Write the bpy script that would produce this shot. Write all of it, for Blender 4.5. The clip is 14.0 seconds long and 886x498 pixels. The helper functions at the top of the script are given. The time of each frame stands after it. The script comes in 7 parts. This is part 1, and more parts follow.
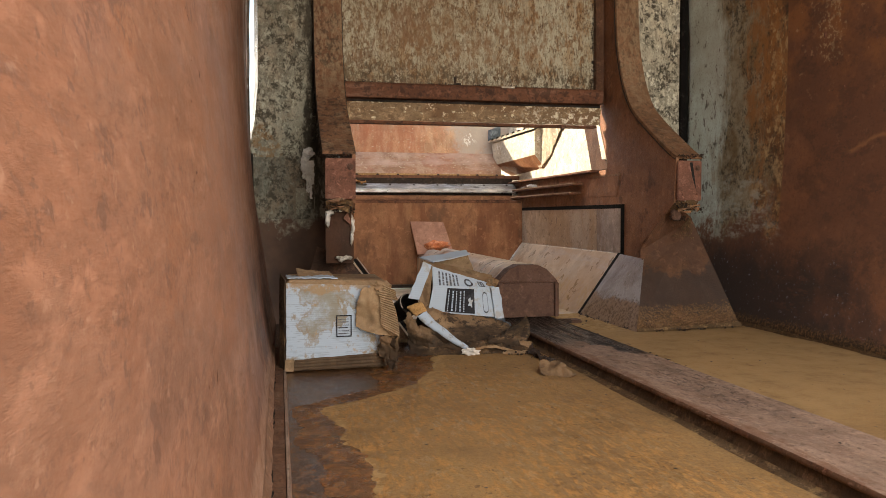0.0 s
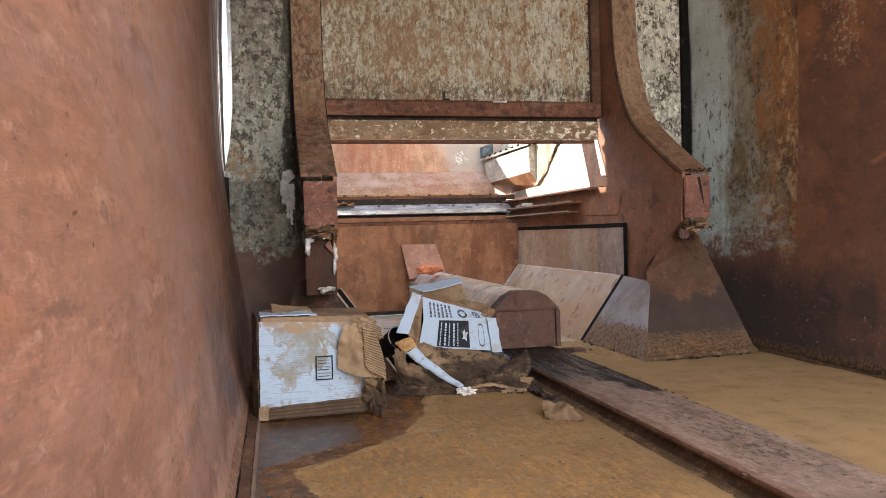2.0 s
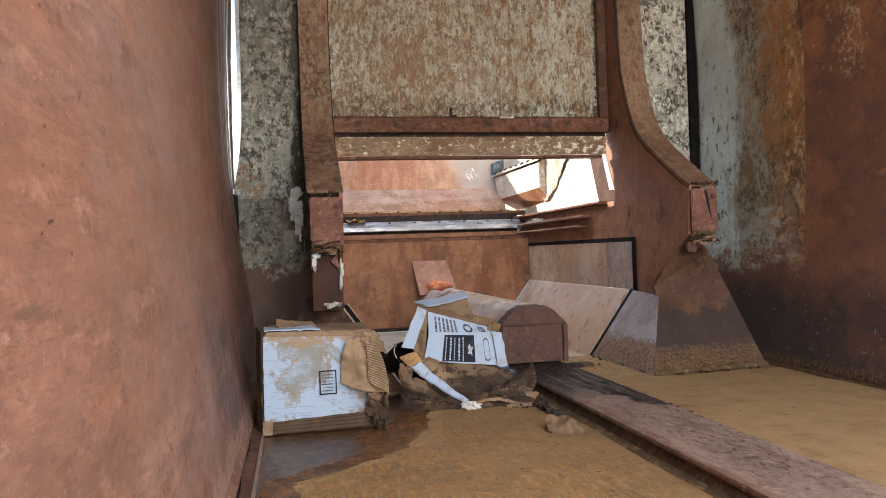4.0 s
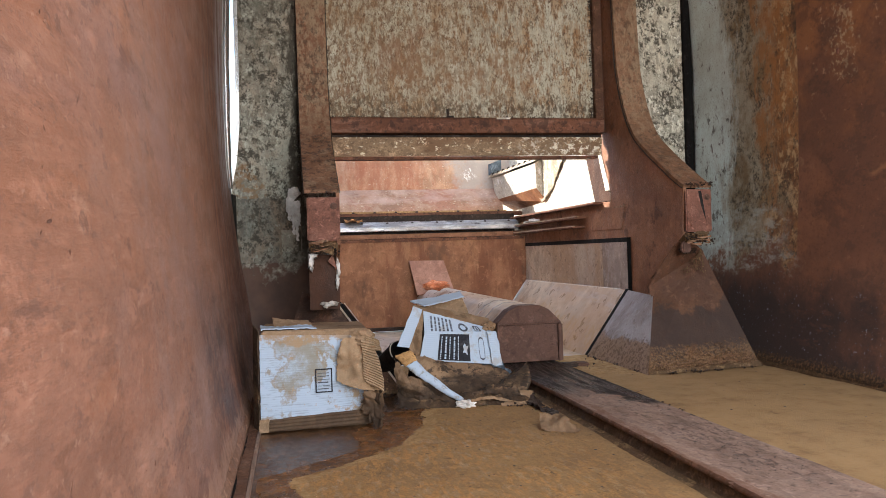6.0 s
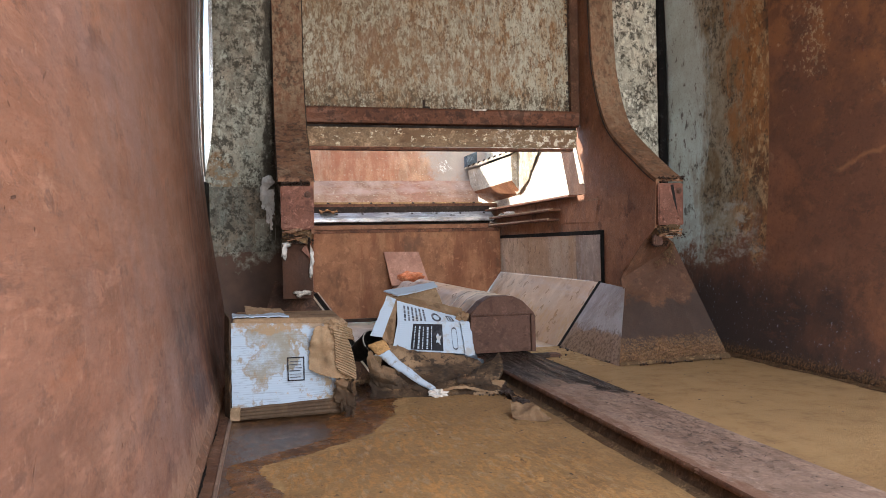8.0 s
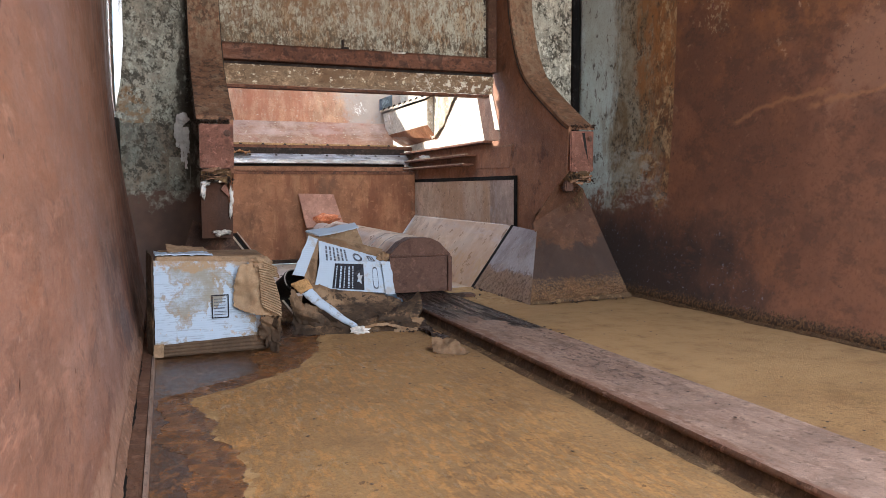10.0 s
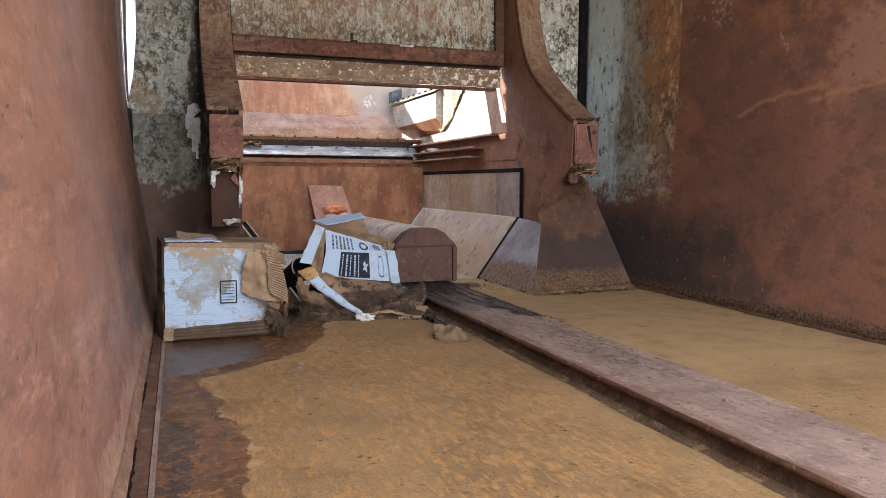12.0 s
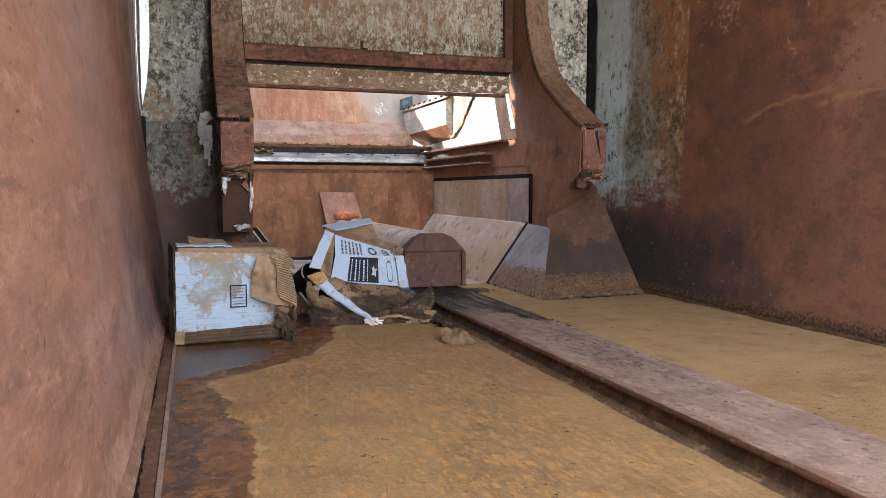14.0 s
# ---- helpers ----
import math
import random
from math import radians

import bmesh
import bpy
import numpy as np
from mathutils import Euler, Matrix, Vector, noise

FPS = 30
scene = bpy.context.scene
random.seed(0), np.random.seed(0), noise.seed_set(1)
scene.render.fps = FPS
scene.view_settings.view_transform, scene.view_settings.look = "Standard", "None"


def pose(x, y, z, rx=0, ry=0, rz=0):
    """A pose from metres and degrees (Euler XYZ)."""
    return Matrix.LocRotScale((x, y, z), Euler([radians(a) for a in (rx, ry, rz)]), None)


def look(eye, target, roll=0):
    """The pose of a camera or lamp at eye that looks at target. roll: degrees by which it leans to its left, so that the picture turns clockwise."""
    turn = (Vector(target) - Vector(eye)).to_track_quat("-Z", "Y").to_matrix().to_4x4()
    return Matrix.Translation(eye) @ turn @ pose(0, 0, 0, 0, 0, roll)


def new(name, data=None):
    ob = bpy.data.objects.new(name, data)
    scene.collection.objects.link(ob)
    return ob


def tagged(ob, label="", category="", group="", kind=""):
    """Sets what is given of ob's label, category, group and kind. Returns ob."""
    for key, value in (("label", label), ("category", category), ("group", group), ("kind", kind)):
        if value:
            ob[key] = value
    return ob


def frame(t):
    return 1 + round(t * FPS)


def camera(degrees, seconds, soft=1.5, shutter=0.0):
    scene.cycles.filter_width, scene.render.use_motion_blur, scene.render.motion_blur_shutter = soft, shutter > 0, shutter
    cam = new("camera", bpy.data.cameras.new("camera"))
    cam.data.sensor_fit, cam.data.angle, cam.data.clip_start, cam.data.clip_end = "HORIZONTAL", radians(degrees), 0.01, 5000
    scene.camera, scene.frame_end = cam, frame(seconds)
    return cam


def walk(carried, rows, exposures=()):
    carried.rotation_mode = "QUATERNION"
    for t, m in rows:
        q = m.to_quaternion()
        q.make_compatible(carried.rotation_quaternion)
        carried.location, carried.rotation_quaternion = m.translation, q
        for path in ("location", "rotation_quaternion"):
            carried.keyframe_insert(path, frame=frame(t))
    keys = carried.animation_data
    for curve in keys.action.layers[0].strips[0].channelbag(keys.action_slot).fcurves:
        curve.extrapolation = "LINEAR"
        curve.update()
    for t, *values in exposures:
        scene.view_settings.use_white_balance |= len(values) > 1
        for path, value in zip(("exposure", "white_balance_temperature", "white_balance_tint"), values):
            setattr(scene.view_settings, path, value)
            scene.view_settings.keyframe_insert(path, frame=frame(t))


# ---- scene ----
cam = camera(61.2, 14.0, 0.75)
PATH = [
    (0, (-0.084, -0.108, 0.453), (0.343, 1.844, 0.364), -0.2),
    (0.5, (-0.088, 0.081, 0.468), (0.4, 2.018, 0.375), 0.5),
    (1, (-0.057, 0.125, 0.482), (0.436, 2.062, 0.417), 0.0),
    (1.5, (-0.028, 0.115, 0.489), (0.44, 2.059, 0.442), -0.8),
    (2, (-0.021, 0.101, 0.476), (0.419, 2.052, 0.435), -1.5),
    (2.5, (-0.011, 0.092, 0.466), (0.401, 2.049, 0.439), -1.7),
    (3, (0.006, 0.095, 0.462), (0.404, 2.055, 0.451), -1.7),
    (5.5, (0.019, 0.063, 0.471), (0.419, 2.022, 0.485), -2.1),
    (6, (0.022, 0.062, 0.464), (0.421, 2.022, 0.472), -1.8),
    (6.5, (0.026, 0.062, 0.456), (0.431, 2.021, 0.456), -1.5),
    (7, (0.029, 0.056, 0.45), (0.447, 2.012, 0.445), -1.3),
    (7.5, (0.026, 0.058, 0.45), (0.458, 2.011, 0.442), -1.2),
    (8, (0.027, 0.057, 0.454), (0.488, 2.003, 0.442), -1.2),
    (8.5, (0.029, 0.052, 0.451), (0.561, 1.98, 0.417), -1.0),
    (9, (-0.008, 0.049, 0.449), (0.65, 1.935, 0.356), -0.6),
    (9.2, (-0.032, 0.045, 0.445), (0.655, 1.920, 0.333), -0.4),
    (11.3, (-0.034, -0.048, 0.445), (0.660, 1.819, 0.263), -0.1),
    (11.5, (-0.031, -0.041, 0.436), (0.655, 1.829, 0.257), -0.1),
    (12, (-0.028, -0.044, 0.432), (0.637, 1.834, 0.257), 0.2),
    (12.5, (-0.028, -0.042, 0.431), (0.629, 1.839, 0.263), 0.3),
    (13, (-0.024, -0.046, 0.429), (0.63, 1.837, 0.264), 0.3),
    (13.5, (-0.022, -0.058, 0.429), (0.633, 1.825, 0.268), 0.2),
    (14, (-0.017, -0.069, 0.426), (0.614, 1.822, 0.27), 0.0),
]
EXPOSURES = [(0.0, 1.27, 7800, 10), (0.25, 1.57, 8000, 10), (0.5, 1.9, 8000, 10), (1.0, 1.78, 7150, 10), (1.5, 1.72, 6750, 10), (2.2, 1.69, 6400, 10), (8.0, 1.66, 6300, 10), (11.5, 1.63, 6000, 10), (14.0, 1.62, 6000, 10)]
walk(cam, [(t, look(eye, target, roll)) for t, eye, target, roll in PATH], EXPOSURES)

# ---- light: low sun from the street side, blue sky through the roof hatch and the hopper ----
SUN_WAY = Vector((1.0, -0.5, -0.52)).normalized()
world = bpy.data.worlds.new("sky")
scene.world = world
world.use_nodes = True
sky = world.node_tree.nodes.new("ShaderNodeTexSky")
sky.sky_type, sky.sun_disc = "NISHITA", False
sky.sun_elevation, sky.sun_rotation = math.asin(-SUN_WAY.z), math.atan2(-SUN_WAY.x, -SUN_WAY.y)
world.node_tree.links.new(sky.outputs[0], world.node_tree.nodes["Background"].inputs[0])
world.node_tree.nodes["Background"].inputs[1].default_value = 0.15

sun = new("sun", bpy.data.lights.new("sun", "SUN"))
sun.data.energy, sun.data.angle, sun.data.color = 4.0, radians(0.5), (1.0, 0.93, 0.82)
sun.matrix_world = look((0, 0, 0), SUN_WAY)

front_light = new("front_opening_sky_light", bpy.data.lights.new("front_opening_sky_light", "AREA"))
front_light.data.shape, front_light.data.size, front_light.data.size_y = "RECTANGLE", 1.9, 1.4
front_light.data.energy, front_light.data.color = 40.0, (1.0, 0.95, 0.89)
front_light.matrix_world = look((0.84, -2.15, 1.0), (0.84, 0.0, 0.85))

roof_light = new("roof_opening_sky_light", bpy.data.lights.new("roof_opening_sky_light", "AREA"))
roof_light.data.shape, roof_light.data.size, roof_light.data.size_y = "RECTANGLE", 1.6, 3.0
roof_light.data.energy, roof_light.data.color = 23.0, (0.97, 0.97, 0.97)
roof_light.matrix_world = look((0.84, -0.6, 1.74), (0.84, -0.59, 0.0))

hopper_light = new("hopper_opening_sky_light", bpy.data.lights.new("hopper_opening_sky_light", "AREA"))
hopper_light.data.shape, hopper_light.data.size, hopper_light.data.size_y = "RECTANGLE", 1.2, 1.5
hopper_light.data.energy, hopper_light.data.color = 4.5, (1.0, 0.97, 0.93)
hopper_light.matrix_world = look((0.83, 4.2, 1.9), (0.83, 4.25, 0.0))


# ---- materials ----
def tree_of(name):
    m = bpy.data.materials.new(name)
    m.use_nodes = True
    return m, m.node_tree.nodes, m.node_tree.links, m.node_tree.nodes["Principled BSDF"]


def coords(nodes, links, stretch=(1, 1, 1)):
    tc, mp = nodes.new("ShaderNodeTexCoord"), nodes.new("ShaderNodeMapping")
    mp.inputs["Scale"].default_value = stretch
    links.new(tc.outputs["Object"], mp.inputs["Vector"])
    return mp.outputs["Vector"]


def noisy(nodes, links, vec, scale, lo, hi, detail=6.0, rough=0.6, distort=0.0):
    """A 0..1 mask from noise, sharp between lo and hi."""
    n, r = nodes.new("ShaderNodeTexNoise"), nodes.new("ShaderNodeMapRange")
    n.inputs["Scale"].default_value, n.inputs["Detail"].default_value = scale, detail
    n.inputs["Roughness"].default_value, n.inputs["Distortion"].default_value = rough, distort
    r.inputs["From Min"].default_value, r.inputs["From Max"].default_value = lo, hi
    r.interpolation_type = "SMOOTHSTEP"
    links.new(vec, n.inputs["Vector"])
    links.new(n.outputs["Fac"], r.inputs["Value"])
    return r.outputs["Result"]


def mixed(nodes, links, fac, a, b, kind="MIX"):
    x = nodes.new("ShaderNodeMix")
    x.data_type, x.blend_type = "RGBA", kind
    for socket, value in ((x.inputs[0], fac), (x.inputs[6], a), (x.inputs[7], b)):
        if isinstance(value, (int, float)):
            socket.default_value = value
        elif isinstance(value, tuple):
            socket.default_value = (*value, 1)
        else:
            links.new(value, socket)
    return x.outputs[2]


def times(nodes, links, a, b):
    x = nodes.new("ShaderNodeMath")
    x.operation = "MULTIPLY"
    links.new(a, x.inputs[0])
    if isinstance(b, (int, float)):
        x.inputs[1].default_value = b
    else:
        links.new(b, x.inputs[1])
    return x.outputs[0]


def span(nodes, links, axis, lo, hi):
    """0..1 along one axis of the place."""
    tc, s, r = nodes.new("ShaderNodeTexCoord"), nodes.new("ShaderNodeSeparateXYZ"), nodes.new("ShaderNodeMapRange")
    r.inputs["From Min"].default_value, r.inputs["From Max"].default_value = lo, hi
    r.interpolation_type = "SMOOTHSTEP"
    links.new(tc.outputs["Object"], s.inputs[0])
    links.new(s.outputs[axis], r.inputs["Value"])
    return r.outputs["Result"]


def calc(nodes, links, op, a, b=0.0):
    x = nodes.new("ShaderNodeMath")
    x.operation = op
    for socket, value in ((x.inputs[0], a), (x.inputs[1], b)):
        if isinstance(value, (int, float)):
            socket.default_value = value
        else:
            links.new(value, socket)
    return x.outputs[0]


def level(nodes, links, value, lo, hi):
    r = nodes.new("ShaderNodeMapRange")
    r.inputs["From Min"].default_value, r.inputs["From Max"].default_value = lo, hi
    r.interpolation_type = "SMOOTHSTEP"
    links.new(value, r.inputs["Value"])
    return r.outputs["Result"]


def place(nodes, links):
    tc, p = nodes.new("ShaderNodeTexCoord"), nodes.new("ShaderNodeSeparateXYZ")
    links.new(tc.outputs["Object"], p.inputs[0])
    return p.outputs


def colour_patch(m, colour, amount, ranges, scale=8.0, ragged=0.04, lo=0.35, hi=0.6, stretch=(1, 1, 1)):
    """Colour with a torn outline, for stains and painted shade or sheen; ranges: axis -> (from, to, fade)."""
    nodes, links = m.node_tree.nodes, m.node_tree.links
    bsdf = nodes["Principled BSDF"]
    old = bsdf.inputs["Base Color"].links[0].from_socket
    v, xyz = coords(nodes, links, stretch), place(nodes, links)
    torn = calc(nodes, links, "SUBTRACT", noisy(nodes, links, v, scale, 0.25, 0.75, 9, 0.7), 0.5)
    mask = noisy(nodes, links, v, scale * 2.3, lo, hi, 9, 0.72)
    for axis, (a, b, fade) in ranges.items():
        w = calc(nodes, links, "ADD", xyz[axis], calc(nodes, links, "MULTIPLY", torn, 2 * ragged))
        mask = times(nodes, links, mask, times(nodes, links, level(nodes, links, w, a - fade, a), level(nodes, links, w, b + fade, b)))
    links.new(mixed(nodes, links, times(nodes, links, mask, amount), old, colour), bsdf.inputs["Base Color"])


def relief(nodes, links, bsdf, height, strength, distance=0.002):
    b = nodes.new("ShaderNodeBump")
    b.inputs["Strength"].default_value, b.inputs["Distance"].default_value = strength, distance
    links.new(height, b.inputs["Height"])
    links.new(b.outputs[0], bsdf.inputs["Normal"])


def weathered(name, base, layers, rough=(0.5, 0.75), metal=0.0, bump=0.4, bump_scale=90.0, stretch=(1, 1, 1), distance=0.002, wear=1.0):
    """base colour, then layers of (colour, scale, lo, hi, stretch, amount) laid over it through noise."""
    def near(q):
        return 0.5 + (q - 0.5) * 0.5
    m, nodes, links, bsdf = tree_of(name)
    v = coords(nodes, links, stretch)
    col = mixed(nodes, links, noisy(nodes, links, v, 9.0, 0.4, 0.6), base, tuple(c * 0.72 for c in base))
    for n, (colour, scale, lo, hi, st, amount) in enumerate(layers):
        lv = coords(nodes, links, st)
        mask = noisy(nodes, links, lv, scale, near(lo), near(hi), 8.0, 0.65, 0.3 * (n % 2))
        col = mixed(nodes, links, times(nodes, links, mask, amount), col, colour)
    fine = noisy(nodes, links, v, bump_scale, 0.4, 0.62, 9.0, 0.75)
    col = mixed(nodes, links, times(nodes, links, fine, 0.5 * wear), col, tuple(c * 0.38 for c in base))
    grit = noisy(nodes, links, v, bump_scale * 3.2, 0.44, 0.6, 4.0, 0.7)
    col = mixed(nodes, links, times(nodes, links, grit, 0.4 * wear), col, tuple(c * 0.42 for c in base))
    pits = noisy(nodes, links, v, bump_scale * 0.45, 0.545, 0.61, 9.0, 0.8)
    col = mixed(nodes, links, times(nodes, links, pits, 0.72 * wear), col, tuple(c * 0.28 for c in base))
    dust = noisy(nodes, links, v, bump_scale * 0.3, 0.545, 0.63, 8.0, 0.75, 0.5)
    col = mixed(nodes, links, times(nodes, links, dust, 0.55 * wear), col, tuple(min(1.0, c * 1.7 + 0.025) for c in base))
    links.new(col, bsdf.inputs["Base Color"])
    rr = nodes.new("ShaderNodeMapRange")
    rr.inputs["To Min"].default_value, rr.inputs["To Max"].default_value = rough
    links.new(noisy(nodes, links, v, 14.0, 0.3, 0.7), rr.inputs["Value"])
    links.new(rr.outputs[0], bsdf.inputs["Roughness"])
    bsdf.inputs["Metallic"].default_value = metal
    bsdf.inputs["Specular IOR Level"].default_value = 0.5 if rough[0] < 0.1 else 0.2
    relief(nodes, links, bsdf, fine, bump, distance)
    return m


UP = (1, 1, 0.22)      # streaks that run down a wall
LONG = (1, 0.15, 1)    # scratches along the floor
RUST = (0.235, 0.082, 0.036)
GRAZED = (1, 0.32, 1)
M_LEFT = weathered("rusty_wall_steel", (0.345, 0.183, 0.127), [
    ((0.31, 0.14, 0.083), 2.0, 0.36, 0.74, GRAZED, 0.5), ((0.40, 0.235, 0.172), 2.6, 0.44, 0.80, GRAZED, 0.6),
    ((0.25, 0.165, 0.155), 3.0, 0.52, 0.80, GRAZED, 0.6), ((0.215, 0.10, 0.062), 7.0, 0.60, 0.86, GRAZED, 0.45),
    ((0.13, 0.08, 0.068), 20.0, 0.72, 0.84, (1, 0.22, 1), 0.6), ((0.40, 0.17, 0.085), 11.0, 0.58, 0.86, GRAZED, 0.4)],
    (0.40, 0.60), 0.0, 0.4, 60.0, GRAZED, 0.003, 0.55)
colour_patch(M_LEFT, (0.06, 0.05, 0.055), 0.8, {1: (1.75, 2.75, 0.35), 2: (0.10, 0.30, 0.12)}, 5.0, 0.08)
colour_patch(M_LEFT, (0.46, 0.30, 0.22), 0.65, {2: (0.0, 0.075, 0.02)}, 14.0, 0.03, 0.3, 0.55)
colour_patch(M_LEFT, (0.15, 0.092, 0.08), 0.6, {1: (-1.0, 2.6, 0.3), 2: (0.3, 1.7, 0.2)}, 9.0, 0.1, 0.585, 0.66, (1, 0.3, 1))
colour_patch(M_LEFT, (0.46, 0.29, 0.21), 0.5, {1: (-1.0, 2.4, 0.3), 2: (0.1, 1.6, 0.2)}, 14.0, 0.1, 0.60, 0.68, (1, 0.2, 0.6))
colour_patch(M_LEFT, (0.41, 0.195, 0.11), 0.25, {2: (0.6, 1.9, 0.3)}, 2.0, 0.1, 0.2, 0.6, GRAZED)
colour_patch(M_LEFT, (0.17, 0.095, 0.072), 0.75, {1: (-1.0, 2.9, 0.3), 2: (0.05, 1.8, 0.2)}, 16.0, 0.1, 0.575, 0.62, (1, 0.45, 0.8))
colour_patch(M_LEFT, (0.30, 0.20, 0.175), 0.55, {1: (1.1, 1.5, 0.3), 2: (0.2, 1.8, 0.2)}, 7.0, 0.2, 0.40, 0.60, (1, 0.6, 0.35))
colour_patch(M_LEFT, (0.20, 0.105, 0.075), 0.6, {1: (2.0, 2.75, 0.3), 2: (0.35, 1.8, 0.2)}, 5.0, 0.2, 0.35, 0.62, (1, 1.2, 0.15))
colour_patch(M_LEFT, (0.19, 0.105, 0.078), 0.6, {1: (-1.0, 2.9, 0.3)}, 60.0, 0.05, 0.555, 0.61, (1, 0.5, 0.8))
colour_patch(M_LEFT, (0.50, 0.33, 0.25), 0.4, {1: (-1.0, 2.9, 0.3)}, 42.0, 0.05, 0.59, 0.65, (1, 0.5, 0.8))
# dark, then pale grey streaks paint the grazing sheen at the wall's far end
colour_patch(M_LEFT, (0.13, 0.072, 0.055), 0.75, {1: (2.25, 3.2, 0.25), 2: (0.2, 1.8, 0.15)}, 6.0, 0.2, 0.40, 0.56, (1, 2.0, 0.12))
colour_patch(M_LEFT, (0.50, 0.50, 0.52), 0.8, {1: (2.62, 3.2, 0.12), 2: (0.78, 1.8, 0.15)}, 7.0, 0.1, 0.42, 0.54, (1, 2.6, 0.08))
M_PIT = weathered("dark_pit_rust", (0.25, 0.135, 0.095), [((0.13, 0.075, 0.06), 30.0, 0.45, 0.65, (1, 1, 1), 0.7)], (0.6, 0.8))
M_FLAKE = weathered("flaking_pale_rust", (0.35, 0.205, 0.14), [((0.2, 0.1, 0.06), 22.0, 0.45, 0.65, (1, 0.4, 1), 0.7)], (0.5, 0.75), 0.0, 0.4, 90.0)
M_LINER = weathered("dark_rust_plate", (0.235, 0.112, 0.070), [
    ((0.16, 0.078, 0.05), 1.8, 0.38, 0.7, (1, 1, 0.7), 0.7), ((0.30, 0.125, 0.062), 3.0, 0.52, 0.84, (1, 1, 0.6), 0.5),
    ((0.10, 0.06, 0.046), 4.0, 0.58, 0.82, (1, 1, 1.2), 0.5), ((0.33, 0.17, 0.10), 22.0, 0.66, 0.84, (1, 1, 1), 0.4)],
    (0.42, 0.68), 0.0, 0.4, 90.0, (1, 1, 1), 0.002, 0.36)


def add_grime(m, colour, lo, hi, scale, amount):
    """Splashed grime: blotches that gather between two heights."""
    nodes, links = m.node_tree.nodes, m.node_tree.links
    bsdf = nodes["Principled BSDF"]
    old = bsdf.inputs["Base Color"].links[0].from_socket
    v = coords(nodes, links)
    near = times(nodes, links, span(nodes, links, 2, hi, lo), noisy(nodes, links, v, scale, 0.40, 0.58, 9, 0.7, 0.6))
    col = mixed(nodes, links, times(nodes, links, near, amount), old, colour)
    links.new(col, bsdf.inputs["Base Color"])


add_grime(M_LINER, (0.042, 0.033, 0.033), 0.14, 0.46, 2.6, 0.85)
M_HOPPER = weathered("orange_rust_steel", (0.345, 0.162, 0.085), [
    ((0.17, 0.06, 0.03), 4.0, 0.45, 0.7, UP, 0.8), ((0.40, 0.21, 0.11), 12.0, 0.58, 0.78, UP, 0.5),
    ((0.09, 0.045, 0.03), 6.0, 0.6, 0.8, (1, 1, 0.5), 0.6)], (0.38, 0.65), 0.0, 0.35, 90.0, (1, 1, 1), 0.002, 0.45)
M_CHEEK = weathered("brown_cheek_steel", (0.355, 0.176, 0.102), [
    ((0.25, 0.115, 0.068), 3.0, 0.45, 0.7, UP, 0.7), ((0.30, 0.165, 0.105), 5.0, 0.56, 0.78, UP, 0.55),
    ((0.05, 0.032, 0.026), 10.0, 0.62, 0.8, (1, 1, 1), 0.6)], (0.4, 0.65), 0.0, 0.4, 90.0, (1, 1, 1), 0.002, 0.5)
M_FRAME = weathered("brown_frame_steel", (0.235, 0.105, 0.063), [
    ((0.14, 0.06, 0.038), 5.0, 0.42, 0.68, (0.3, 1, 1), 0.8), ((0.36, 0.20, 0.14), 14.0, 0.56, 0.78, (0.15, 1, 1), 0.6),
    ((0.03, 0.022, 0.02), 16.0, 0.63, 0.75, (1, 1, 1), 0.6)], (0.45, 0.72), 0.0, 0.5, 120.0, (1, 1, 1), 0.002, 0.65)
colour_patch(M_FRAME, (0.06, 0.033, 0.025), 0.75, {}, 13.0, 0.1, 0.53, 0.60)
M_FLANGE = weathered("worn_tan_flange", (0.30, 0.165, 0.10), [
    ((0.37, 0.29, 0.20), 20.0, 0.50, 0.68, (1, 1, 0.5), 0.55), ((0.05, 0.035, 0.03), 30.0, 0.62, 0.74, (1, 1, 1), 0.7),
    ((0.20, 0.09, 0.05), 4.0, 0.5, 0.75, UP, 0.6)], (0.45, 0.75), 0.0, 0.5, 110.0, (1, 1, 1), 0.002, 0.6)
colour_patch(M_FLANGE, (0.38, 0.29, 0.19), 0.55, {2: (1.10, 1.8, 0.2)}, 24.0, 0.06, 0.47, 0.57, (1, 1, 0.5))
colour_patch(M_FLANGE, (0.07, 0.05, 0.036), 0.6, {2: (1.12, 1.8, 0.15)}, 22.0, 0.1, 0.53, 0.58, (1, 1, 0.7))
colour_patch(M_FLANGE, (0.06, 0.038, 0.03), 0.75, {2: (0.68, 0.90, 0.06)}, 15.0, 0.1, 0.50, 0.58, (1, 1, 0.7))
colour_patch(M_FLANGE, (0.40, 0.24, 0.14), 0.25, {0: (1.0, 1.7, 0.1)}, 9.0, 0.1, 0.3, 0.6, (1, 1, 0.6))
M_PLATE = weathered("pink_rust_plate", (0.27, 0.125, 0.09), [
    ((0.10, 0.05, 0.04), 14.0, 0.50, 0.68, (1, 1, 1), 0.75), ((0.36, 0.19, 0.14), 12.0, 0.55, 0.8, (1, 1, 1), 0.5)],
    (0.5, 0.75), 0.0, 0.5, 150.0)
M_TAB = weathered("pale_pink_rust", (0.42, 0.225, 0.165), [((0.30, 0.15, 0.11), 9.0, 0.46, 0.66, (1, 1, 1), 0.6)], (0.45, 0.7), 0.0, 0.4, 90.0, (1, 1, 1), 0.002, 0.4)
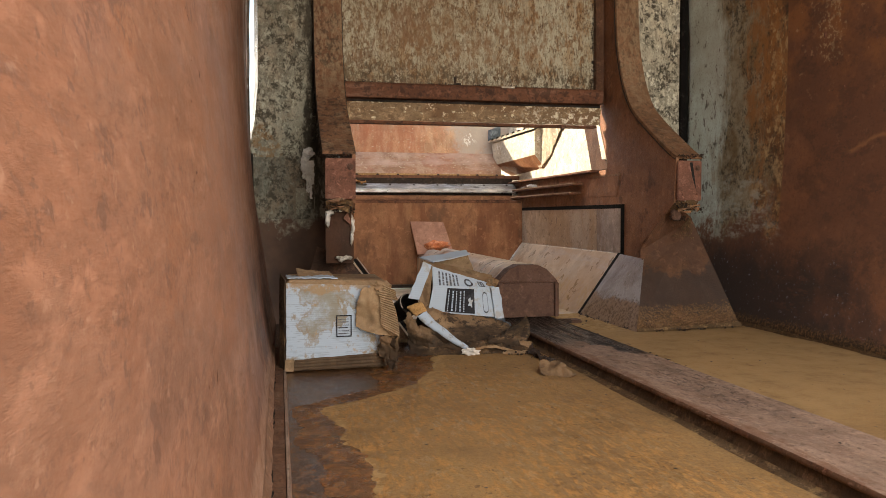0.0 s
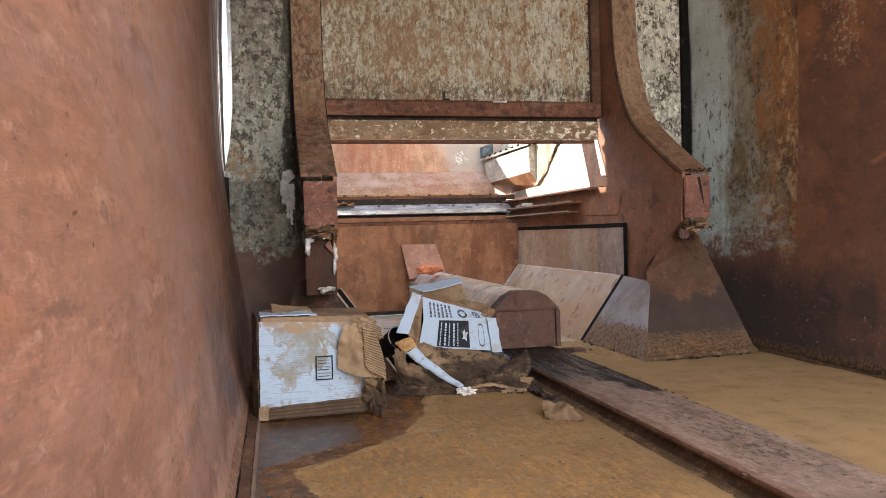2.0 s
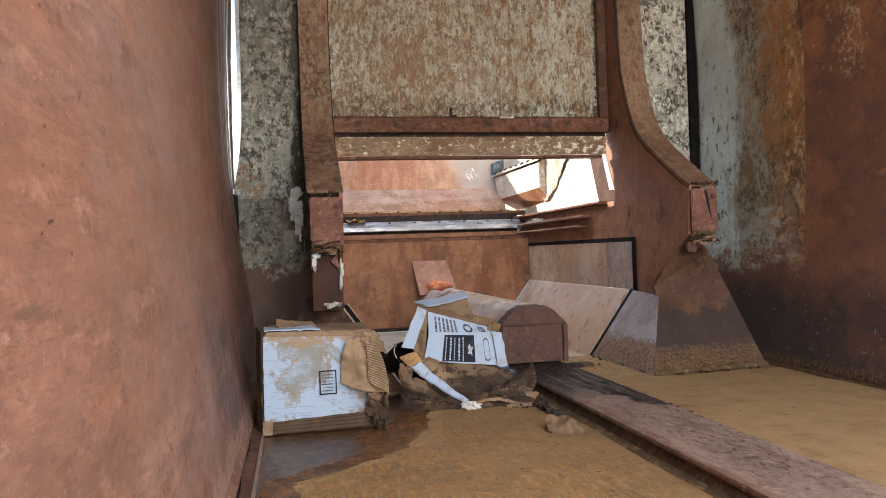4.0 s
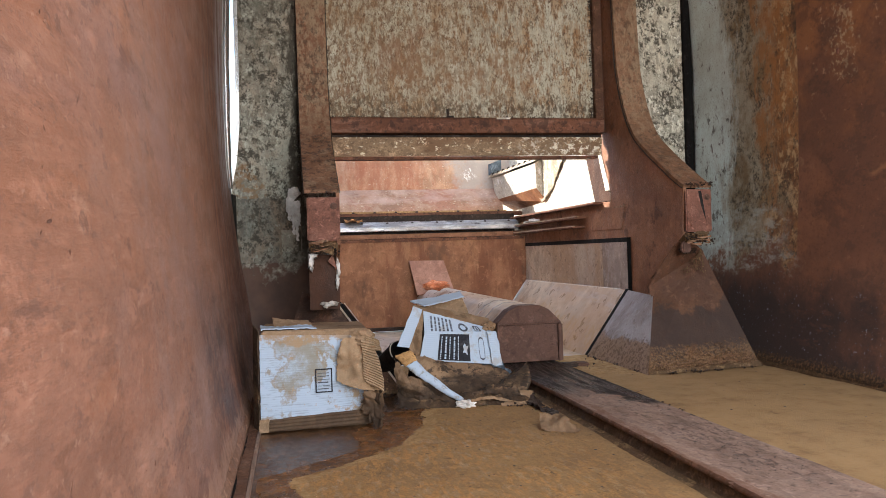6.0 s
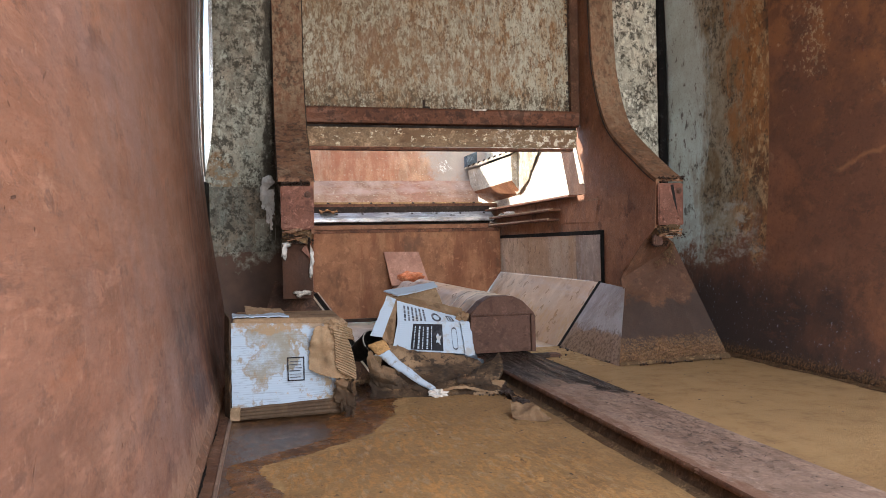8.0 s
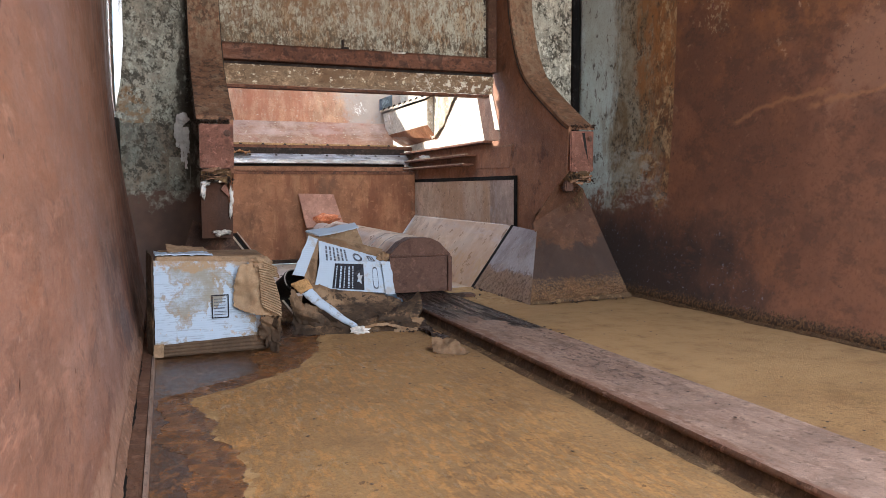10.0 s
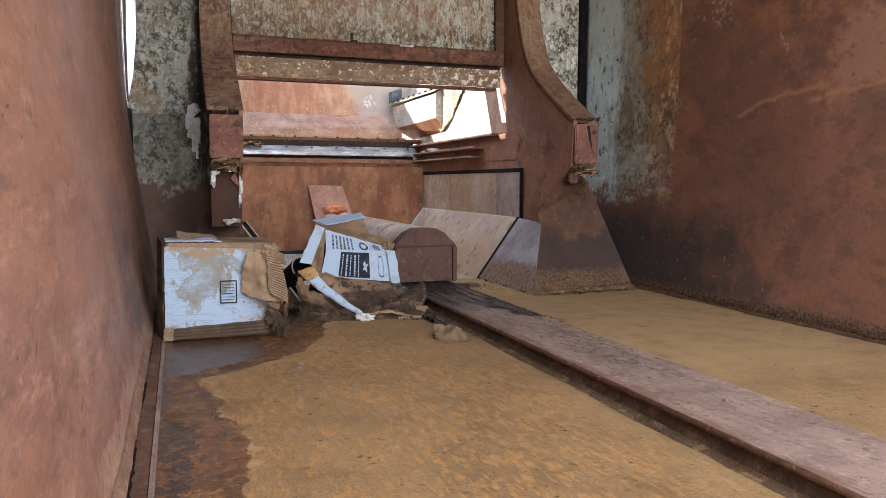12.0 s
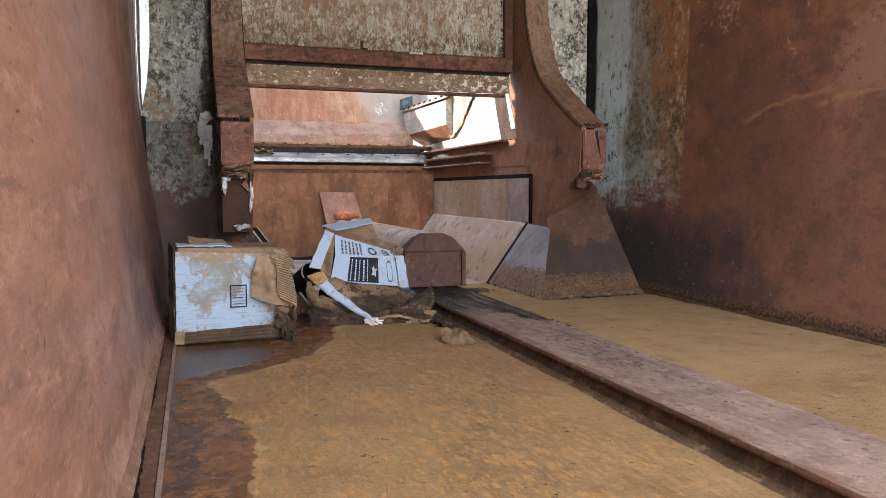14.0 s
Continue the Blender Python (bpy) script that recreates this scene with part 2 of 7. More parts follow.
M_TRUNK = weathered("grey_brown_rust", (0.13, 0.072, 0.055), [
    ((0.25, 0.14, 0.1), 9.0, 0.5, 0.75, (1, 1, 1), 0.6), ((0.075, 0.04, 0.032), 25.0, 0.60, 0.78, (1, 1, 1), 0.7)],
    (0.45, 0.75), 0.0, 0.5, 140.0, (1, 1, 1), 0.002, 0.55)
M_SLOPE = weathered("scoured_steel", (0.68, 0.575, 0.465), [
    ((0.42, 0.28, 0.175), 1.3, 0.45, 0.7, (1, 0.7, 1), 0.75), ((0.46, 0.44, 0.45), 2.0, 0.46, 0.70, (1.5, 0.4, 1.5), 0.7),
    ((0.20, 0.115, 0.07), 9.0, 0.60, 0.8, (1, 0.8, 1), 0.4)], (0.25, 0.5), 0.25, 0.10, 70.0, (1, 1, 1), 0.002, 0.10)
colour_patch(M_SLOPE, (0.45, 0.30, 0.15), 0.7, {0: (1.2, 1.34, 0.04)}, 10.0, 0.06, 0.45, 0.62)
M_LINERGREY = weathered("grey_liner_steel", (0.49, 0.41, 0.37), [
    ((0.21, 0.14, 0.10), 7.0, 0.44, 0.70, (1, 1, 0.6), 0.7), ((0.44, 0.41, 0.40), 16.0, 0.55, 0.74, (1, 1, 0.5), 0.5)],
    (0.35, 0.6), 0.1, 0.25, 80.0, (1, 1, 1), 0.002, 0.5)
# rust of lip and floor strip; on the edge bar it paints shade
M_LIPRUST_SHADE = weathered("red_brown_rust_and_shade", (0.165, 0.085, 0.052), [
    ((0.12, 0.055, 0.035), 30.0, 0.48, 0.66, (1, 0.5, 1), 0.8), ((0.25, 0.135, 0.085), 18.0, 0.55, 0.75, (1, 0.3, 1), 0.6)], (0.5, 0.75), 0.0, 0.5, 130.0)
M_SIDELINER = weathered("scratched_liner_steel", (0.58, 0.44, 0.325), [
    ((0.33, 0.205, 0.125), 2.0, 0.44, 0.66, (1, 1, 0.5), 0.7), ((0.46, 0.40, 0.35), 3.0, 0.52, 0.72, (1, 1, 0.5), 0.55),
    ((0.12, 0.07, 0.045), 24.0, 0.58, 0.76, (1, 1, 1), 0.6)], (0.35, 0.6), 0.1, 0.25, 80.0, (1, 1, 1), 0.002, 0.35)
M_LEDGE = weathered("caked_tan_mud", (0.17, 0.108, 0.06), [
    ((0.13, 0.07, 0.035), 16.0, 0.52, 0.70, (1, 0.25, 1), 0.8), ((0.45, 0.30, 0.15), 30.0, 0.55, 0.75, (1, 0.5, 1), 0.6)], (0.8, 0.95), 0.0, 0.6, 150.0)
M_CHANNEL = weathered("dusty_channel_steel", (0.325, 0.228, 0.178), [
    ((0.38, 0.27, 0.21), 6.0, 0.45, 0.75, (2, 0.6, 1), 0.7), ((0.06, 0.04, 0.032), 42.0, 0.68, 0.76, (1, 1, 1), 0.6),
    ((0.17, 0.10, 0.072), 7.0, 0.52, 0.8, (2, 0.5, 1), 0.5)], (0.5, 0.8), 0.0, 0.45, 160.0, (1, 1, 1), 0.002, 0.55)
M_WEB = weathered("dark_rusty_web", (0.115, 0.073, 0.045), [
    ((0.06, 0.04, 0.03), 26.0, 0.5, 0.66, (1, 1, 0.5), 0.8), ((0.28, 0.175, 0.10), 12.0, 0.55, 0.75, (1, 1, 1), 0.6)], (0.5, 0.8), 0.0, 0.5, 120.0)


def greased(m):
    """Black grease that widens from the channel's edge towards the ram."""
    nodes, links = m.node_tree.nodes, m.node_tree.links
    bsdf = nodes["Principled BSDF"]
    old = bsdf.inputs["Base Color"].links[0].from_socket
    v, (x, y, z) = coords(nodes, links, (1, 0.5, 1)), place(nodes, links)
    torn = calc(nodes, links, "SUBTRACT", noisy(nodes, links, v, 22.0, 0.2, 0.8, 10, 0.75), 0.5)
    reach = calc(nodes, links, "ADD", calc(nodes, links, "ADD", x, calc(nodes, links, "MULTIPLY", y, 0.30)), calc(nodes, links, "MULTIPLY", torn, 0.11))
    lane = coords(nodes, links, (3.5, 0.35, 1))
    streak = noisy(nodes, links, lane, 16.0, 0.42, 0.60, 9, 0.72)
    strip = calc(nodes, links, "MAXIMUM", level(nodes, links, reach, 1.50, 1.515), times(nodes, links, level(nodes, links, x, 0.87, 0.81), level(nodes, links, y, 2.0, 2.2)))
    head = times(nodes, links, level(nodes, links, calc(nodes, links, "ADD", y, calc(nodes, links, "MULTIPLY", torn, 0.5)), 2.0, 2.35), level(nodes, links, streak, 0.25, 0.6))
    mask = times(nodes, links, calc(nodes, links, "MAXIMUM", strip, head), level(nodes, links, y, 1.86, 1.93))
    flecks = times(nodes, links, noisy(nodes, links, v, 60.0, 0.55, 0.60, 8, 0.75), level(nodes, links, reach, 1.25, 1.52))
    both = calc(nodes, links, "MAXIMUM", mask, calc(nodes, links, "MULTIPLY", flecks, 0.85))
    black = mixed(nodes, links, streak, (0.007, 0.007, 0.008), (0.03, 0.02, 0.016))
    wet = nodes.new("ShaderNodeMix")
    links.new(times(nodes, links, mask, streak), wet.inputs[0])
    links.new(bsdf.inputs["Roughness"].links[0].from_socket, wet.inputs[2])
    wet.inputs[3].default_value = 0.2
    links.new(wet.outputs[0], bsdf.inputs["Roughness"])
    links.new(mixed(nodes, links, times(nodes, links, both, 0.95), old, black), bsdf.inputs["Base Color"])


colour_patch(M_CHANNEL, (0.075, 0.05, 0.045), 0.8, {0: (0.84, 0.95, 0.03), 1: (1.28, 1.62, 0.12)}, 24.0, 0.06, 0.52, 0.58, (1.6, 0.6, 1))
colour_patch(M_CHANNEL, (0.15, 0.092, 0.07), 0.35, {1: (0.3, 2.0, 0.1)}, 13.0, 0.05, 0.54, 0.60, (2, 0.35, 1))
colour_patch(M_CHANNEL, (0.16, 0.08, 0.05), 0.75, {0: (0.75, 0.785, 0.012)}, 20.0, 0.02, 0.38, 0.52, (1, 0.3, 1))
greased(M_CHANNEL)
M_FIN = weathered("grimy_brown_wedge_steel", (0.11, 0.06, 0.042), [
    ((0.035, 0.025, 0.022), 5.0, 0.46, 0.64, (1, 1, 1), 0.75), ((0.17, 0.085, 0.045), 10.0, 0.55, 0.75, UP, 0.6)], (0.45, 0.75), 0.0, 0.4, 110.0, (1, 1, 1), 0.002, 0.7)
M_GUSSET = weathered("brown_gusset_steel", (0.15, 0.075, 0.046), [
    ((0.10, 0.052, 0.036), 7.0, 0.44, 0.66, (1, 1, 0.7), 0.7), ((0.27, 0.14, 0.08), 10.0, 0.55, 0.75, UP, 0.5)], (0.45, 0.75), 0.0, 0.4, 100.0, (1, 1, 1), 0.002, 0.5)
# brown steel darkened, so the shade on post and jamb is in the colour
M_SHADEPOST = weathered("shaded_brown_post_steel", (0.072, 0.033, 0.02), [((0.04, 0.02, 0.014), 12.0, 0.48, 0.68, UP, 0.7)], (0.5, 0.75), 0.0, 0.3, 110.0, (1, 1, 1), 0.002, 0.3)
M_WEDGE = weathered("brown_wedge_steel", (0.14, 0.072, 0.044), [
    ((0.10, 0.055, 0.04), 6.0, 0.42, 0.68, (1, 1, 0.6), 0.7), ((0.21, 0.11, 0.062), 12.0, 0.55, 0.78, UP, 0.25)], (0.45, 0.75), 0.0, 0.4, 100.0, (1, 1, 1), 0.002, 0.5)
colour_patch(M_WEDGE, (0.045, 0.034, 0.031), 0.8, {2: (0.09, 0.22, 0.03)}, 5.0, 0.06, 0.15, 0.4)
colour_patch(M_WEDGE, (0.23, 0.14, 0.07), 0.75, {2: (0.0, 0.07, 0.03)}, 60.0, 0.02, 0.40, 0.60)
M_SIDEPLATE = weathered("blue_grey_scoured_plate", (0.47, 0.46, 0.48), [
    ((0.33, 0.27, 0.24), 3.0, 0.46, 0.72, (1, 0.6, 1), 0.6), ((0.52, 0.53, 0.57), 5.0, 0.5, 0.78, (1, 1, 1), 0.5),
    ((0.20, 0.13, 0.09), 30.0, 0.62, 0.8, (1, 1, 1), 0.5)], (0.35, 0.6), 0.05, 0.3, 110.0, (1, 1, 1), 0.002, 0.4)
colour_patch(M_SIDEPLATE, (0.30, 0.19, 0.11), 0.85, {2: (-0.1, 0.095, 0.012)}, 9.0, 0.02, 0.1, 0.3)
colour_patch(M_SIDEPLATE, (0.12, 0.075, 0.045), 0.8, {2: (-0.1, 0.09, 0.03)}, 30.0, 0.03, 0.48, 0.56)
# oily steel and gummed dirt; also the painted shade under the header and behind the sill
M_DARK = weathered("oily_dark_steel_and_shade", (0.045, 0.03, 0.024), [
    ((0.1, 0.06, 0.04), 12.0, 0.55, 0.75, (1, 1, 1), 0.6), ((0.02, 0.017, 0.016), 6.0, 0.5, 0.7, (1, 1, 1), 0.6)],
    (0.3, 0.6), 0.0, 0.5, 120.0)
M_WET = weathered("wet_brown_floor", (0.085, 0.042, 0.022), [
    ((0.05, 0.028, 0.02), 5.0, 0.5, 0.7, (1, 1, 1), 0.7), ((0.25, 0.11, 0.036), 38.0, 0.50, 0.66, (1, 0.7, 1), 0.7),
    ((0.03, 0.018, 0.014), 60.0, 0.54, 0.66, (1, 0.6, 1), 0.7)],
    (0.04, 0.22), 0.0, 0.22, 75.0)
M_WET.node_tree.nodes["Principled BSDF"].inputs["Specular IOR Level"].default_value = 0.75
colour_patch(M_WET, (0.17, 0.078, 0.03), 0.75, {1: (0.4, 2.3, 0.2)}, 20.0, 0.05, 0.51, 0.59, (1, 0.8, 1))
colour_patch(M_WET, (0.03, 0.018, 0.012), 0.7, {1: (0.4, 2.3, 0.2)}, 34.0, 0.05, 0.56, 0.62, (1, 0.8, 1))
M_SILT = weathered("damp_orange_silt", (0.21, 0.092, 0.031), [
    ((0.42, 0.185, 0.055), 34.0, 0.46, 0.64, (1, 1, 1), 0.8), ((0.07, 0.035, 0.02), 16.0, 0.5, 0.68, (1, 1, 1), 0.8)],
    (0.09, 0.42), 0.0, 0.7, 120.0)
M_RIM = weathered("pale_granular_mud", (0.49, 0.32, 0.15), [
    ((0.30, 0.165, 0.068), 60.0, 0.50, 0.66, (1, 0.7, 1), 0.7), ((0.50, 0.35, 0.18), 50.0, 0.54, 0.74, (1, 0.7, 1), 0.7)], (0.8, 0.95), 0.0, 0.6, 120.0, (1, 1, 1), 0.002, 0.3)
M_CRUST = weathered("dirt_crust", (0.2, 0.118, 0.062), [
    ((0.06, 0.035, 0.025), 40.0, 0.5, 0.7, (1, 1, 1), 0.7), ((0.3, 0.18, 0.08), 30.0, 0.55, 0.75, (1, 1, 1), 0.6)],
    (0.8, 0.95), 0.0, 0.8, 200.0)
M_RUBBER = weathered("black_rubber", (0.018, 0.016, 0.015), [((0.04, 0.035, 0.03), 20.0, 0.55, 0.75, (1, 1, 1), 0.5)],
                     (0.5, 0.75), 0.0, 0.3, 120.0)
# near-black for the rubber seal, and for bars that paint the shade of gaps
M_BLACK = weathered("black_gap_shade_and_rubber", (0.006, 0.005, 0.005), [((0.015, 0.011, 0.009), 30.0, 0.55, 0.75, (1, 1, 1), 0.5)], (0.85, 0.95), 0.0, 0.2, 90.0)
M_SILL = weathered("scuffed_sill_steel", (0.44, 0.46, 0.49), [
    ((0.2, 0.17, 0.15), 10.0, 0.5, 0.7, (0.3, 1, 1), 0.7), ((0.65, 0.62, 0.58), 14.0, 0.55, 0.75, (0.3, 1, 1), 0.6)],
    (0.22, 0.42), 0.5, 0.2, 90.0, (0.3, 1, 1), 0.002, 0.5)
M_PALE = weathered("pale_cream_paint", (0.78, 0.72, 0.6), [
    ((0.5, 0.42, 0.3), 8.0, 0.6, 0.8, UP, 0.5), ((0.35, 0.2, 0.1), 20.0, 0.68, 0.78, (1, 1, 1), 0.6)],
    (0.45, 0.7), 0.0, 0.3, 100.0)
M_TAN = weathered("weathered_tan_sheet", (0.58, 0.50, 0.385), [
    ((0.25, 0.19, 0.13), 9.0, 0.45, 0.65, UP, 0.8), ((0.6, 0.53, 0.42), 14.0, 0.5, 0.7, UP, 0.6)], (0.7, 0.9))
M_REARTOP = weathered("orange_hopper_paint", (0.66, 0.37, 0.22), [
    ((0.74, 0.54, 0.37), 9.0, 0.44, 0.72, (1, 1, 0.12), 0.45), ((0.52, 0.20, 0.11), 7.0, 0.48, 0.72, (1, 1, 0.12), 0.55),
    ((0.85, 0.74, 0.55), 60.0, 0.74, 0.80, (1, 1, 1), 0.9)], (0.4, 0.65), 0.0, 0.3, 120.0, (1, 1, 1), 0.002, 0.5)
M_REAR = weathered("red_hopper_paint", (0.42, 0.235, 0.150), [
    ((0.52, 0.36, 0.26), 5.0, 0.48, 0.70, UP, 0.75), ((0.36, 0.15, 0.10), 4.0, 0.50, 0.66, UP, 0.6),
    ((0.7, 0.6, 0.45), 60.0, 0.72, 0.78, (1, 1, 1), 0.9)], (0.4, 0.65), 0.0, 0.3, 120.0, (1, 1, 1), 0.002, 0.5)
colour_patch(M_REARTOP, (0.47, 0.44, 0.40), 0.75, {0: (1.17, 1.6, 0.12)}, 5.0, 0.1, 0.2, 0.5)
colour_patch(M_REARTOP, (0.85, 0.83, 0.78), 0.95, {0: (1.20, 1.26, 0.02), 2: (0.965, 1.01, 0.015)}, 22.0, 0.05, 0.51, 0.56)
colour_patch(M_REARTOP, (0.40, 0.13, 0.06), 0.65, {0: (0.45, 0.75, 0.15)}, 6.0, 0.15, 0.35, 0.6, (1, 1, 0.15))
colour_patch(M_REAR, (0.58, 0.44, 0.39), 0.4, {2: (0.80, 0.9, 0.03)}, 6.0, 0.05, 0.35, 0.6, (0.4, 1, 1))
M_BROWNBAND = weathered("lip_steel_with_flakes_and_glare", (0.45, 0.315, 0.195), [
    ((0.24, 0.13, 0.07), 9.0, 0.46, 0.66, (0.5, 1, 1), 0.8), ((0.13, 0.075, 0.045), 24.0, 0.56, 0.72, (0.6, 1, 1), 0.6)],
    (0.5, 0.75), 0.0, 0.5, 140.0)
colour_patch(M_BROWNBAND, (0.84, 0.77, 0.58), 0.95, {2: (0.895, 0.962, 0.012)}, 15.0, 0.03, 0.575, 0.60, (0.8, 1, 1.3))
# denser cream flakes at the right end, which also paint the sun's glare
colour_patch(M_BROWNBAND, (0.86, 0.81, 0.68), 0.95, {0: (1.22, 1.6, 0.3), 2: (0.89, 0.965, 0.012)}, 15.0, 0.06, 0.52, 0.56, (0.8, 1, 1))
M_CARD = weathered("brown_cardboard", (0.31, 0.213, 0.132), [
    ((0.22, 0.13, 0.07), 8.0, 0.48, 0.72, (1, 1, 1), 0.8), ((0.1, 0.065, 0.04), 12.0, 0.6, 0.78, (1, 1, 1), 0.7)],
    (0.8, 0.95), 0.0, 0.3, 90.0, (1, 1, 1), 0.002, 0.4)
M_CARDTAN = weathered("tan_torn_cardboard", (0.37, 0.262, 0.163), [
    ((0.30, 0.195, 0.115), 7.0, 0.46, 0.70, (1, 1, 1), 0.7), ((0.50, 0.38, 0.25), 11.0, 0.55, 0.75, (1, 1, 1), 0.5)], (0.8, 0.95), 0.0, 0.25, 90.0, (1, 1, 1), 0.002, 0.25)
# soaked board, darkened further where it paints the shade of the cartons
M_CARDWET_SHADE = weathered("soaked_and_shaded_cardboard", (0.075, 0.048, 0.03), [
    ((0.03, 0.021, 0.016), 9.0, 0.46, 0.64, (1, 1, 1), 0.85), ((0.30, 0.19, 0.105), 8.0, 0.55, 0.75, (1, 1, 1), 0.7)],
    (0.6, 0.9), 0.0, 0.4, 90.0)
M_DAMP = weathered("damp_brown_cardboard", (0.20, 0.13, 0.078), [
    ((0.14, 0.088, 0.052), 7.0, 0.44, 0.64, (1, 1, 1), 0.8), ((0.36, 0.245, 0.145), 6.0, 0.54, 0.72, (1, 1, 1), 0.6)], (0.5, 0.9), 0.0, 0.3, 90.0, (1, 1, 1), 0.002, 0.3)
colour_patch(M_DAMP, (0.035, 0.024, 0.017), 0.88, {0: (0.28, 0.80, 0.05), 2: (-0.1, 0.060, 0.04)}, 7.0, 0.05, 0.15, 0.55, (1, 1, 2))
colour_patch(M_DAMP, (0.03, 0.022, 0.017), 0.9, {0: (0.44, 0.80, 0.05), 2: (0.03, 0.105, 0.02)}, 16.0, 0.03, 0.50, 0.56, (1, 1, 1.6))
colour_patch(M_DAMP, (0.05, 0.033, 0.022), 0.8, {0: (-0.1, 0.28, 0.03), 2: (-0.1, 0.06, 0.02)}, 12.0, 0.03, 0.22, 0.48)
M_ORANGE = weathered("orange_cloth", (0.82, 0.27, 0.13), [((0.88, 0.45, 0.28), 30.0, 0.5, 0.75, (1, 1, 1), 0.7)],
                     (0.8, 0.95), 0.0, 0.5, 200.0)
M_RAG = weathered("dirty_grey_rag", (0.62, 0.58, 0.53), [
    ((0.3, 0.24, 0.2), 18.0, 0.55, 0.75, (1, 1, 1), 0.8), ((0.6, 0.57, 0.53), 12.0, 0.55, 0.75, (1, 1, 1), 0.7)],
    (0.85, 0.98), 0.0, 0.5, 150.0)
M_CLOTH = weathered("grubby_white_cloth", (0.84, 0.82, 0.79), [((0.45, 0.40, 0.35), 30.0, 0.6, 0.8, (1, 1, 1), 0.6)], (0.85, 0.98), 0.0, 0.5, 90.0, (1, 1, 1), 0.002, 0.2)
M_TAPE = weathered("ochre_packing_tape", (0.50, 0.30, 0.13), [((0.33, 0.19, 0.08), 12.0, 0.5, 0.7, (1, 1, 1), 0.7)],
                   (0.7, 0.9), 0.0, 0.2, 90.0)
# blue-grey of the bracket's tab and of the made-up sky reflection
M_BLUE = weathered("blue_grey_gloss", (0.13, 0.17, 0.21), [((0.05, 0.07, 0.1), 12.0, 0.5, 0.7, (1, 1, 1), 0.7)],
                   (0.2, 0.4), 0.0, 0.2, 60.0)
M_INK = weathered("black_print", (0.02, 0.022, 0.03), [((0.06, 0.06, 0.07), 60.0, 0.6, 0.75, (1, 1, 1), 0.6)],
                  (0.6, 0.8), 0.0, 0.1, 90.0)
M_GREYINK = weathered("grey_print", (0.09, 0.10, 0.13), [((0.4, 0.42, 0.45), 60.0, 0.55, 0.7, (1, 1, 1), 0.6)],
                      (0.6, 0.8), 0.0, 0.1, 90.0)
M_LEAF = weathered("dry_leaf", (0.4, 0.2, 0.08), [((0.2, 0.1, 0.05), 40.0, 0.5, 0.7, (1, 1, 1), 0.7)], (0.7, 0.9))
M_STEEL = weathered("bare_steel", (0.4, 0.38, 0.36), [((0.15, 0.08, 0.05), 40.0, 0.5, 0.7, (1, 1, 1), 0.7)], (0.35, 0.55), 0.6)
# pale streaks imitate light glancing along the wall's edge
M_EDGING = weathered("streaked_edge_steel", (0.36, 0.35, 0.345), [
    ((0.15, 0.085, 0.06), 7.0, 0.45, 0.58, (1, 1.6, 0.10), 0.85), ((0.66, 0.67, 0.70), 11.0, 0.53, 0.62, (1, 2.2, 0.05), 0.9),
    ((0.05, 0.035, 0.03), 9.0, 0.56, 0.66, (1, 2.0, 0.12), 0.8)], (0.25, 0.5), 0.3, 0.3, 70.0, (1, 1, 0.3), 0.002, 0.4)
M_BRIGHT = weathered("polished_edge_steel", (0.62, 0.62, 0.62), [((0.32, 0.26, 0.22), 30.0, 0.55, 0.75, (1, 1, 0.3), 0.5)], (0.18, 0.35), 0.85, 0.1, 60.0, (1, 1, 0.3), 0.002, 0.2)
M_SCRAP = weathered("dull_brown_paper", (0.20, 0.13, 0.077), [((0.15, 0.095, 0.055), 18.0, 0.46, 0.66, (1, 1, 1), 0.7)], (0.8, 0.95), 0.0, 0.3, 90.0, (1, 1, 1), 0.002, 0.4)
M_OUTSIDE = weathered("concrete_yard", (0.42, 0.4, 0.37), [((0.3, 0.28, 0.26), 0.6, 0.4, 0.7, (1, 1, 1), 0.7)], (0.8, 0.95))


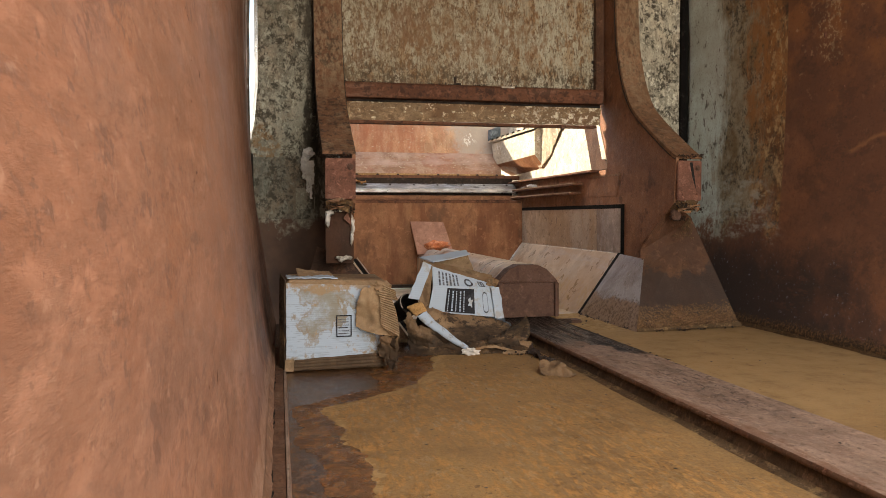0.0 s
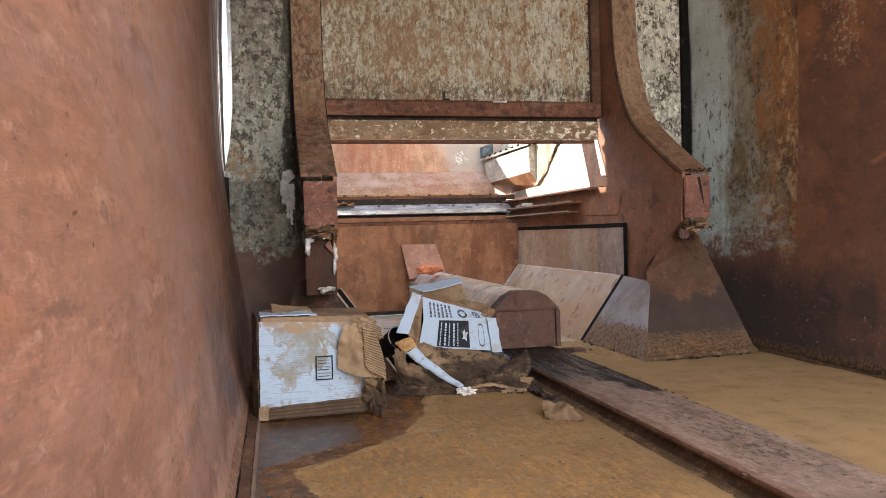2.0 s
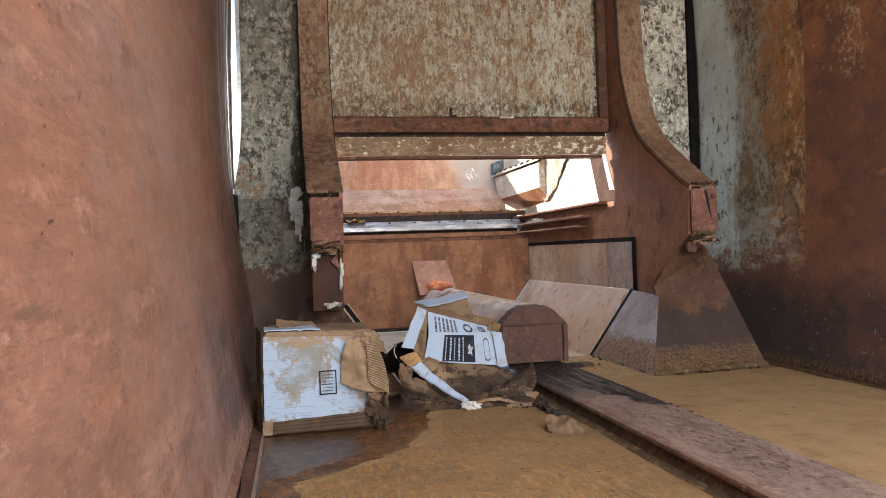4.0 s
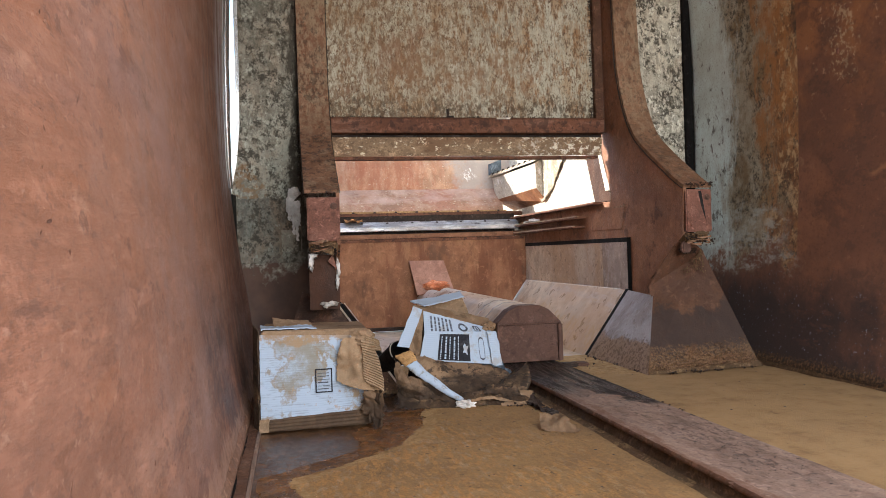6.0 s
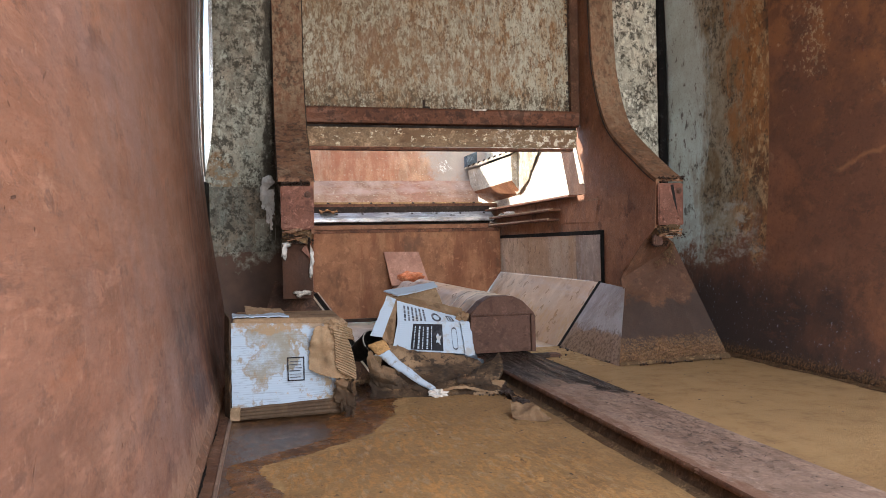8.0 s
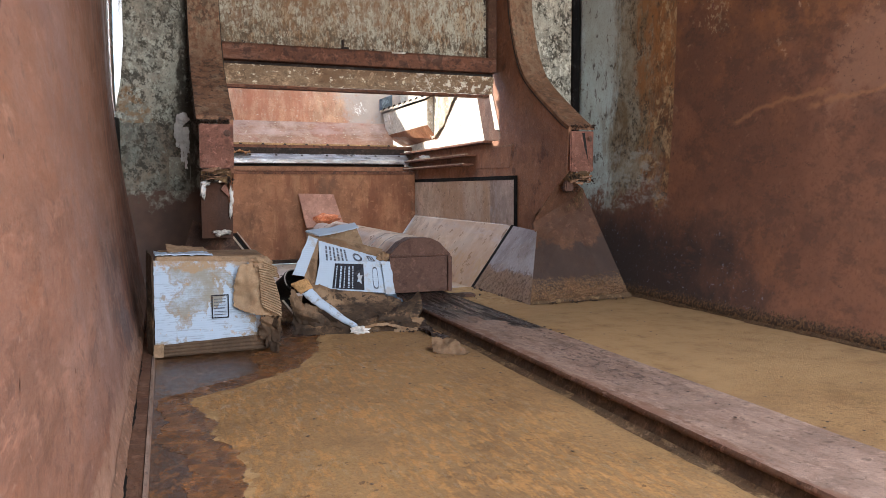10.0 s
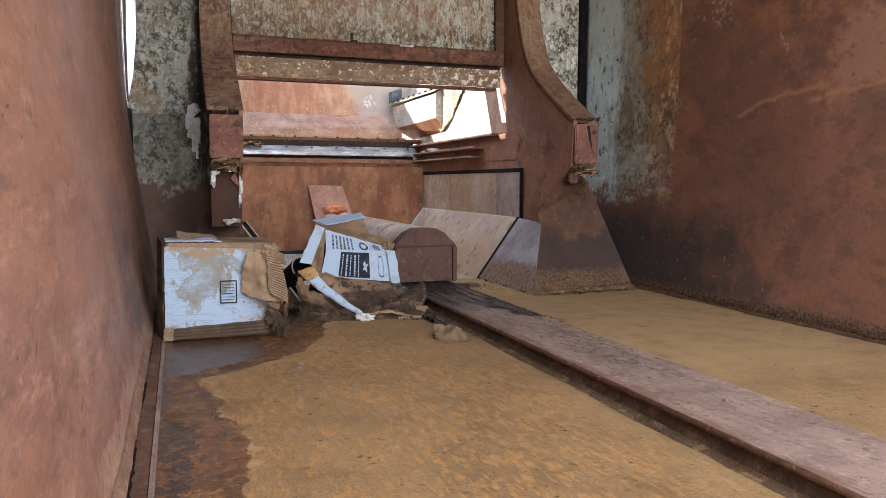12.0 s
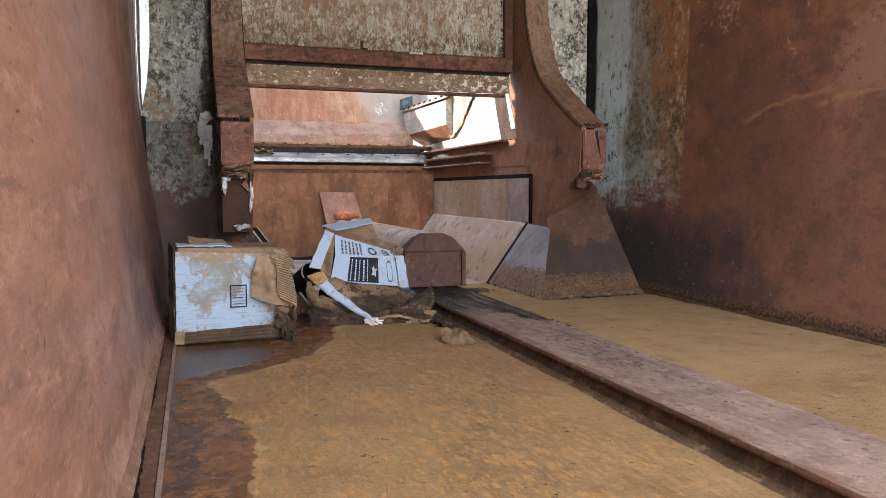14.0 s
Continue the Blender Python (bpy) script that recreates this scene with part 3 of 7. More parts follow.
def mottled(name, rust_amount, lower=None, mould=0.5, fair=(0.62, 0.59, 0.47)):
    """Grey-green paint eaten by black mould and rust; below the height `lower` bare brown steel is left."""
    m, nodes, links, bsdf = tree_of(name)
    v, s = coords(nodes, links), coords(nodes, links, (1, 1, 0.6))
    col = mixed(nodes, links, noisy(nodes, links, v, 3.0, 0.35, 0.65), fair, tuple(0.72 * c for c in fair))
    zone = noisy(nodes, links, coords(nodes, links, (1, 1, 0.8)), 2.2, 0.32, 0.56, 7, 0.65)
    for scale, lo, hi, colour in ((16.0, 0.43, 0.60, (0.29, 0.15, 0.075)), (7.0, 0.46, 0.62, (0.33, 0.20, 0.11)), (44.0, 0.48, 0.62, (0.15, 0.078, 0.042))):
        spread = times(nodes, links, noisy(nodes, links, s, scale, lo, hi, 10, 0.75), zone)
        col = mixed(nodes, links, times(nodes, links, spread, rust_amount), col, colour)
    drip = noisy(nodes, links, coords(nodes, links, (1, 1, 0.12)), 34.0, 0.55, 0.64, 9, 0.7)
    col = mixed(nodes, links, times(nodes, links, drip, 0.7 * rust_amount), col, (0.20, 0.105, 0.055))
    where = calc(nodes, links, "MAXIMUM", times(nodes, links, noisy(nodes, links, v, 5.0, 0.62 - 0.3 * mould, 0.86 - 0.3 * mould, 6, 0.6), 0.55), noisy(nodes, links, v, 17.0, 0.50 - 0.03 * mould, 0.56 - 0.03 * mould, 10, 0.78))
    grain = noisy(nodes, links, coords(nodes, links, (1, 1, 0.8)), 48.0, 0.44, 0.53, 10.0, 0.8)
    col = mixed(nodes, links, times(nodes, links, times(nodes, links, grain, where), 0.93), col, (0.04, 0.035, 0.026))
    wash = noisy(nodes, links, coords(nodes, links, (1, 1, 0.7)), 21.0, 0.55, 0.63, 10, 0.75)
    col = mixed(nodes, links, times(nodes, links, wash, 0.9 * mould), col, (0.075, 0.062, 0.043))
    bare = noisy(nodes, links, coords(nodes, links, (1, 1, 0.8)), 33.0, 0.57, 0.61, 9, 0.75)
    col = mixed(nodes, links, times(nodes, links, bare, 0.7), col, tuple(min(0.9, 1.25 * c) for c in fair))
    specks = noisy(nodes, links, v, 190.0, 0.52, 0.62, 4)
    col = mixed(nodes, links, times(nodes, links, specks, 0.3), col, (0.10, 0.075, 0.05))
    if lower:
        wob = nodes.new("ShaderNodeMath")
        wob.operation = "MULTIPLY_ADD"
        wob.inputs[1].default_value = 0.7
        links.new(noisy(nodes, links, v, 9.0, 0.2, 0.8, 8), wob.inputs[0])
        links.new(span(nodes, links, 2, lower + 0.16, lower - 0.2), wob.inputs[2])
        edge = nodes.new("ShaderNodeMapRange")
        edge.inputs["From Min"].default_value, edge.inputs["From Max"].default_value = 0.72, 0.9
        links.new(wob.outputs[0], edge.inputs["Value"])
        brown = mixed(nodes, links, noisy(nodes, links, v, 6.0, 0.35, 0.7), (0.10, 0.056, 0.040), (0.06, 0.036, 0.028))
        col = mixed(nodes, links, edge.outputs[0], col, brown)
    links.new(col, bsdf.inputs["Base Color"])
    bsdf.inputs["Roughness"].default_value = 0.72
    bsdf.inputs["Specular IOR Level"].default_value = 0.25
    relief(nodes, links, bsdf, grain, 0.35)
    return m


M_MOTTLED = mottled("mouldy_grey_paint", 0.2, 0.44, 0.95, (0.395, 0.40, 0.335))
# mould beside the flange, together with the seam's shadow painted in
colour_patch(M_MOTTLED, (0.045, 0.038, 0.028), 0.9, {0: (0.050, 0.09, 0.02), 2: (0.5, 1.8, 0.1)}, 14.0, 0.03, 0.34, 0.50, (1, 1, 0.4))
colour_patch(M_MOTTLED, (0.06, 0.052, 0.038), 0.45, {2: (1.22, 1.8, 0.12)}, 12.0, 0.12, 0.46, 0.56)
colour_patch(M_MOTTLED, (0.22, 0.12, 0.05), 0.7, {0: (-0.21, -0.09, 0.02), 2: (0.68, 0.80, 0.03)}, 12.0, 0.05, 0.46, 0.56)


def streaked_paint():
    """Grey-cream paint with fine rust flecks that run down, gathered in clouds."""
    m, nodes, links, bsdf = tree_of("rust_flecked_cream_paint")
    v, down, run = coords(nodes, links), coords(nodes, links, (1, 1, 0.4)), coords(nodes, links, (1, 1, 0.1))
    x, y, z = place(nodes, links)

    def over(col, mask, colour, amount=1.0):
        return mixed(nodes, links, times(nodes, links, mask, amount), col, colour)

    def n(vec, scale, lo, hi, detail=9, rough=0.7, distort=0.0):
        return noisy(nodes, links, vec, scale, lo, hi, detail, rough, distort)
    col = mixed(nodes, links, n(v, 2.6, 0.38, 0.62), (0.62, 0.62, 0.51), (0.49, 0.465, 0.355))
    col = over(col, n(run, 26.0, 0.46, 0.62), (0.41, 0.365, 0.26), 0.6)
    cloud = n(coords(nodes, links, (1, 1, 0.9)), 2.8, 0.43, 0.58, 6)
    heavy = calc(nodes, links, "MAXIMUM", times(nodes, links, cloud, 0.9), calc(nodes, links, "MULTIPLY", level(nodes, links, x, 1.25, 0.25), 0.75))
    col = over(col, times(nodes, links, n(down, 15.0, 0.44, 0.60), cloud), (0.42, 0.27, 0.145), 0.75)
    col = over(col, times(nodes, links, n(down, 40.0, 0.50, 0.57, 10, 0.78), heavy), (0.29, 0.145, 0.06), 0.9)
    col = over(col, times(nodes, links, n(down, 95.0, 0.53, 0.585, 8, 0.75), heavy), (0.13, 0.07, 0.038), 0.85)
    col = over(col, n(run, 60.0, 0.60, 0.66, 6), (0.25, 0.135, 0.06), 0.7)
    col = over(col, times(nodes, links, n(v, 130.0, 0.50, 0.60, 6, 0.75), level(nodes, links, z, 1.2, 1.06)), (0.10, 0.075, 0.045), 0.85)
    col = over(col, n(coords(nodes, links, (1, 1, 0.55)), 150.0, 0.53, 0.60, 6, 0.7), (0.12, 0.075, 0.04), 0.6)
    links.new(col, bsdf.inputs["Base Color"])
    bsdf.inputs["Roughness"].default_value = 0.72
    bsdf.inputs["Specular IOR Level"].default_value = 0.25
    relief(nodes, links, bsdf, n(down, 60.0, 0.4, 0.62, 9), 0.35)
    return m


M_UPPER = streaked_paint()
colour_patch(M_UPPER, (0.15, 0.078, 0.040), 0.6, {0: (0.19, 1.0, 0.2), 2: (1.06, 1.8, 0.05)}, 18.0, 0.2, 0.50, 0.55, (1, 1, 0.6))
colour_patch(M_UPPER, (0.10, 0.055, 0.032), 0.8, {0: (0.19, 1.45, 0.1)}, 42.0, 0.2, 0.56, 0.60, (1, 1, 0.6))
colour_patch(M_UPPER, (0.56, 0.57, 0.47), 0.4, {0: (0.95, 1.5, 0.25)}, 16.0, 0.15, 0.50, 0.57, (1, 1, 0.3))
colour_patch(M_UPPER, (0.58, 0.58, 0.47), 0.6, {0: (0.19, 0.95, 0.1)}, 20.0, 0.15, 0.57, 0.62, (1, 1, 0.35))
colour_patch(M_UPPER, (0.09, 0.065, 0.042), 0.8, {2: (1.0, 1.12, 0.05)}, 24.0, 0.05, 0.48, 0.55, (1, 1, 0.6))
colour_patch(M_UPPER, (0.24, 0.125, 0.075), 0.7, {0: (0.44, 0.56, 0.10), 2: (1.24, 1.40, 0.09)}, 9.0, 0.18, 0.38, 0.58, (1, 1, 0.5))
colour_patch(M_UPPER, (0.26, 0.14, 0.07), 0.7, {0: (0.60, 1.12, 0.10), 2: (1.21, 1.31, 0.06)}, 12.0, 0.14, 0.44, 0.56, (1, 1, 0.5))
colour_patch(M_UPPER, (0.30, 0.205, 0.115), 0.3, {0: (0.1, 0.9, 0.35)}, 5.0, 0.2, 0.34, 0.62, (1, 1, 0.7))
M_FARPANEL = mottled("mouldy_grey_paint_brown_foot", 0.2, 0.70, 0.9, (0.78, 0.76, 0.63))
M_MOULDY = mottled("dark_mouldy_paint", 0.3, 0.42, 1.0, (0.235, 0.24, 0.205))


def right_wall():
    """Right side wall: rust-brown, with a patch of grey-blue paint next to the tailgate that ends at a seam."""
    m, nodes, links, bsdf = tree_of("rusty_wall_with_grey_paint")
    v, down = coords(nodes, links), coords(nodes, links, (1, 1, 0.4))
    x, y, z = place(nodes, links)

    def over(col, mask, colour, amount=1.0):
        return mixed(nodes, links, times(nodes, links, mask, amount), col, colour)

    def n(vec, scale, lo, hi, detail=8, rough=0.68, distort=0.0):
        return noisy(nodes, links, vec, scale, lo, hi, detail, rough, distort)

    def window(value, a, b, fade):
        return times(nodes, links, level(nodes, links, value, a - fade, a), level(nodes, links, value, b + fade, b))

    def shifted(value, noise_out, size):
        return calc(nodes, links, "ADD", value, calc(nodes, links, "MULTIPLY", calc(nodes, links, "SUBTRACT", noise_out, 0.5), size))

    rust = mixed(nodes, links, n(v, 1.7, 0.40, 0.60, 5), (0.240, 0.114, 0.071), (0.170, 0.082, 0.054))
    rust = over(rust, n(v, 3.2, 0.50, 0.66), (0.295, 0.132, 0.070), 0.55)
    rust = over(rust, n(v, 4.6, 0.52, 0.68), (0.125, 0.072, 0.054), 0.5)
    rust = over(rust, n(v, 85.0, 0.50, 0.62), (0.115, 0.055, 0.035), 0.35)
    rust = over(rust, n(v, 24.0, 0.60, 0.66), (0.33, 0.175, 0.105), 0.35)
    pocked = times(nodes, links, window(shifted(y, n(v, 5.0, 0.2, 0.8), 0.3), 1.40, 1.68, 0.1), window(shifted(z, n(v, 6.0, 0.2, 0.8), 0.2), 0.74, 0.92, 0.06))
    rust = over(rust, pocked, (0.34, 0.185, 0.12), 0.5)
    rust = over(rust, times(nodes, links, pocked, n(v, 55.0, 0.60, 0.64, 5)), (0.06, 0.04, 0.033), 0.6)
    high = level(nodes, links, shifted(z, n(v, 4.0, 0.2, 0.8), 0.4), 0.82, 1.1)
    rust = over(rust, times(nodes, links, high, n(v, 3.5, 0.40, 0.6, 9)), (0.36, 0.155, 0.065), 0.7)
    rust = over(rust, times(nodes, links, high, n(v, 9.0, 0.56, 0.64, 9)), (0.11, 0.06, 0.045), 0.6)
    rust = over(rust, times(nodes, links, high, n(v, 16.0, 0.62, 0.66, 8)), (0.52, 0.33, 0.21), 0.7)
    smear = None
    for y0, y1, z0, slope in ((1.76, 2.12, 0.685, 0.155), (1.30, 1.78, 0.700, 0.085)):
        line = calc(nodes, links, "ADD", z0, calc(nodes, links, "MULTIPLY", calc(nodes, links, "SUBTRACT", y1, y), slope))
        off = calc(nodes, links, "ABSOLUTE", shifted(calc(nodes, links, "SUBTRACT", z, line), n(v, 7.0, 0.2, 0.8, 3), 0.045))
        one = times(nodes, links, level(nodes, links, off, 0.016, 0.0), window(y, y0, y1, 0.05))
        smear = one if smear is None else calc(nodes, links, "MAXIMUM", smear, one)
    rust = over(rust, smear, (0.37, 0.18, 0.09), 0.65)

    wander = n(down, 9.0, 0.25, 0.75, 10, 0.72)
    cream = mixed(nodes, links, n(down, 10.0, 0.42, 0.62, 9), (0.34, 0.165, 0.07), (0.15, 0.08, 0.045))
    cream = over(cream, n(v, 13.0, 0.47, 0.60, 9, 0.72, 0.5), (0.56, 0.39, 0.22), 0.85)
    olive = mixed(nodes, links, n(v, 7.0, 0.40, 0.60, 9), (0.42, 0.385, 0.30), (0.24, 0.175, 0.10))
    white = mixed(nodes, links, n(v, 4.0, 0.36, 0.64), (0.74, 0.87, 0.86), (0.56, 0.63, 0.60))
    white = over(white, n(v, 17.0, 0.60, 0.66, 9), (0.10, 0.09, 0.08), 0.8)
    along = shifted(y, wander, 0.26)
    paint = mixed(nodes, links, level(nodes, links, along, 2.56, 2.68), cream, olive)
    paint = over(paint, times(nodes, links, n(v, 48.0, 0.46, 0.58, 10, 0.78), n(v, 6.0, 0.42, 0.58)), (0.055, 0.045, 0.034), 0.85)
    paint = mixed(nodes, links, level(nodes, links, along, 2.80, 2.98), paint, white)
    paint = over(paint, n(v, 150.0, 0.52, 0.64, 5), (0.13, 0.105, 0.08), 0.4)
    height = shifted(shifted(z, n(v, 8.0, 0.25, 0.75, 9, 0.72), 0.26), n(v, 40.0, 0.25, 0.75, 6), 0.08)
    height = calc(nodes, links, "ADD", height, calc(nodes, links, "MULTIPLY", calc(nodes, links, "SUBTRACT", y, 2.9), 0.06))
    where = times(nodes, links, level(nodes, links, y, 2.466, 2.472), level(nodes, links, height, 0.35, 0.47))
    col = mixed(nodes, links, where, rust, paint)

    grime = times(nodes, links, window(shifted(y, n(v, 4.0, 0.2, 0.8), 0.5), 2.18, 3.3, 0.42), window(shifted(z, n(v, 4.5, 0.2, 0.8, 6), 0.2), 0.02, 0.20, 0.26))
    col = over(col, grime, (0.042, 0.036, 0.037), 0.9)
    col = over(col, times(nodes, links, grime, n(v, 75.0, 0.63, 0.665, 5)), (0.30, 0.34, 0.40), 0.75)
    crusty = level(nodes, links, shifted(shifted(z, n(v, 26.0, 0.2, 0.8, 9), 0.03), n(v, 110.0, 0.2, 0.8, 6), 0.035), 0.052, 0.034)
    band = mixed(nodes, links, n(v, 95.0, 0.46, 0.58, 6), (0.05, 0.034, 0.026), (0.18, 0.11, 0.058))
    col = over(col, crusty, band, 0.95)
    links.new(col, bsdf.inputs["Base Color"])
    bsdf.inputs["Roughness"].default_value = 0.58
    bsdf.inputs["Specular IOR Level"].default_value = 0.25
    bump = calc(nodes, links, "ADD", n(v, 60.0, 0.2, 0.8), calc(nodes, links, "MULTIPLY", crusty, 1.5))
    relief(nodes, links, bsdf, calc(nodes, links, "ADD", bump, smear), 0.35)
    return m


def dried_mud():
    m, nodes, links, bsdf = tree_of("dried_ochre_mud")
    v, (x, y, z) = coords(nodes, links), place(nodes, links)

    def n(vec, scale, lo, hi, detail=8, rough=0.65, distort=0.0):
        return noisy(nodes, links, vec, scale, lo, hi, detail, rough, distort)

    def over(col, mask, colour, amount=1.0):
        return mixed(nodes, links, times(nodes, links, mask, amount), col, colour)
    col = mixed(nodes, links, n(v, 2.2, 0.35, 0.68), (0.355, 0.222, 0.10), (0.30, 0.182, 0.08))
    col = over(col, n(v, 3.4, 0.46, 0.64), (0.222, 0.133, 0.063), 0.7)
    col = over(col, n(coords(nodes, links, (1.6, 0.7, 1)), 4.0, 0.52, 0.68, 8, 0.65, 0.5), (0.36, 0.225, 0.095), 0.7)
    where = times(nodes, links, n(v, 3.0, 0.32, 0.52, 6), level(nodes, links, calc(nodes, links, "ADD", x, calc(nodes, links, "MULTIPLY", y, 0.16)), 1.08, 0.72))
    grains = n(coords(nodes, links, (1.25, 0.36, 1)), 66.0, 0.46, 0.58, 7, 0.72, 0.25)
    col = over(col, times(nodes, links, grains, where), (0.50, 0.27, 0.095), 0.9)
    fine = n(v, 150.0, 0.46, 0.60, 6, 0.72)
    col = over(col, times(nodes, links, n(v, 48.0, 0.52, 0.64, 8, 0.7), fine), (0.42, 0.275, 0.135), 0.5)
    col = over(col, fine, (0.155, 0.09, 0.043), 0.38)
    col = over(col, n(v, 5.5, 0.53, 0.70), (0.165, 0.094, 0.042), 0.55)
    col = over(col, n(v, 46.0, 0.64, 0.68, 4), (0.09, 0.055, 0.032), 0.7)
    col = over(col, times(nodes, links, n(v, 20.0, 0.56, 0.62, 9, 0.75), n(v, 3.0, 0.48, 0.6, 4)), (0.14, 0.083, 0.04), 0.6)
    col = over(col, times(nodes, links, n(v, 30.0, 0.58, 0.63, 9, 0.75), n(v, 2.4, 0.45, 0.6, 4)), (0.42, 0.285, 0.14), 0.5)
    links.new(col, bsdf.inputs["Base Color"])
    damp = calc(nodes, links, "SUBTRACT", 0.85, calc(nodes, links, "MULTIPLY", times(nodes, links, n(coords(nodes, links, (1, 0.4, 1)), 44.0, 0.5, 0.62, 6), where), 0.5))
    links.new(damp, bsdf.inputs["Roughness"])
    bsdf.inputs["Specular IOR Level"].default_value = 0.25
    height = calc(nodes, links, "ADD", n(v, 75.0, 0.3, 0.75, 9, 0.75), times(nodes, links, grains, where))
    relief(nodes, links, bsdf, height, 0.6, 0.005)
    return m


def white_board(name, lines):
    """White-faced board, water-stained, with the faint ribs of its fluting."""
    m, nodes, links, bsdf = tree_of(name)
    v = coords(nodes, links)
    rib = nodes.new("ShaderNodeTexWave")
    rib.bands_direction, rib.wave_type = "Z", "BANDS"
    rib.inputs["Scale"].default_value, rib.inputs["Distortion"].default_value = 52.0, 0.12
    links.new(v, rib.inputs["Vector"])
    dash = times(nodes, links, rib.outputs["Fac"], noisy(nodes, links, coords(nodes, links, (0.5, 1, 2)), 40.0, 0.5, 0.6))
    col = mixed(nodes, links, times(nodes, links, dash, 0.5 * lines), (0.35, 0.44, 0.555), (0.19, 0.21, 0.24))
    x, _, z = place(nodes, links)
    far = calc(nodes, links, "ADD", calc(nodes, links, "POWER", calc(nodes, links, "MULTIPLY", calc(nodes, links, "SUBTRACT", x, 0.06), 8.5), 2.0),
               calc(nodes, links, "POWER", calc(nodes, links, "MULTIPLY", calc(nodes, links, "SUBTRACT", z, 0.165), 11.0), 2.0))
    soak = calc(nodes, links, "SUBTRACT", noisy(nodes, links, coords(nodes, links, (1, 1, 0.8)), 15.0, 0.28, 0.72, 6, 0.60), calc(nodes, links, "MULTIPLY", calc(nodes, links, "MINIMUM", far, 1.6), 0.30))
    blot = level(nodes, links, soak, 0.33 + 0.5 * (1 - lines), 0.50 + 0.5 * (1 - lines))
    tide = times(nodes, links, blot, level(nodes, links, soak, 0.62 + 0.5 * (1 - lines), 0.45 + 0.5 * (1 - lines)))
    col = mixed(nodes, links, times(nodes, links, times(nodes, links, blot, noisy(nodes, links, v, 24.0, 0.30, 0.62, 8, 0.7)), 0.8), col, (0.205, 0.18, 0.115))
    col = mixed(nodes, links, times(nodes, links, tide, 0.5), col, (0.24, 0.155, 0.065))
    spot = noisy(nodes, links, v, 26.0, 0.66, 0.72, 6, 0.65)
    col = mixed(nodes, links, times(nodes, links, spot, 0.7), col, (0.25, 0.15, 0.07))
    links.new(col, bsdf.inputs["Base Color"])
    bsdf.inputs["Roughness"].default_value = 0.75
    relief(nodes, links, bsdf, rib.outputs["Fac"], 0.12)
    return m


M_SIDE = right_wall()
colour_patch(M_SIDE, (0.40, 0.175, 0.06), 0.7, {1: (2.515, 2.72, 0.02), 2: (0.90, 1.8, 0.15)}, 9.0, 0.03, 0.38, 0.58, (1, 1, 0.6))
colour_patch(M_SIDE, (0.60, 0.43, 0.24), 0.7, {1: (2.49, 2.58, 0.01), 2: (0.72, 1.8, 0.1)}, 12.0, 0.015, 0.53, 0.60, (1, 1, 0.7))
colour_patch(M_SIDE, (0.52, 0.38, 0.24), 0.75, {1: (2.20, 2.29, 0.02), 2: (1.03, 1.25, 0.02)}, 26.0, 0.05, 0.51, 0.57)
colour_patch(M_SIDE, (0.07, 0.065, 0.055), 0.8, {1: (2.86, 3.3, 0.03), 2: (0.4, 1.0, 0.1)}, 13.0, 0.08, 0.56, 0.61, (1, 1, 0.6))
colour_patch(M_SIDE, (0.50, 0.53, 0.50), 0.6, {1: (2.60, 3.05, 0.12), 2: (0.42, 0.54, 0.05)}, 9.0, 0.08, 0.45, 0.58, (1, 0.6, 1))
colour_patch(M_SIDE, (0.095, 0.055, 0.043), 0.5, {1: (0.3, 2.42, 0.25), 2: (0.08, 1.7, 0.1)}, 5.0, 0.1, 0.50, 0.60, (1, 0.7, 1))
colour_patch(M_SIDE, (0.25, 0.118, 0.068), 0.25, {1: (0.3, 2.42, 0.2), 2: (0.15, 1.7, 0.1)}, 13.0, 0.1, 0.56, 0.62, (1, 0.35, 1))
colour_patch(M_SIDE, (0.08, 0.05, 0.042), 0.6, {1: (0.3, 2.42, 0.2), 2: (0.15, 1.7, 0.1)}, 22.0, 0.1, 0.62, 0.65, (1, 0.6, 1))
M_MUD = dried_mud()
colour_patch(M_MUD, (0.43, 0.285, 0.14), 0.75, {0: (1.02, 1.75, 0.1), 1: (1.5, 3.1, 0.4)}, 5.0, 0.1, 0.25, 0.6)
M_WHITE = white_board("stained_white_board", 1.0)
colour_patch(M_WHITE, (0.27, 0.19, 0.10), 0.9, {0: (0.155, 0.3, 0.02), 2: (0.0, 0.085, 0.03)}, 16.0, 0.04, 0.42, 0.54)
colour_patch(M_WHITE, (0.30, 0.205, 0.115), 0.9, {2: (0.242, 0.3, 0.012)}, 14.0, 0.025, 0.36, 0.5)
colour_patch(M_WHITE, (0.36, 0.24, 0.12), 0.6, {0: (-0.07, 0.23, 0.02), 2: (0.05, 0.24, 0.02)}, 13.0, 0.04, 0.60, 0.64)
M_PRINT = white_board("white_printed_board", 0.0)
colour_patch(M_PRINT, (0.20, 0.17, 0.13), 0.7, {0: (0.34, 0.53, 0.02), 2: (0.0, 0.115, 0.02)}, 22.0, 0.03, 0.50, 0.60)
colour_patch(M_PRINT, (0.30, 0.25, 0.18), 0.5, {2: (0.0, 0.35, 0.02)}, 9.0, 0.04, 0.53, 0.62)


# ---- helpers ----
def part(name, bm, material, parent, label="", smooth=False):
    bmesh.ops.recalc_face_normals(bm, faces=bm.faces[:])
    data = bpy.data.meshes.new(name)
    bm.to_mesh(data)
    bm.free()
    if smooth:
        data.polygons.foreach_set("use_smooth", [True] * len(data.polygons))
    data.materials.append(material)
    ob = new(name, data)
    if parent:
        ob.parent = parent
    return tagged(ob, label)


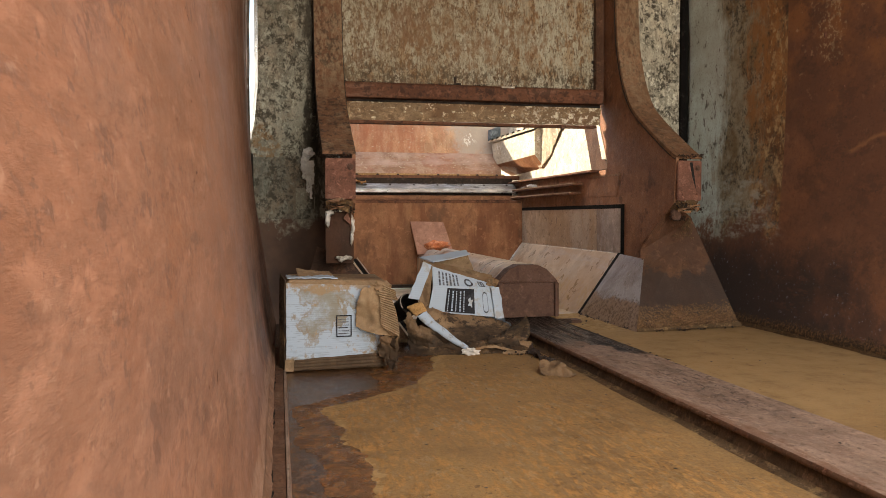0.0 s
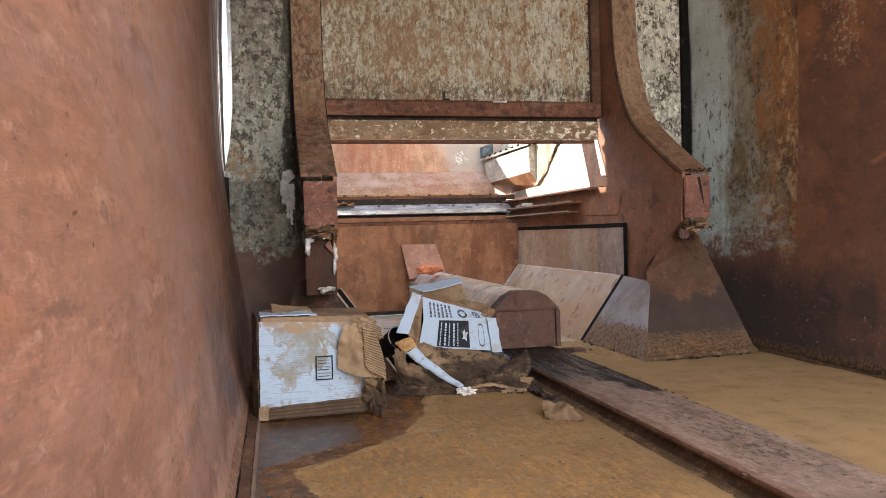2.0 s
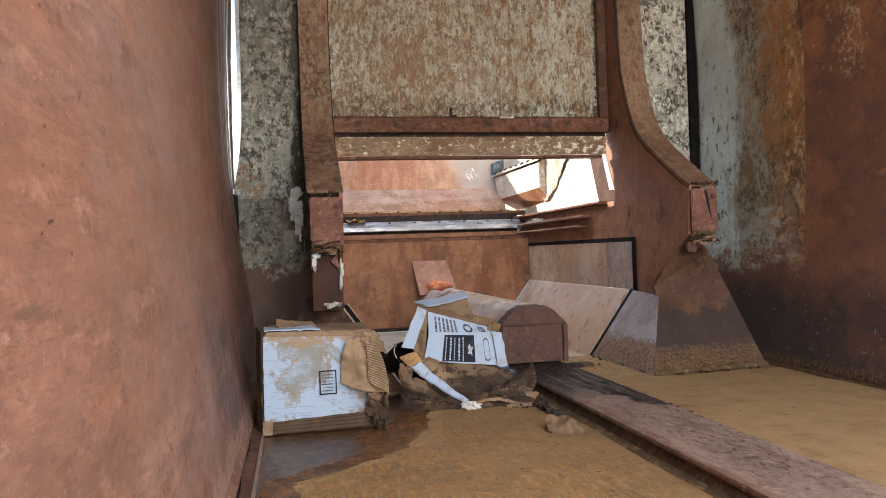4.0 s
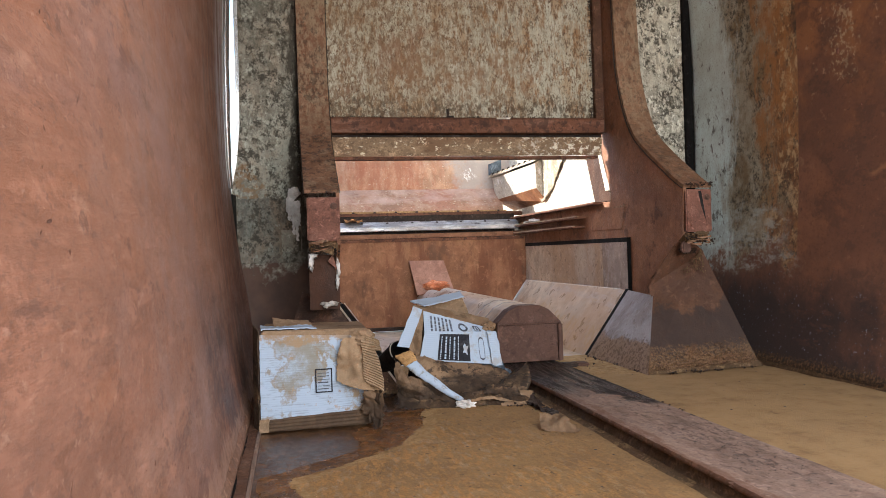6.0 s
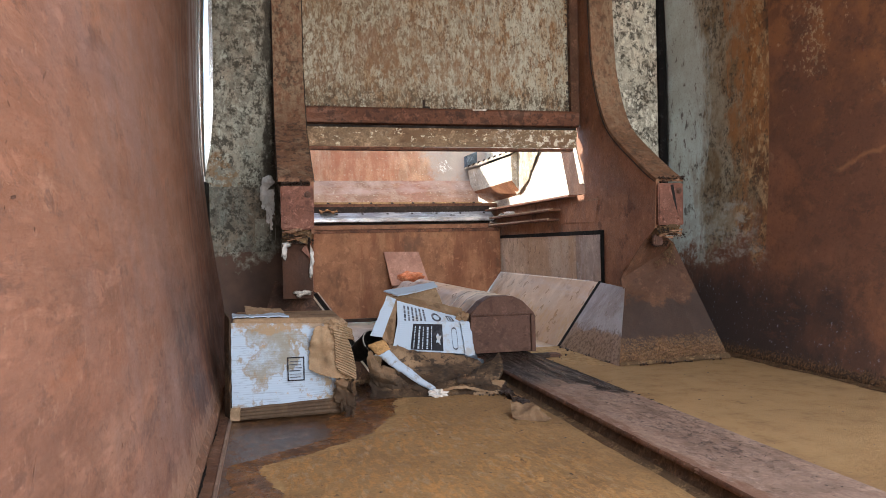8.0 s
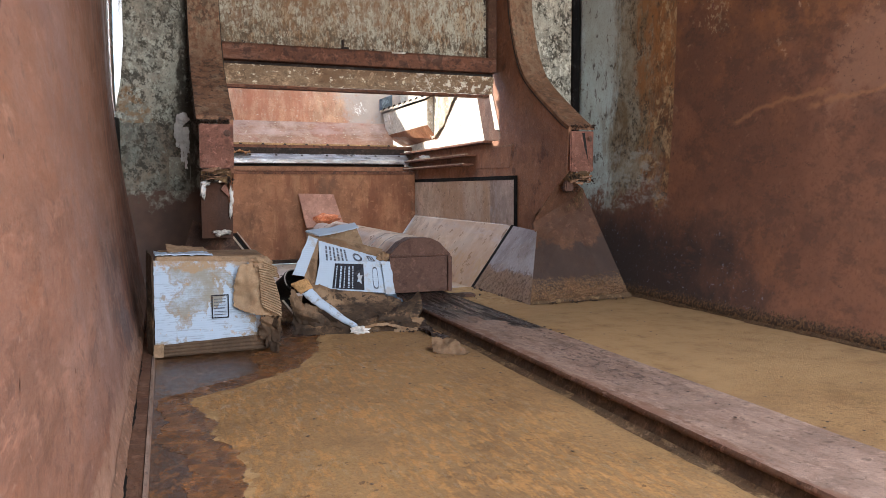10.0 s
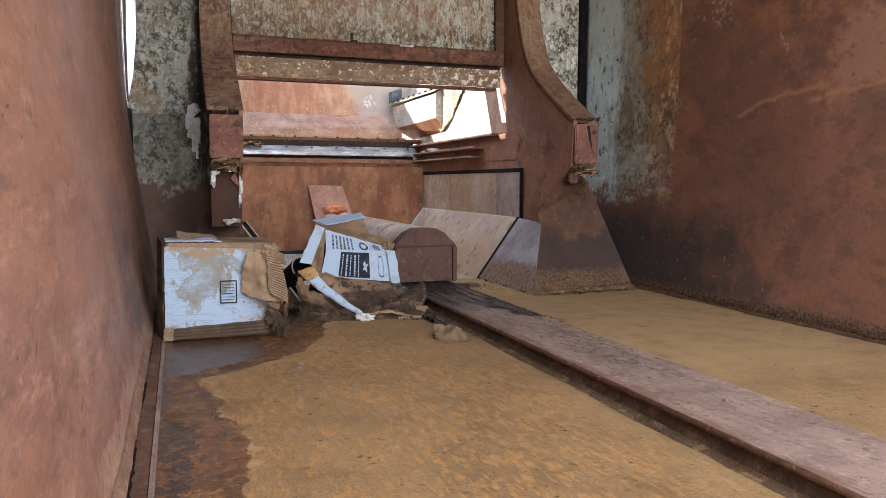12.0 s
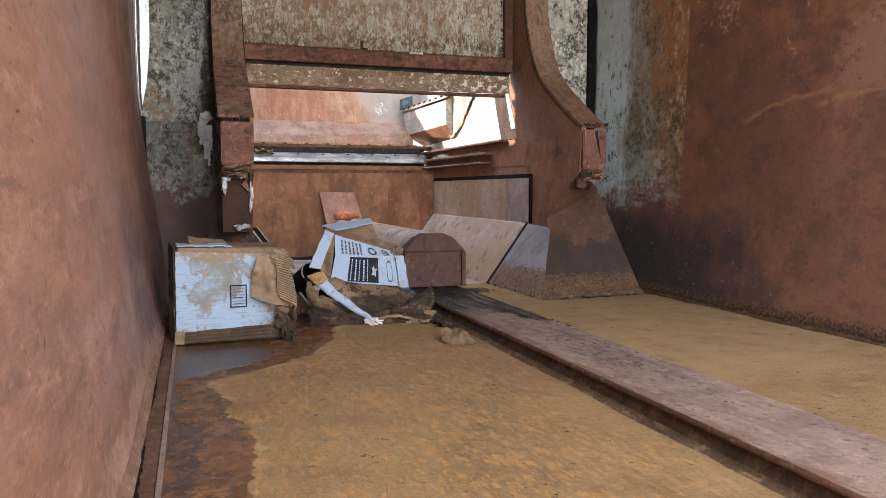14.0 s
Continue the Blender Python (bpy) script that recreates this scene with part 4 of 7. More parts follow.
def thing(name, label, category, group="", kind="", at=(0, 0, 0)):
    ob = new(name)
    ob.location = at
    ob.empty_display_size = 0.05
    return tagged(ob, label, category, group, kind)


def box(bm, x0, x1, y0, y1, z0, z1, bevel=0.0):
    made = bmesh.ops.create_cube(bm, size=1)["verts"]
    for v in made:
        v.co = Vector((x0 + (v.co.x + 0.5) * (x1 - x0), y0 + (v.co.y + 0.5) * (y1 - y0), z0 + (v.co.z + 0.5) * (z1 - z0)))
    if bevel:
        edges = list({e for v in made for e in v.link_edges})
        bmesh.ops.bevel(bm, geom=edges, offset=bevel, segments=2, affect="EDGES")
    return bm


def cuboid(x0, x1, y0, y1, z0, z1, bevel=0.0):
    return box(bmesh.new(), x0, x1, y0, y1, z0, z1, bevel)


def prism(bm, outline, axis, a, b, bevel=0.0):
    """An outline in the plane across `axis`, drawn out along it from a to b."""
    def at(p, w):
        return (w, p[0], p[1]) if axis == "x" else (p[0], w, p[1]) if axis == "y" else (p[0], p[1], w)
    lo, hi = [bm.verts.new(at(p, a)) for p in outline], [bm.verts.new(at(p, b)) for p in outline]
    n = len(outline)
    faces = [bm.faces.new(lo[::-1]), bm.faces.new(hi)] + [bm.faces.new((lo[i], lo[(i + 1) % n], hi[(i + 1) % n], hi[i])) for i in range(n)]
    bmesh.ops.recalc_face_normals(bm, faces=faces)
    if bevel:
        bmesh.ops.bevel(bm, geom=list({e for f in faces for e in f.edges}), offset=bevel, segments=1, affect="EDGES")
    return bm


def slab(bm, corners, thick):
    """A plate with these corners, given depth along its normal."""
    pts = [Vector(c) for c in corners]
    n = (pts[1] - pts[0]).cross(pts[2] - pts[0]).normalized() * thick
    lo, hi = [bm.verts.new(p) for p in pts], [bm.verts.new(p + n) for p in pts]
    k = len(pts)
    bm.faces.new(lo[::-1]), bm.faces.new(hi)
    for i in range(k):
        bm.faces.new((lo[i], lo[(i + 1) % k], hi[(i + 1) % k], hi[i]))
    return bm


def crumpled(a, b, c, d, nu, nv, amp, thick, seed, scale=9.0, ragged=0.0, curl=0.0, lobe=0.0):
    """A soft board between four corners (a, b along the top, c below b, d below a), buckled, torn at its rim and given thickness."""
    bm = bmesh.new()
    a, b, c, d = Vector(a), Vector(b), Vector(c), Vector(d)
    n = (b - a).cross(d - a).normalized()
    grid = []
    for j in range(nv + 1):
        row = []
        for i in range(nu + 1):
            u, w = i / nu, j / nv
            if lobe:
                u, w = 0.5 + (u - 0.5) * (1 - lobe * abs(2 * w - 1) ** 3), 0.5 + (w - 0.5) * (1 - lobe * abs(2 * u - 1) ** 3)
            p = (a * (1 - u) + b * u) * (1 - w) + (d * (1 - u) + c * u) * w
            q = p * scale + Vector((seed * 3.1, seed * 1.7, seed))
            p = p + n * (noise.noise(q) * amp + noise.noise(q * 3.1) * amp * 0.35 + curl * (u - 0.5) ** 2)
            if ragged and (i in (0, nu) or j in (0, nv)):
                p = p + noise.noise_vector(q * 7.0) * ragged
            row.append(p)
        grid.append(row)
    front = [[bm.verts.new(p) for p in row] for row in grid]
    back = [[bm.verts.new(p - n * thick) for p in row] for row in grid]
    for j in range(nv):
        for i in range(nu):
            bm.faces.new((front[j][i], front[j][i + 1], front[j + 1][i + 1], front[j + 1][i]))
            bm.faces.new((back[j][i], back[j + 1][i], back[j + 1][i + 1], back[j][i + 1]))
    rim = [(0, i) for i in range(nu)] + [(j, nu) for j in range(nv)] + [(nv, i) for i in range(nu, 0, -1)] + [(j, 0) for j in range(nv, 0, -1)]
    for k, (j, i) in enumerate(rim):
        jj, ii = rim[(k + 1) % len(rim)]
        bm.faces.new((front[j][i], back[j][i], back[jj][ii], front[jj][ii]))
    return bm


def sheet_between(top, low, nu, nv, amp, thick, seed, scale=14.0, ragged=0.003, sag=0.0):
    """A buckled sheet between two bent edges, each given by its turning points."""
    bm = bmesh.new()
    def along(pts, u):
        steps = [k / (len(pts) - 1) for k in range(len(pts))]
        return Vector([float(np.interp(u, steps, [p[n] for p in pts])) for n in range(3)])
    grid = []
    for j in range(nv + 1):
        row = []
        for i in range(nu + 1):
            u, w = i / nu, j / nv
            p = along(top, u).lerp(along(low, u), w)
            q = p * scale + Vector((seed * 3.1, seed * 1.7, seed))
            p.y -= sag * math.sin(math.pi * w)
            p += noise.noise_vector(q) * amp + noise.noise_vector(q * 2.7) * amp * 0.4
            if i in (0, nu) or j in (0, nv):
                p += noise.noise_vector(q * 7) * ragged
            p.z = max(p.z, 0.003)
            row.append(p)
        grid.append(row)
    front = [[bm.verts.new(p) for p in row] for row in grid]
    back = [[bm.verts.new(p + Vector((0, thick, -0.3 * thick))) for p in row] for row in grid]
    for j in range(nv):
        for i in range(nu):
            bm.faces.new((front[j][i], front[j][i + 1], front[j + 1][i + 1], front[j + 1][i]))
            bm.faces.new((back[j][i], back[j + 1][i], back[j + 1][i + 1], back[j][i + 1]))
    rim = [(0, i) for i in range(nu)] + [(j, nu) for j in range(nv)] + [(nv, i) for i in range(nu, 0, -1)] + [(j, 0) for j in range(nv, 0, -1)]
    for k, (j, i) in enumerate(rim):
        jj, ii = rim[(k + 1) % len(rim)]
        bm.faces.new((front[j][i], back[j][i], back[jj][ii], front[jj][ii]))
    return bm


def fluted(a, b, c, d, ribs, amp, thick, seed, along=True, buckle=0.004, lobe=0.0):
    """Bare corrugated board between four corners, its flutes running across (or down)."""
    bm = bmesh.new()
    a, b, c, d = Vector(a), Vector(b), Vector(c), Vector(d)
    n = (b - a).cross(d - a).normalized()
    nu, nv = (10, ribs * 6) if along else (ribs * 6, 10)
    grid = []
    for j in range(nv + 1):
        row = []
        for i in range(nu + 1):
            u, w = i / nu, j / nv
            if lobe:
                u = 0.5 + (u - 0.5) * (1 - lobe * abs(2 * w - 1) ** 3) + 0.25 * lobe * math.sin(5 * w)
            p = (a * (1 - u) + b * u) * (1 - w) + (d * (1 - u) + c * u) * w
            q = p * 14 + Vector((seed, seed * 1.7, 0))
            p = p + n * (amp * math.cos(math.tau * ribs * (w if along else u)) + buckle * noise.noise(q))
            if i in (0, nu) or j in (0, nv):
                p = p + noise.noise_vector(q * 6) * 0.003
            row.append(p)
        grid.append(row)
    front, back = [[bm.verts.new(p) for p in row] for row in grid], [[bm.verts.new(p - n * thick) for p in row] for row in grid]
    for j in range(nv):
        for i in range(nu):
            bm.faces.new((front[j][i], front[j][i + 1], front[j + 1][i + 1], front[j + 1][i]))
            bm.faces.new((back[j][i], back[j + 1][i], back[j + 1][i + 1], back[j][i + 1]))
    rim = [(0, i) for i in range(nu)] + [(j, nu) for j in range(nv)] + [(nv, i) for i in range(nu, 0, -1)] + [(j, 0) for j in range(nv, 0, -1)]
    for k, (j, i) in enumerate(rim):
        jj, ii = rim[(k + 1) % len(rim)]
        bm.faces.new((front[j][i], back[j][i], back[jj][ii], front[jj][ii]))
    return bm


def bolt(at, axis, r, h):
    """A six-sided bolt head on a washer, standing out along the axis."""
    bm = bmesh.new()
    turn = Vector((0, 0, 1)).rotation_difference(Vector(axis)).to_matrix().to_4x4()
    bmesh.ops.create_cone(bm, cap_ends=True, segments=12, radius1=r * 1.35, radius2=r * 1.3, depth=h * 0.3,
                          matrix=Matrix.Translation(at) @ turn @ pose(0, 0, h * 0.15))
    bmesh.ops.create_cone(bm, cap_ends=True, segments=6, radius1=r, radius2=r * 0.85, depth=h,
                          matrix=Matrix.Translation(at) @ turn @ pose(0, 0, h * 0.5))
    return bm


def lump(at, size, seed, amp=0.35, detail=3, scale=2.0):
    """A crumpled soft lump."""
    bm = bmesh.new()
    bmesh.ops.create_icosphere(bm, subdivisions=detail, radius=1)
    for v in bm.verts:
        q = v.co * scale + Vector((seed, seed * 2, 0))
        k = 1 + amp * noise.noise(q) + amp * 0.5 * noise.noise(q * 2.7)
        v.co = Vector((v.co.x * size[0], v.co.y * size[1], v.co.z * size[2])) * k + Vector(at)
    return bm


MID = 0.83     # the middle of the body, across


def across(x):
    return 2 * MID - x


# ---- the body: floor, bowed sides, roof with its hatch ----
PROFILE = [(-0.102, 0.0), (-0.116, 0.06), (-0.135, 0.18), (-0.155, 0.35), (-0.172, 0.55), (-0.184, 0.78), (-0.19, 1.0), (-0.188, 1.25), (-0.178, 1.5), (-0.165, 1.75)]


def side_x(z):
    for (x0, z0), (x1, z1) in zip(PROFILE, PROFILE[1:]):
        if z <= z1:
            return x0 + (x1 - x0) * (z - z0) / (z1 - z0)
    return PROFILE[-1][0]


def side_sheet(y0, y1, z0, z1, ny, nz, dent, mirror, lift=0.0, thick=0.012):
    """A stretch of the bowed side wall, dented, with thickness outwards."""
    bm = bmesh.new()
    rows = []
    for j in range(nz + 1):
        z = z0 + (z1 - z0) * j / nz
        row = []
        for i in range(ny + 1):
            y = y0 + (y1 - y0) * i / ny
            x = side_x(z) + dent * (noise.noise((y * 1.7, z * 1.1, 3.0)) + 0.45 * noise.noise((y * 5, z * 3.5, 9.0))) + lift
            if not mirror:
                x -= (0.055 * max(0.0, y - 2.55) ** 2 + 0.006 * max(0.0, y - 1.5) / 1.5) * min(1.0, max(0.0, (z - 0.3) / 0.5))
            row.append((x - lift * (1 - min(1.0, max(0.08, (z - 0.45) / 0.15))) if lift > 0.004 else x, y, z))
        rows.append(row)
    def put(off):
        return [[bm.verts.new((across(x + off) if mirror else x + off, y, z)) for x, y, z in row] for row in rows]
    inner, outer = put(0.0), put(-thick)
    for j in range(nz):
        for i in range(ny):
            bm.faces.new((inner[j][i], inner[j][i + 1], inner[j + 1][i + 1], inner[j + 1][i]))
            bm.faces.new((outer[j][i], outer[j + 1][i], outer[j + 1][i + 1], outer[j][i + 1]))
    for j in range(nz):
        for i in (0, ny):
            bm.faces.new((inner[j][i], inner[j + 1][i], outer[j + 1][i], outer[j][i]))
    for i in range(ny):
        for j in (0, nz):
            bm.faces.new((inner[j][i], outer[j][i], outer[j][i + 1], inner[j][i + 1]))
    return bm


wall_left = thing("wall_left", "bowed rusty steel side wall of the body", "wall", kind="structure")
part("side_sheet", side_sheet(-0.14, 3.12, 0.0, 1.75, 110, 60, 0.006, False), M_LEFT, wall_left, smooth=True)
part("side_sheet", side_sheet(-2.2, -0.75, 0.0, 1.75, 20, 20, 0.004, False), M_LEFT, wall_left, smooth=True)
part("steel_edging", side_sheet(2.86, 3.118, 0.72, 1.75, 10, 30, 0.006, False, 0.0025, 0.004), M_EDGING, wall_left, "bright steel edge with painted sheen streaks", smooth=True)
bm = bmesh.new()
rings = []
for k in range(61):
    z = 0.74 + 1.01 * k / 60
    x = side_x(z) - (0.055 * 0.325 + 0.0065) * min(1.0, (z - 0.3) / 0.5) + 0.006 * (noise.noise((3.12 * 1.7, z * 1.1, 3.0)) + 0.45 * noise.noise((15.6, z * 3.5, 9.0)))
    r = 0.008 + 0.011 * min(1.0, max(0.0, (z - 0.6) / 0.5))
    rings.append([bm.verts.new((x + r * math.cos(h), 3.121 + r * math.sin(h), z)) for h in (math.tau * i / 10 for i in range(10))])
for p, q in zip(rings, rings[1:]):
    for i in range(10):
        bm.faces.new((p[i], p[(i + 1) % 10], q[(i + 1) % 10], q[i]))
part("rolled_edge", bm, M_BRIGHT, wall_left, "bright rolled steel edge", smooth=True)
part("door_lintel", side_sheet(-0.75, -0.14, 1.4, 1.75, 12, 6, 0.002, False), M_LEFT, wall_left, smooth=True)
part("door_threshold", side_sheet(-0.75, -0.14, 0.0, 0.12, 12, 4, 0.001, False), M_LEFT, wall_left, smooth=True)

wall_right = thing("wall_right", "bowed side wall, grey paint near the tailgate", "wall", kind="structure")
part("side_sheet", side_sheet(-2.2, 3.2, 0.0, 1.75, 190, 60, 0.007, True), M_SIDE, wall_right, smooth=True)

wall_front = thing("wall_front", "low rusty bulkhead at the open front", "wall", kind="structure")
part("bulkhead", cuboid(-0.2, 1.86, -2.24, -2.2, 0, 0.3), M_LINER, wall_front)

ceiling = new("ceiling", bpy.data.meshes.new("ceiling"))
tagged(ceiling, "rusty steel roof with an open hatch over the front", "ceiling", kind="structure")
bm = bmesh.new()
box(bm, -0.22, 1.88, 0.9, 3.34, 1.75, 1.762)
box(bm, -0.22, -0.02, -2.24, 0.9, 1.75, 1.762)
box(bm, 1.70, 1.88, -2.24, 0.9, 1.75, 1.762)
bm.to_mesh(ceiling.data)
bm.free()
ceiling.data.materials.append(M_LINER)

floor = thing("floor", "wet brown steel floor of the body", "floor", kind="structure")
part("floor_plate", cuboid(-0.2, 1.86, -2.24, 3.1, -0.012, 0.0), M_WET, floor)

edge_strip = thing("floor_edge_strip", "narrow rusty steel strip along the wall's foot", "trim", kind="structure")
part("strip", prism(bmesh.new(), [(-0.118, 0), (-0.118, 0.03), (-0.108, 0.026), (-0.104, 0.006), (-0.078, 0.005), (-0.078, 0.0)], "y", -0.1, 2.5), M_LIPRUST_SHADE, edge_strip)
part("ridge", prism(bmesh.new(), [(-0.077, 0), (-0.0765, 0.007), (-0.0715, 0.0075), (-0.069, 0.0)], "y", -0.1, 2.1), M_CHANNEL, edge_strip)
bm = bmesh.new()
rows = []
for k in range(421):
    y = 0.25 + 2.1 * k / 420
    rag_z = 0.046 + 0.014 * noise.noise((y * 6, 0, 0)) + 0.004 * noise.noise((y * 34, 1, 0))
    out = 0.006 * (noise.noise((y * 1.7, 0.04, 3.0)) + 0.45 * noise.noise((y * 5, 0.14, 9.0)))
    low = -0.1005 + 0.003 * noise.noise((y * 16, 2, 0)) + 0.0012 * noise.noise((y * 70, 2, 0))
    rows.append([bm.verts.new(q) for q in ((side_x(rag_z) + out + 0.0012, y, rag_z), (side_x(0.035) + out + 0.0045, y, 0.034), (low, y, 0.024), (low - 0.006, y, 0.02))])
for p, q in zip(rows, rows[1:]):
    for i in range(3):
        bm.faces.new((p[i], p[i + 1], q[i + 1], q[i]))
part("flaking_rim", bm, M_FLAKE, edge_strip, "pale flaking rust at the wall's foot")
for y0, y1 in ((0.86, 1.28), (1.44, 1.70), (1.84, 2.09)):
    bm = bmesh.new()
    rows = []
    for k in range(61):
        y = y0 + (y1 - y0) * k / 60
        w = max(0.0004, 0.003 * (1 - abs(2 * k / 60 - 1) ** 4) * (0.75 + 0.9 * noise.noise((y * 40, 6, 0))))
        rows.append([bm.verts.new((-0.1035, y, 0.0075)), bm.verts.new((-0.1035 + 2 * w, y, 0.0066))])
    for p, q in zip(rows, rows[1:]):
        bm.faces.new((p[0], p[1], q[1], q[0]))
    part("rust_slit", bm, M_BLACK, edge_strip, "black rusted-through slit")
# dried mud, with the wet margin on its street side
MARGIN = [(-2.2, 0.02), (0.9, 0.03), (1.0, 0.04), (1.077, 0.057), (1.2, 0.073), (1.29, 0.066), (1.37, 0.036), (1.53, 0.034), (1.61, -0.002), (1.66, 0.008), (1.73, 0.123), (1.865, 0.27), (2.1, 0.367), (2.35, 0.4), (3.1, 0.42)]
mud = new("dried_mud", bpy.data.meshes.new("dried_mud"))
tagged(mud, "dried ochre mud caked on the steel floor", "mud", kind="stuff")
bm = bmesh.new()
last = None
for y in [-2.19 + 0.04 * j for j in range(50)] + [-0.19 + 3.29 * j / 660 for j in range(661)]:
    x0 = float(np.interp(y, [m[0] for m in MARGIN], [m[1] for m in MARGIN])) + 0.022 * noise.noise((y * 14, 0, 5)) + 0.012 * noise.noise((y * 40, 0, 2)) + 0.004 * noise.noise((y * 110, 0, 7))
    row = []
    for i in range(91):
        x = x0 + (1.80 - x0) * (i / 90) ** 1.3
        h = min(1.0, (x - x0) / 0.05)
        z = 0.0005 + 0.0035 * h * (2 - h) + 0.0022 * h * (noise.noise((x * 4, y * 4, 0)) + 0.5 * noise.noise((x * 16, y * 16, 4)))
        row.append(bm.verts.new((x, y, max(z, 0.0004))))
    if last:
        for i in range(90):
            bm.faces.new((last[i], last[i + 1], row[i + 1], row[i]))
    last = row
bm.to_mesh(mud.data)
bm.free()
mud.data.polygons.foreach_set("use_smooth", [True] * len(mud.data.polygons))
mud.data.materials.append(M_MUD)
mud.data.materials.append(M_RIM)
for f in mud.data.polygons:
    c = f.center
    d = c.x - float(np.interp(c.y, [m[0] for m in MARGIN], [m[1] for m in MARGIN]))
    if d < (0.05 if c.y > 1.62 else 0.012) + 0.025 * noise.noise((c.x * 9, c.y * 9, 1)) + 0.03 * noise.noise((c.x * 50, c.y * 50, 6)):
        f.material_index = 1
    if c.x > 1.0 and c.y > 2.62 + 0.12 * noise.noise((c.x * 7, c.y * 7, 2)) + 0.35 * max(0.0, c.x - 1.2):
        f.material_index = 1

fringe = new("damp_mud_fringe", bpy.data.meshes.new("damp_mud_fringe"))
tagged(fringe, "damp orange-brown silt between mud and wet steel", "mud", kind="stuff")
bm = bmesh.new()
last = None
for j in range(401):
    y = 0.2 + 2.05 * j / 400
    x0 = float(np.interp(y, [m[0] for m in MARGIN], [m[1] for m in MARGIN]))
    wide = max(0.008, 0.084 + 0.05 * noise.noise((y * 6, 3, 1)) + 0.02 * noise.noise((y * 21, 3, 1)) + 0.008 * noise.noise((y * 70, 3, 1)))
    wide += 0.09 * min(1.0, max(0.0, (y - 1.82) / 0.2))
    xl = max(-0.06, x0 - wide)
    row = [bm.verts.new((xl + (x0 + 0.02 - xl) * i / 6, y, 0.0004 + 0.0007 * min(1.0, i / 3) + 0.0004 * noise.noise((i * 1.3, y * 60, 0)) * (i > 0))) for i in range(7)]
    if last:
        for i in range(6):
            bm.faces.new((last[i], last[i + 1], row[i + 1], row[i]))
    last = row
bm.to_mesh(fringe.data)
bm.free()
fringe.data.materials.append(M_SILT)

# the guide channel down the middle of the floor
channel = thing("guide_channel", "low rusty steel guide channel along the floor", "rail")
part("top_plate", prism(bmesh.new(), [(0.764, 0.037), (0.982, 0.037), (0.982, 0.044), (0.978, 0.046), (0.768, 0.046), (0.764, 0.043)], "y", -2.0, 4.2), M_CHANNEL, channel)
part("web", prism(bmesh.new(), [(0.774, 0.0375), (0.760, 0.0), (0.982, 0.0), (0.976, 0.0375)], "y", -2.0, 4.2), M_WEB, channel, "rust-brown side web")
bm = bmesh.new()
rows = []
for k in range(701):
    y = 0.1 + 2.9 * k / 700
    e = 0.003 * noise.noise((y * 30, 3, 0)) + 0.002 * noise.noise((y * 110, 3, 0))
    rows.append([bm.verts.new(q) for q in ((0.7635 + e * 0.6, y, 0.0365), (0.7615 + e, y, 0.0415), (0.7655 + 1.4 * abs(e), y, 0.0468))])
for p, q in zip(rows, rows[1:]):
    for i in range(2):
        bm.faces.new((p[i], p[i + 1], q[i + 1], q[i]))
part("rough_edge", bm, M_LIPRUST_SHADE, channel, "rough rusted lip", smooth=True)
for side, (xa, xb) in enumerate(((0.746, 0.764), (0.998, 0.980))):
    bm = bmesh.new()
    rows = []
    for k in range(601):
        y = 0.1 + 2.4 * k / 600
        e = 0.003 * noise.noise((y * 7, side, 0)) + 0.001 * noise.noise((y * 50, side, 0))
        h = 0.0078 + 0.001 * noise.noise((y * 20, side + 3, 0)) + 0.0008 * noise.noise((y * 80, side + 3, 0))
        sgn = 1 if xb > xa else -1
        rows.append([bm.verts.new(q) for q in ((xa + sgn * e, y, 0.003), (xa + sgn * (e + 0.007), y, h), (xb - sgn * 0.006, y, h * 0.9), (xb, y, h + 0.004))])
    for p, q in zip(rows, rows[1:]):
        for i in range(3):
            bm.faces.new((p[i], p[i + 1], q[i + 1], q[i]))
    part("mud_ledge", bm, M_LEDGE, channel, "caked mud along the channel's foot", smooth=True)


# ---- tailgate: seals, panels, guide flanges ----
tail_left = thing("tailgate_panel_left", "mouldy grey tailgate panel, brown below", "wall", kind="structure")
part("panel", prism(bmesh.new(), [(-0.205, -0.02), (0.176, -0.02), (0.176, 1.75), (-0.164, 1.75), (-0.163, 1.25), (-0.167, 1.0), (-0.181, 0.86), (-0.205, 0.74), (-0.212, 0.62)], "y", 3.2, 3.215), M_MOTTLED, tail_left)
part("edge_lip", prism(bmesh.new(), [(-0.178, 1.75), (-0.176, 1.25), (-0.178, 1.0), (-0.190, 0.86), (-0.210, 0.74), (-0.216, 0.62), (-0.210, 0.62), (-0.203, 0.74), (-0.179, 0.86), (-0.165, 1.0), (-0.161, 1.25), (-0.162, 1.75)], "y", 3.188, 3.1985), M_BRIGHT, tail_left, "scuffed pale edge lip")
part("lower_sheet", cuboid(-0.19, 0.07, 3.195, 3.1995, 0.44, 0.705, 0.001), M_MOULDY, tail_left)
part("patch_plate", cuboid(-0.012, 0.066, 3.190, 3.1945, 0.485, 0.575, 0.001), M_MOTTLED, tail_left)
tail_right = thing("tailgate_panel_right", "mouldy grey tailgate panel beside the arched flange", "wall", kind="structure")
part("panel", cuboid(1.478, 1.90, 3.2, 3.215, -0.02, 1.75), M_FARPANEL, tail_right)

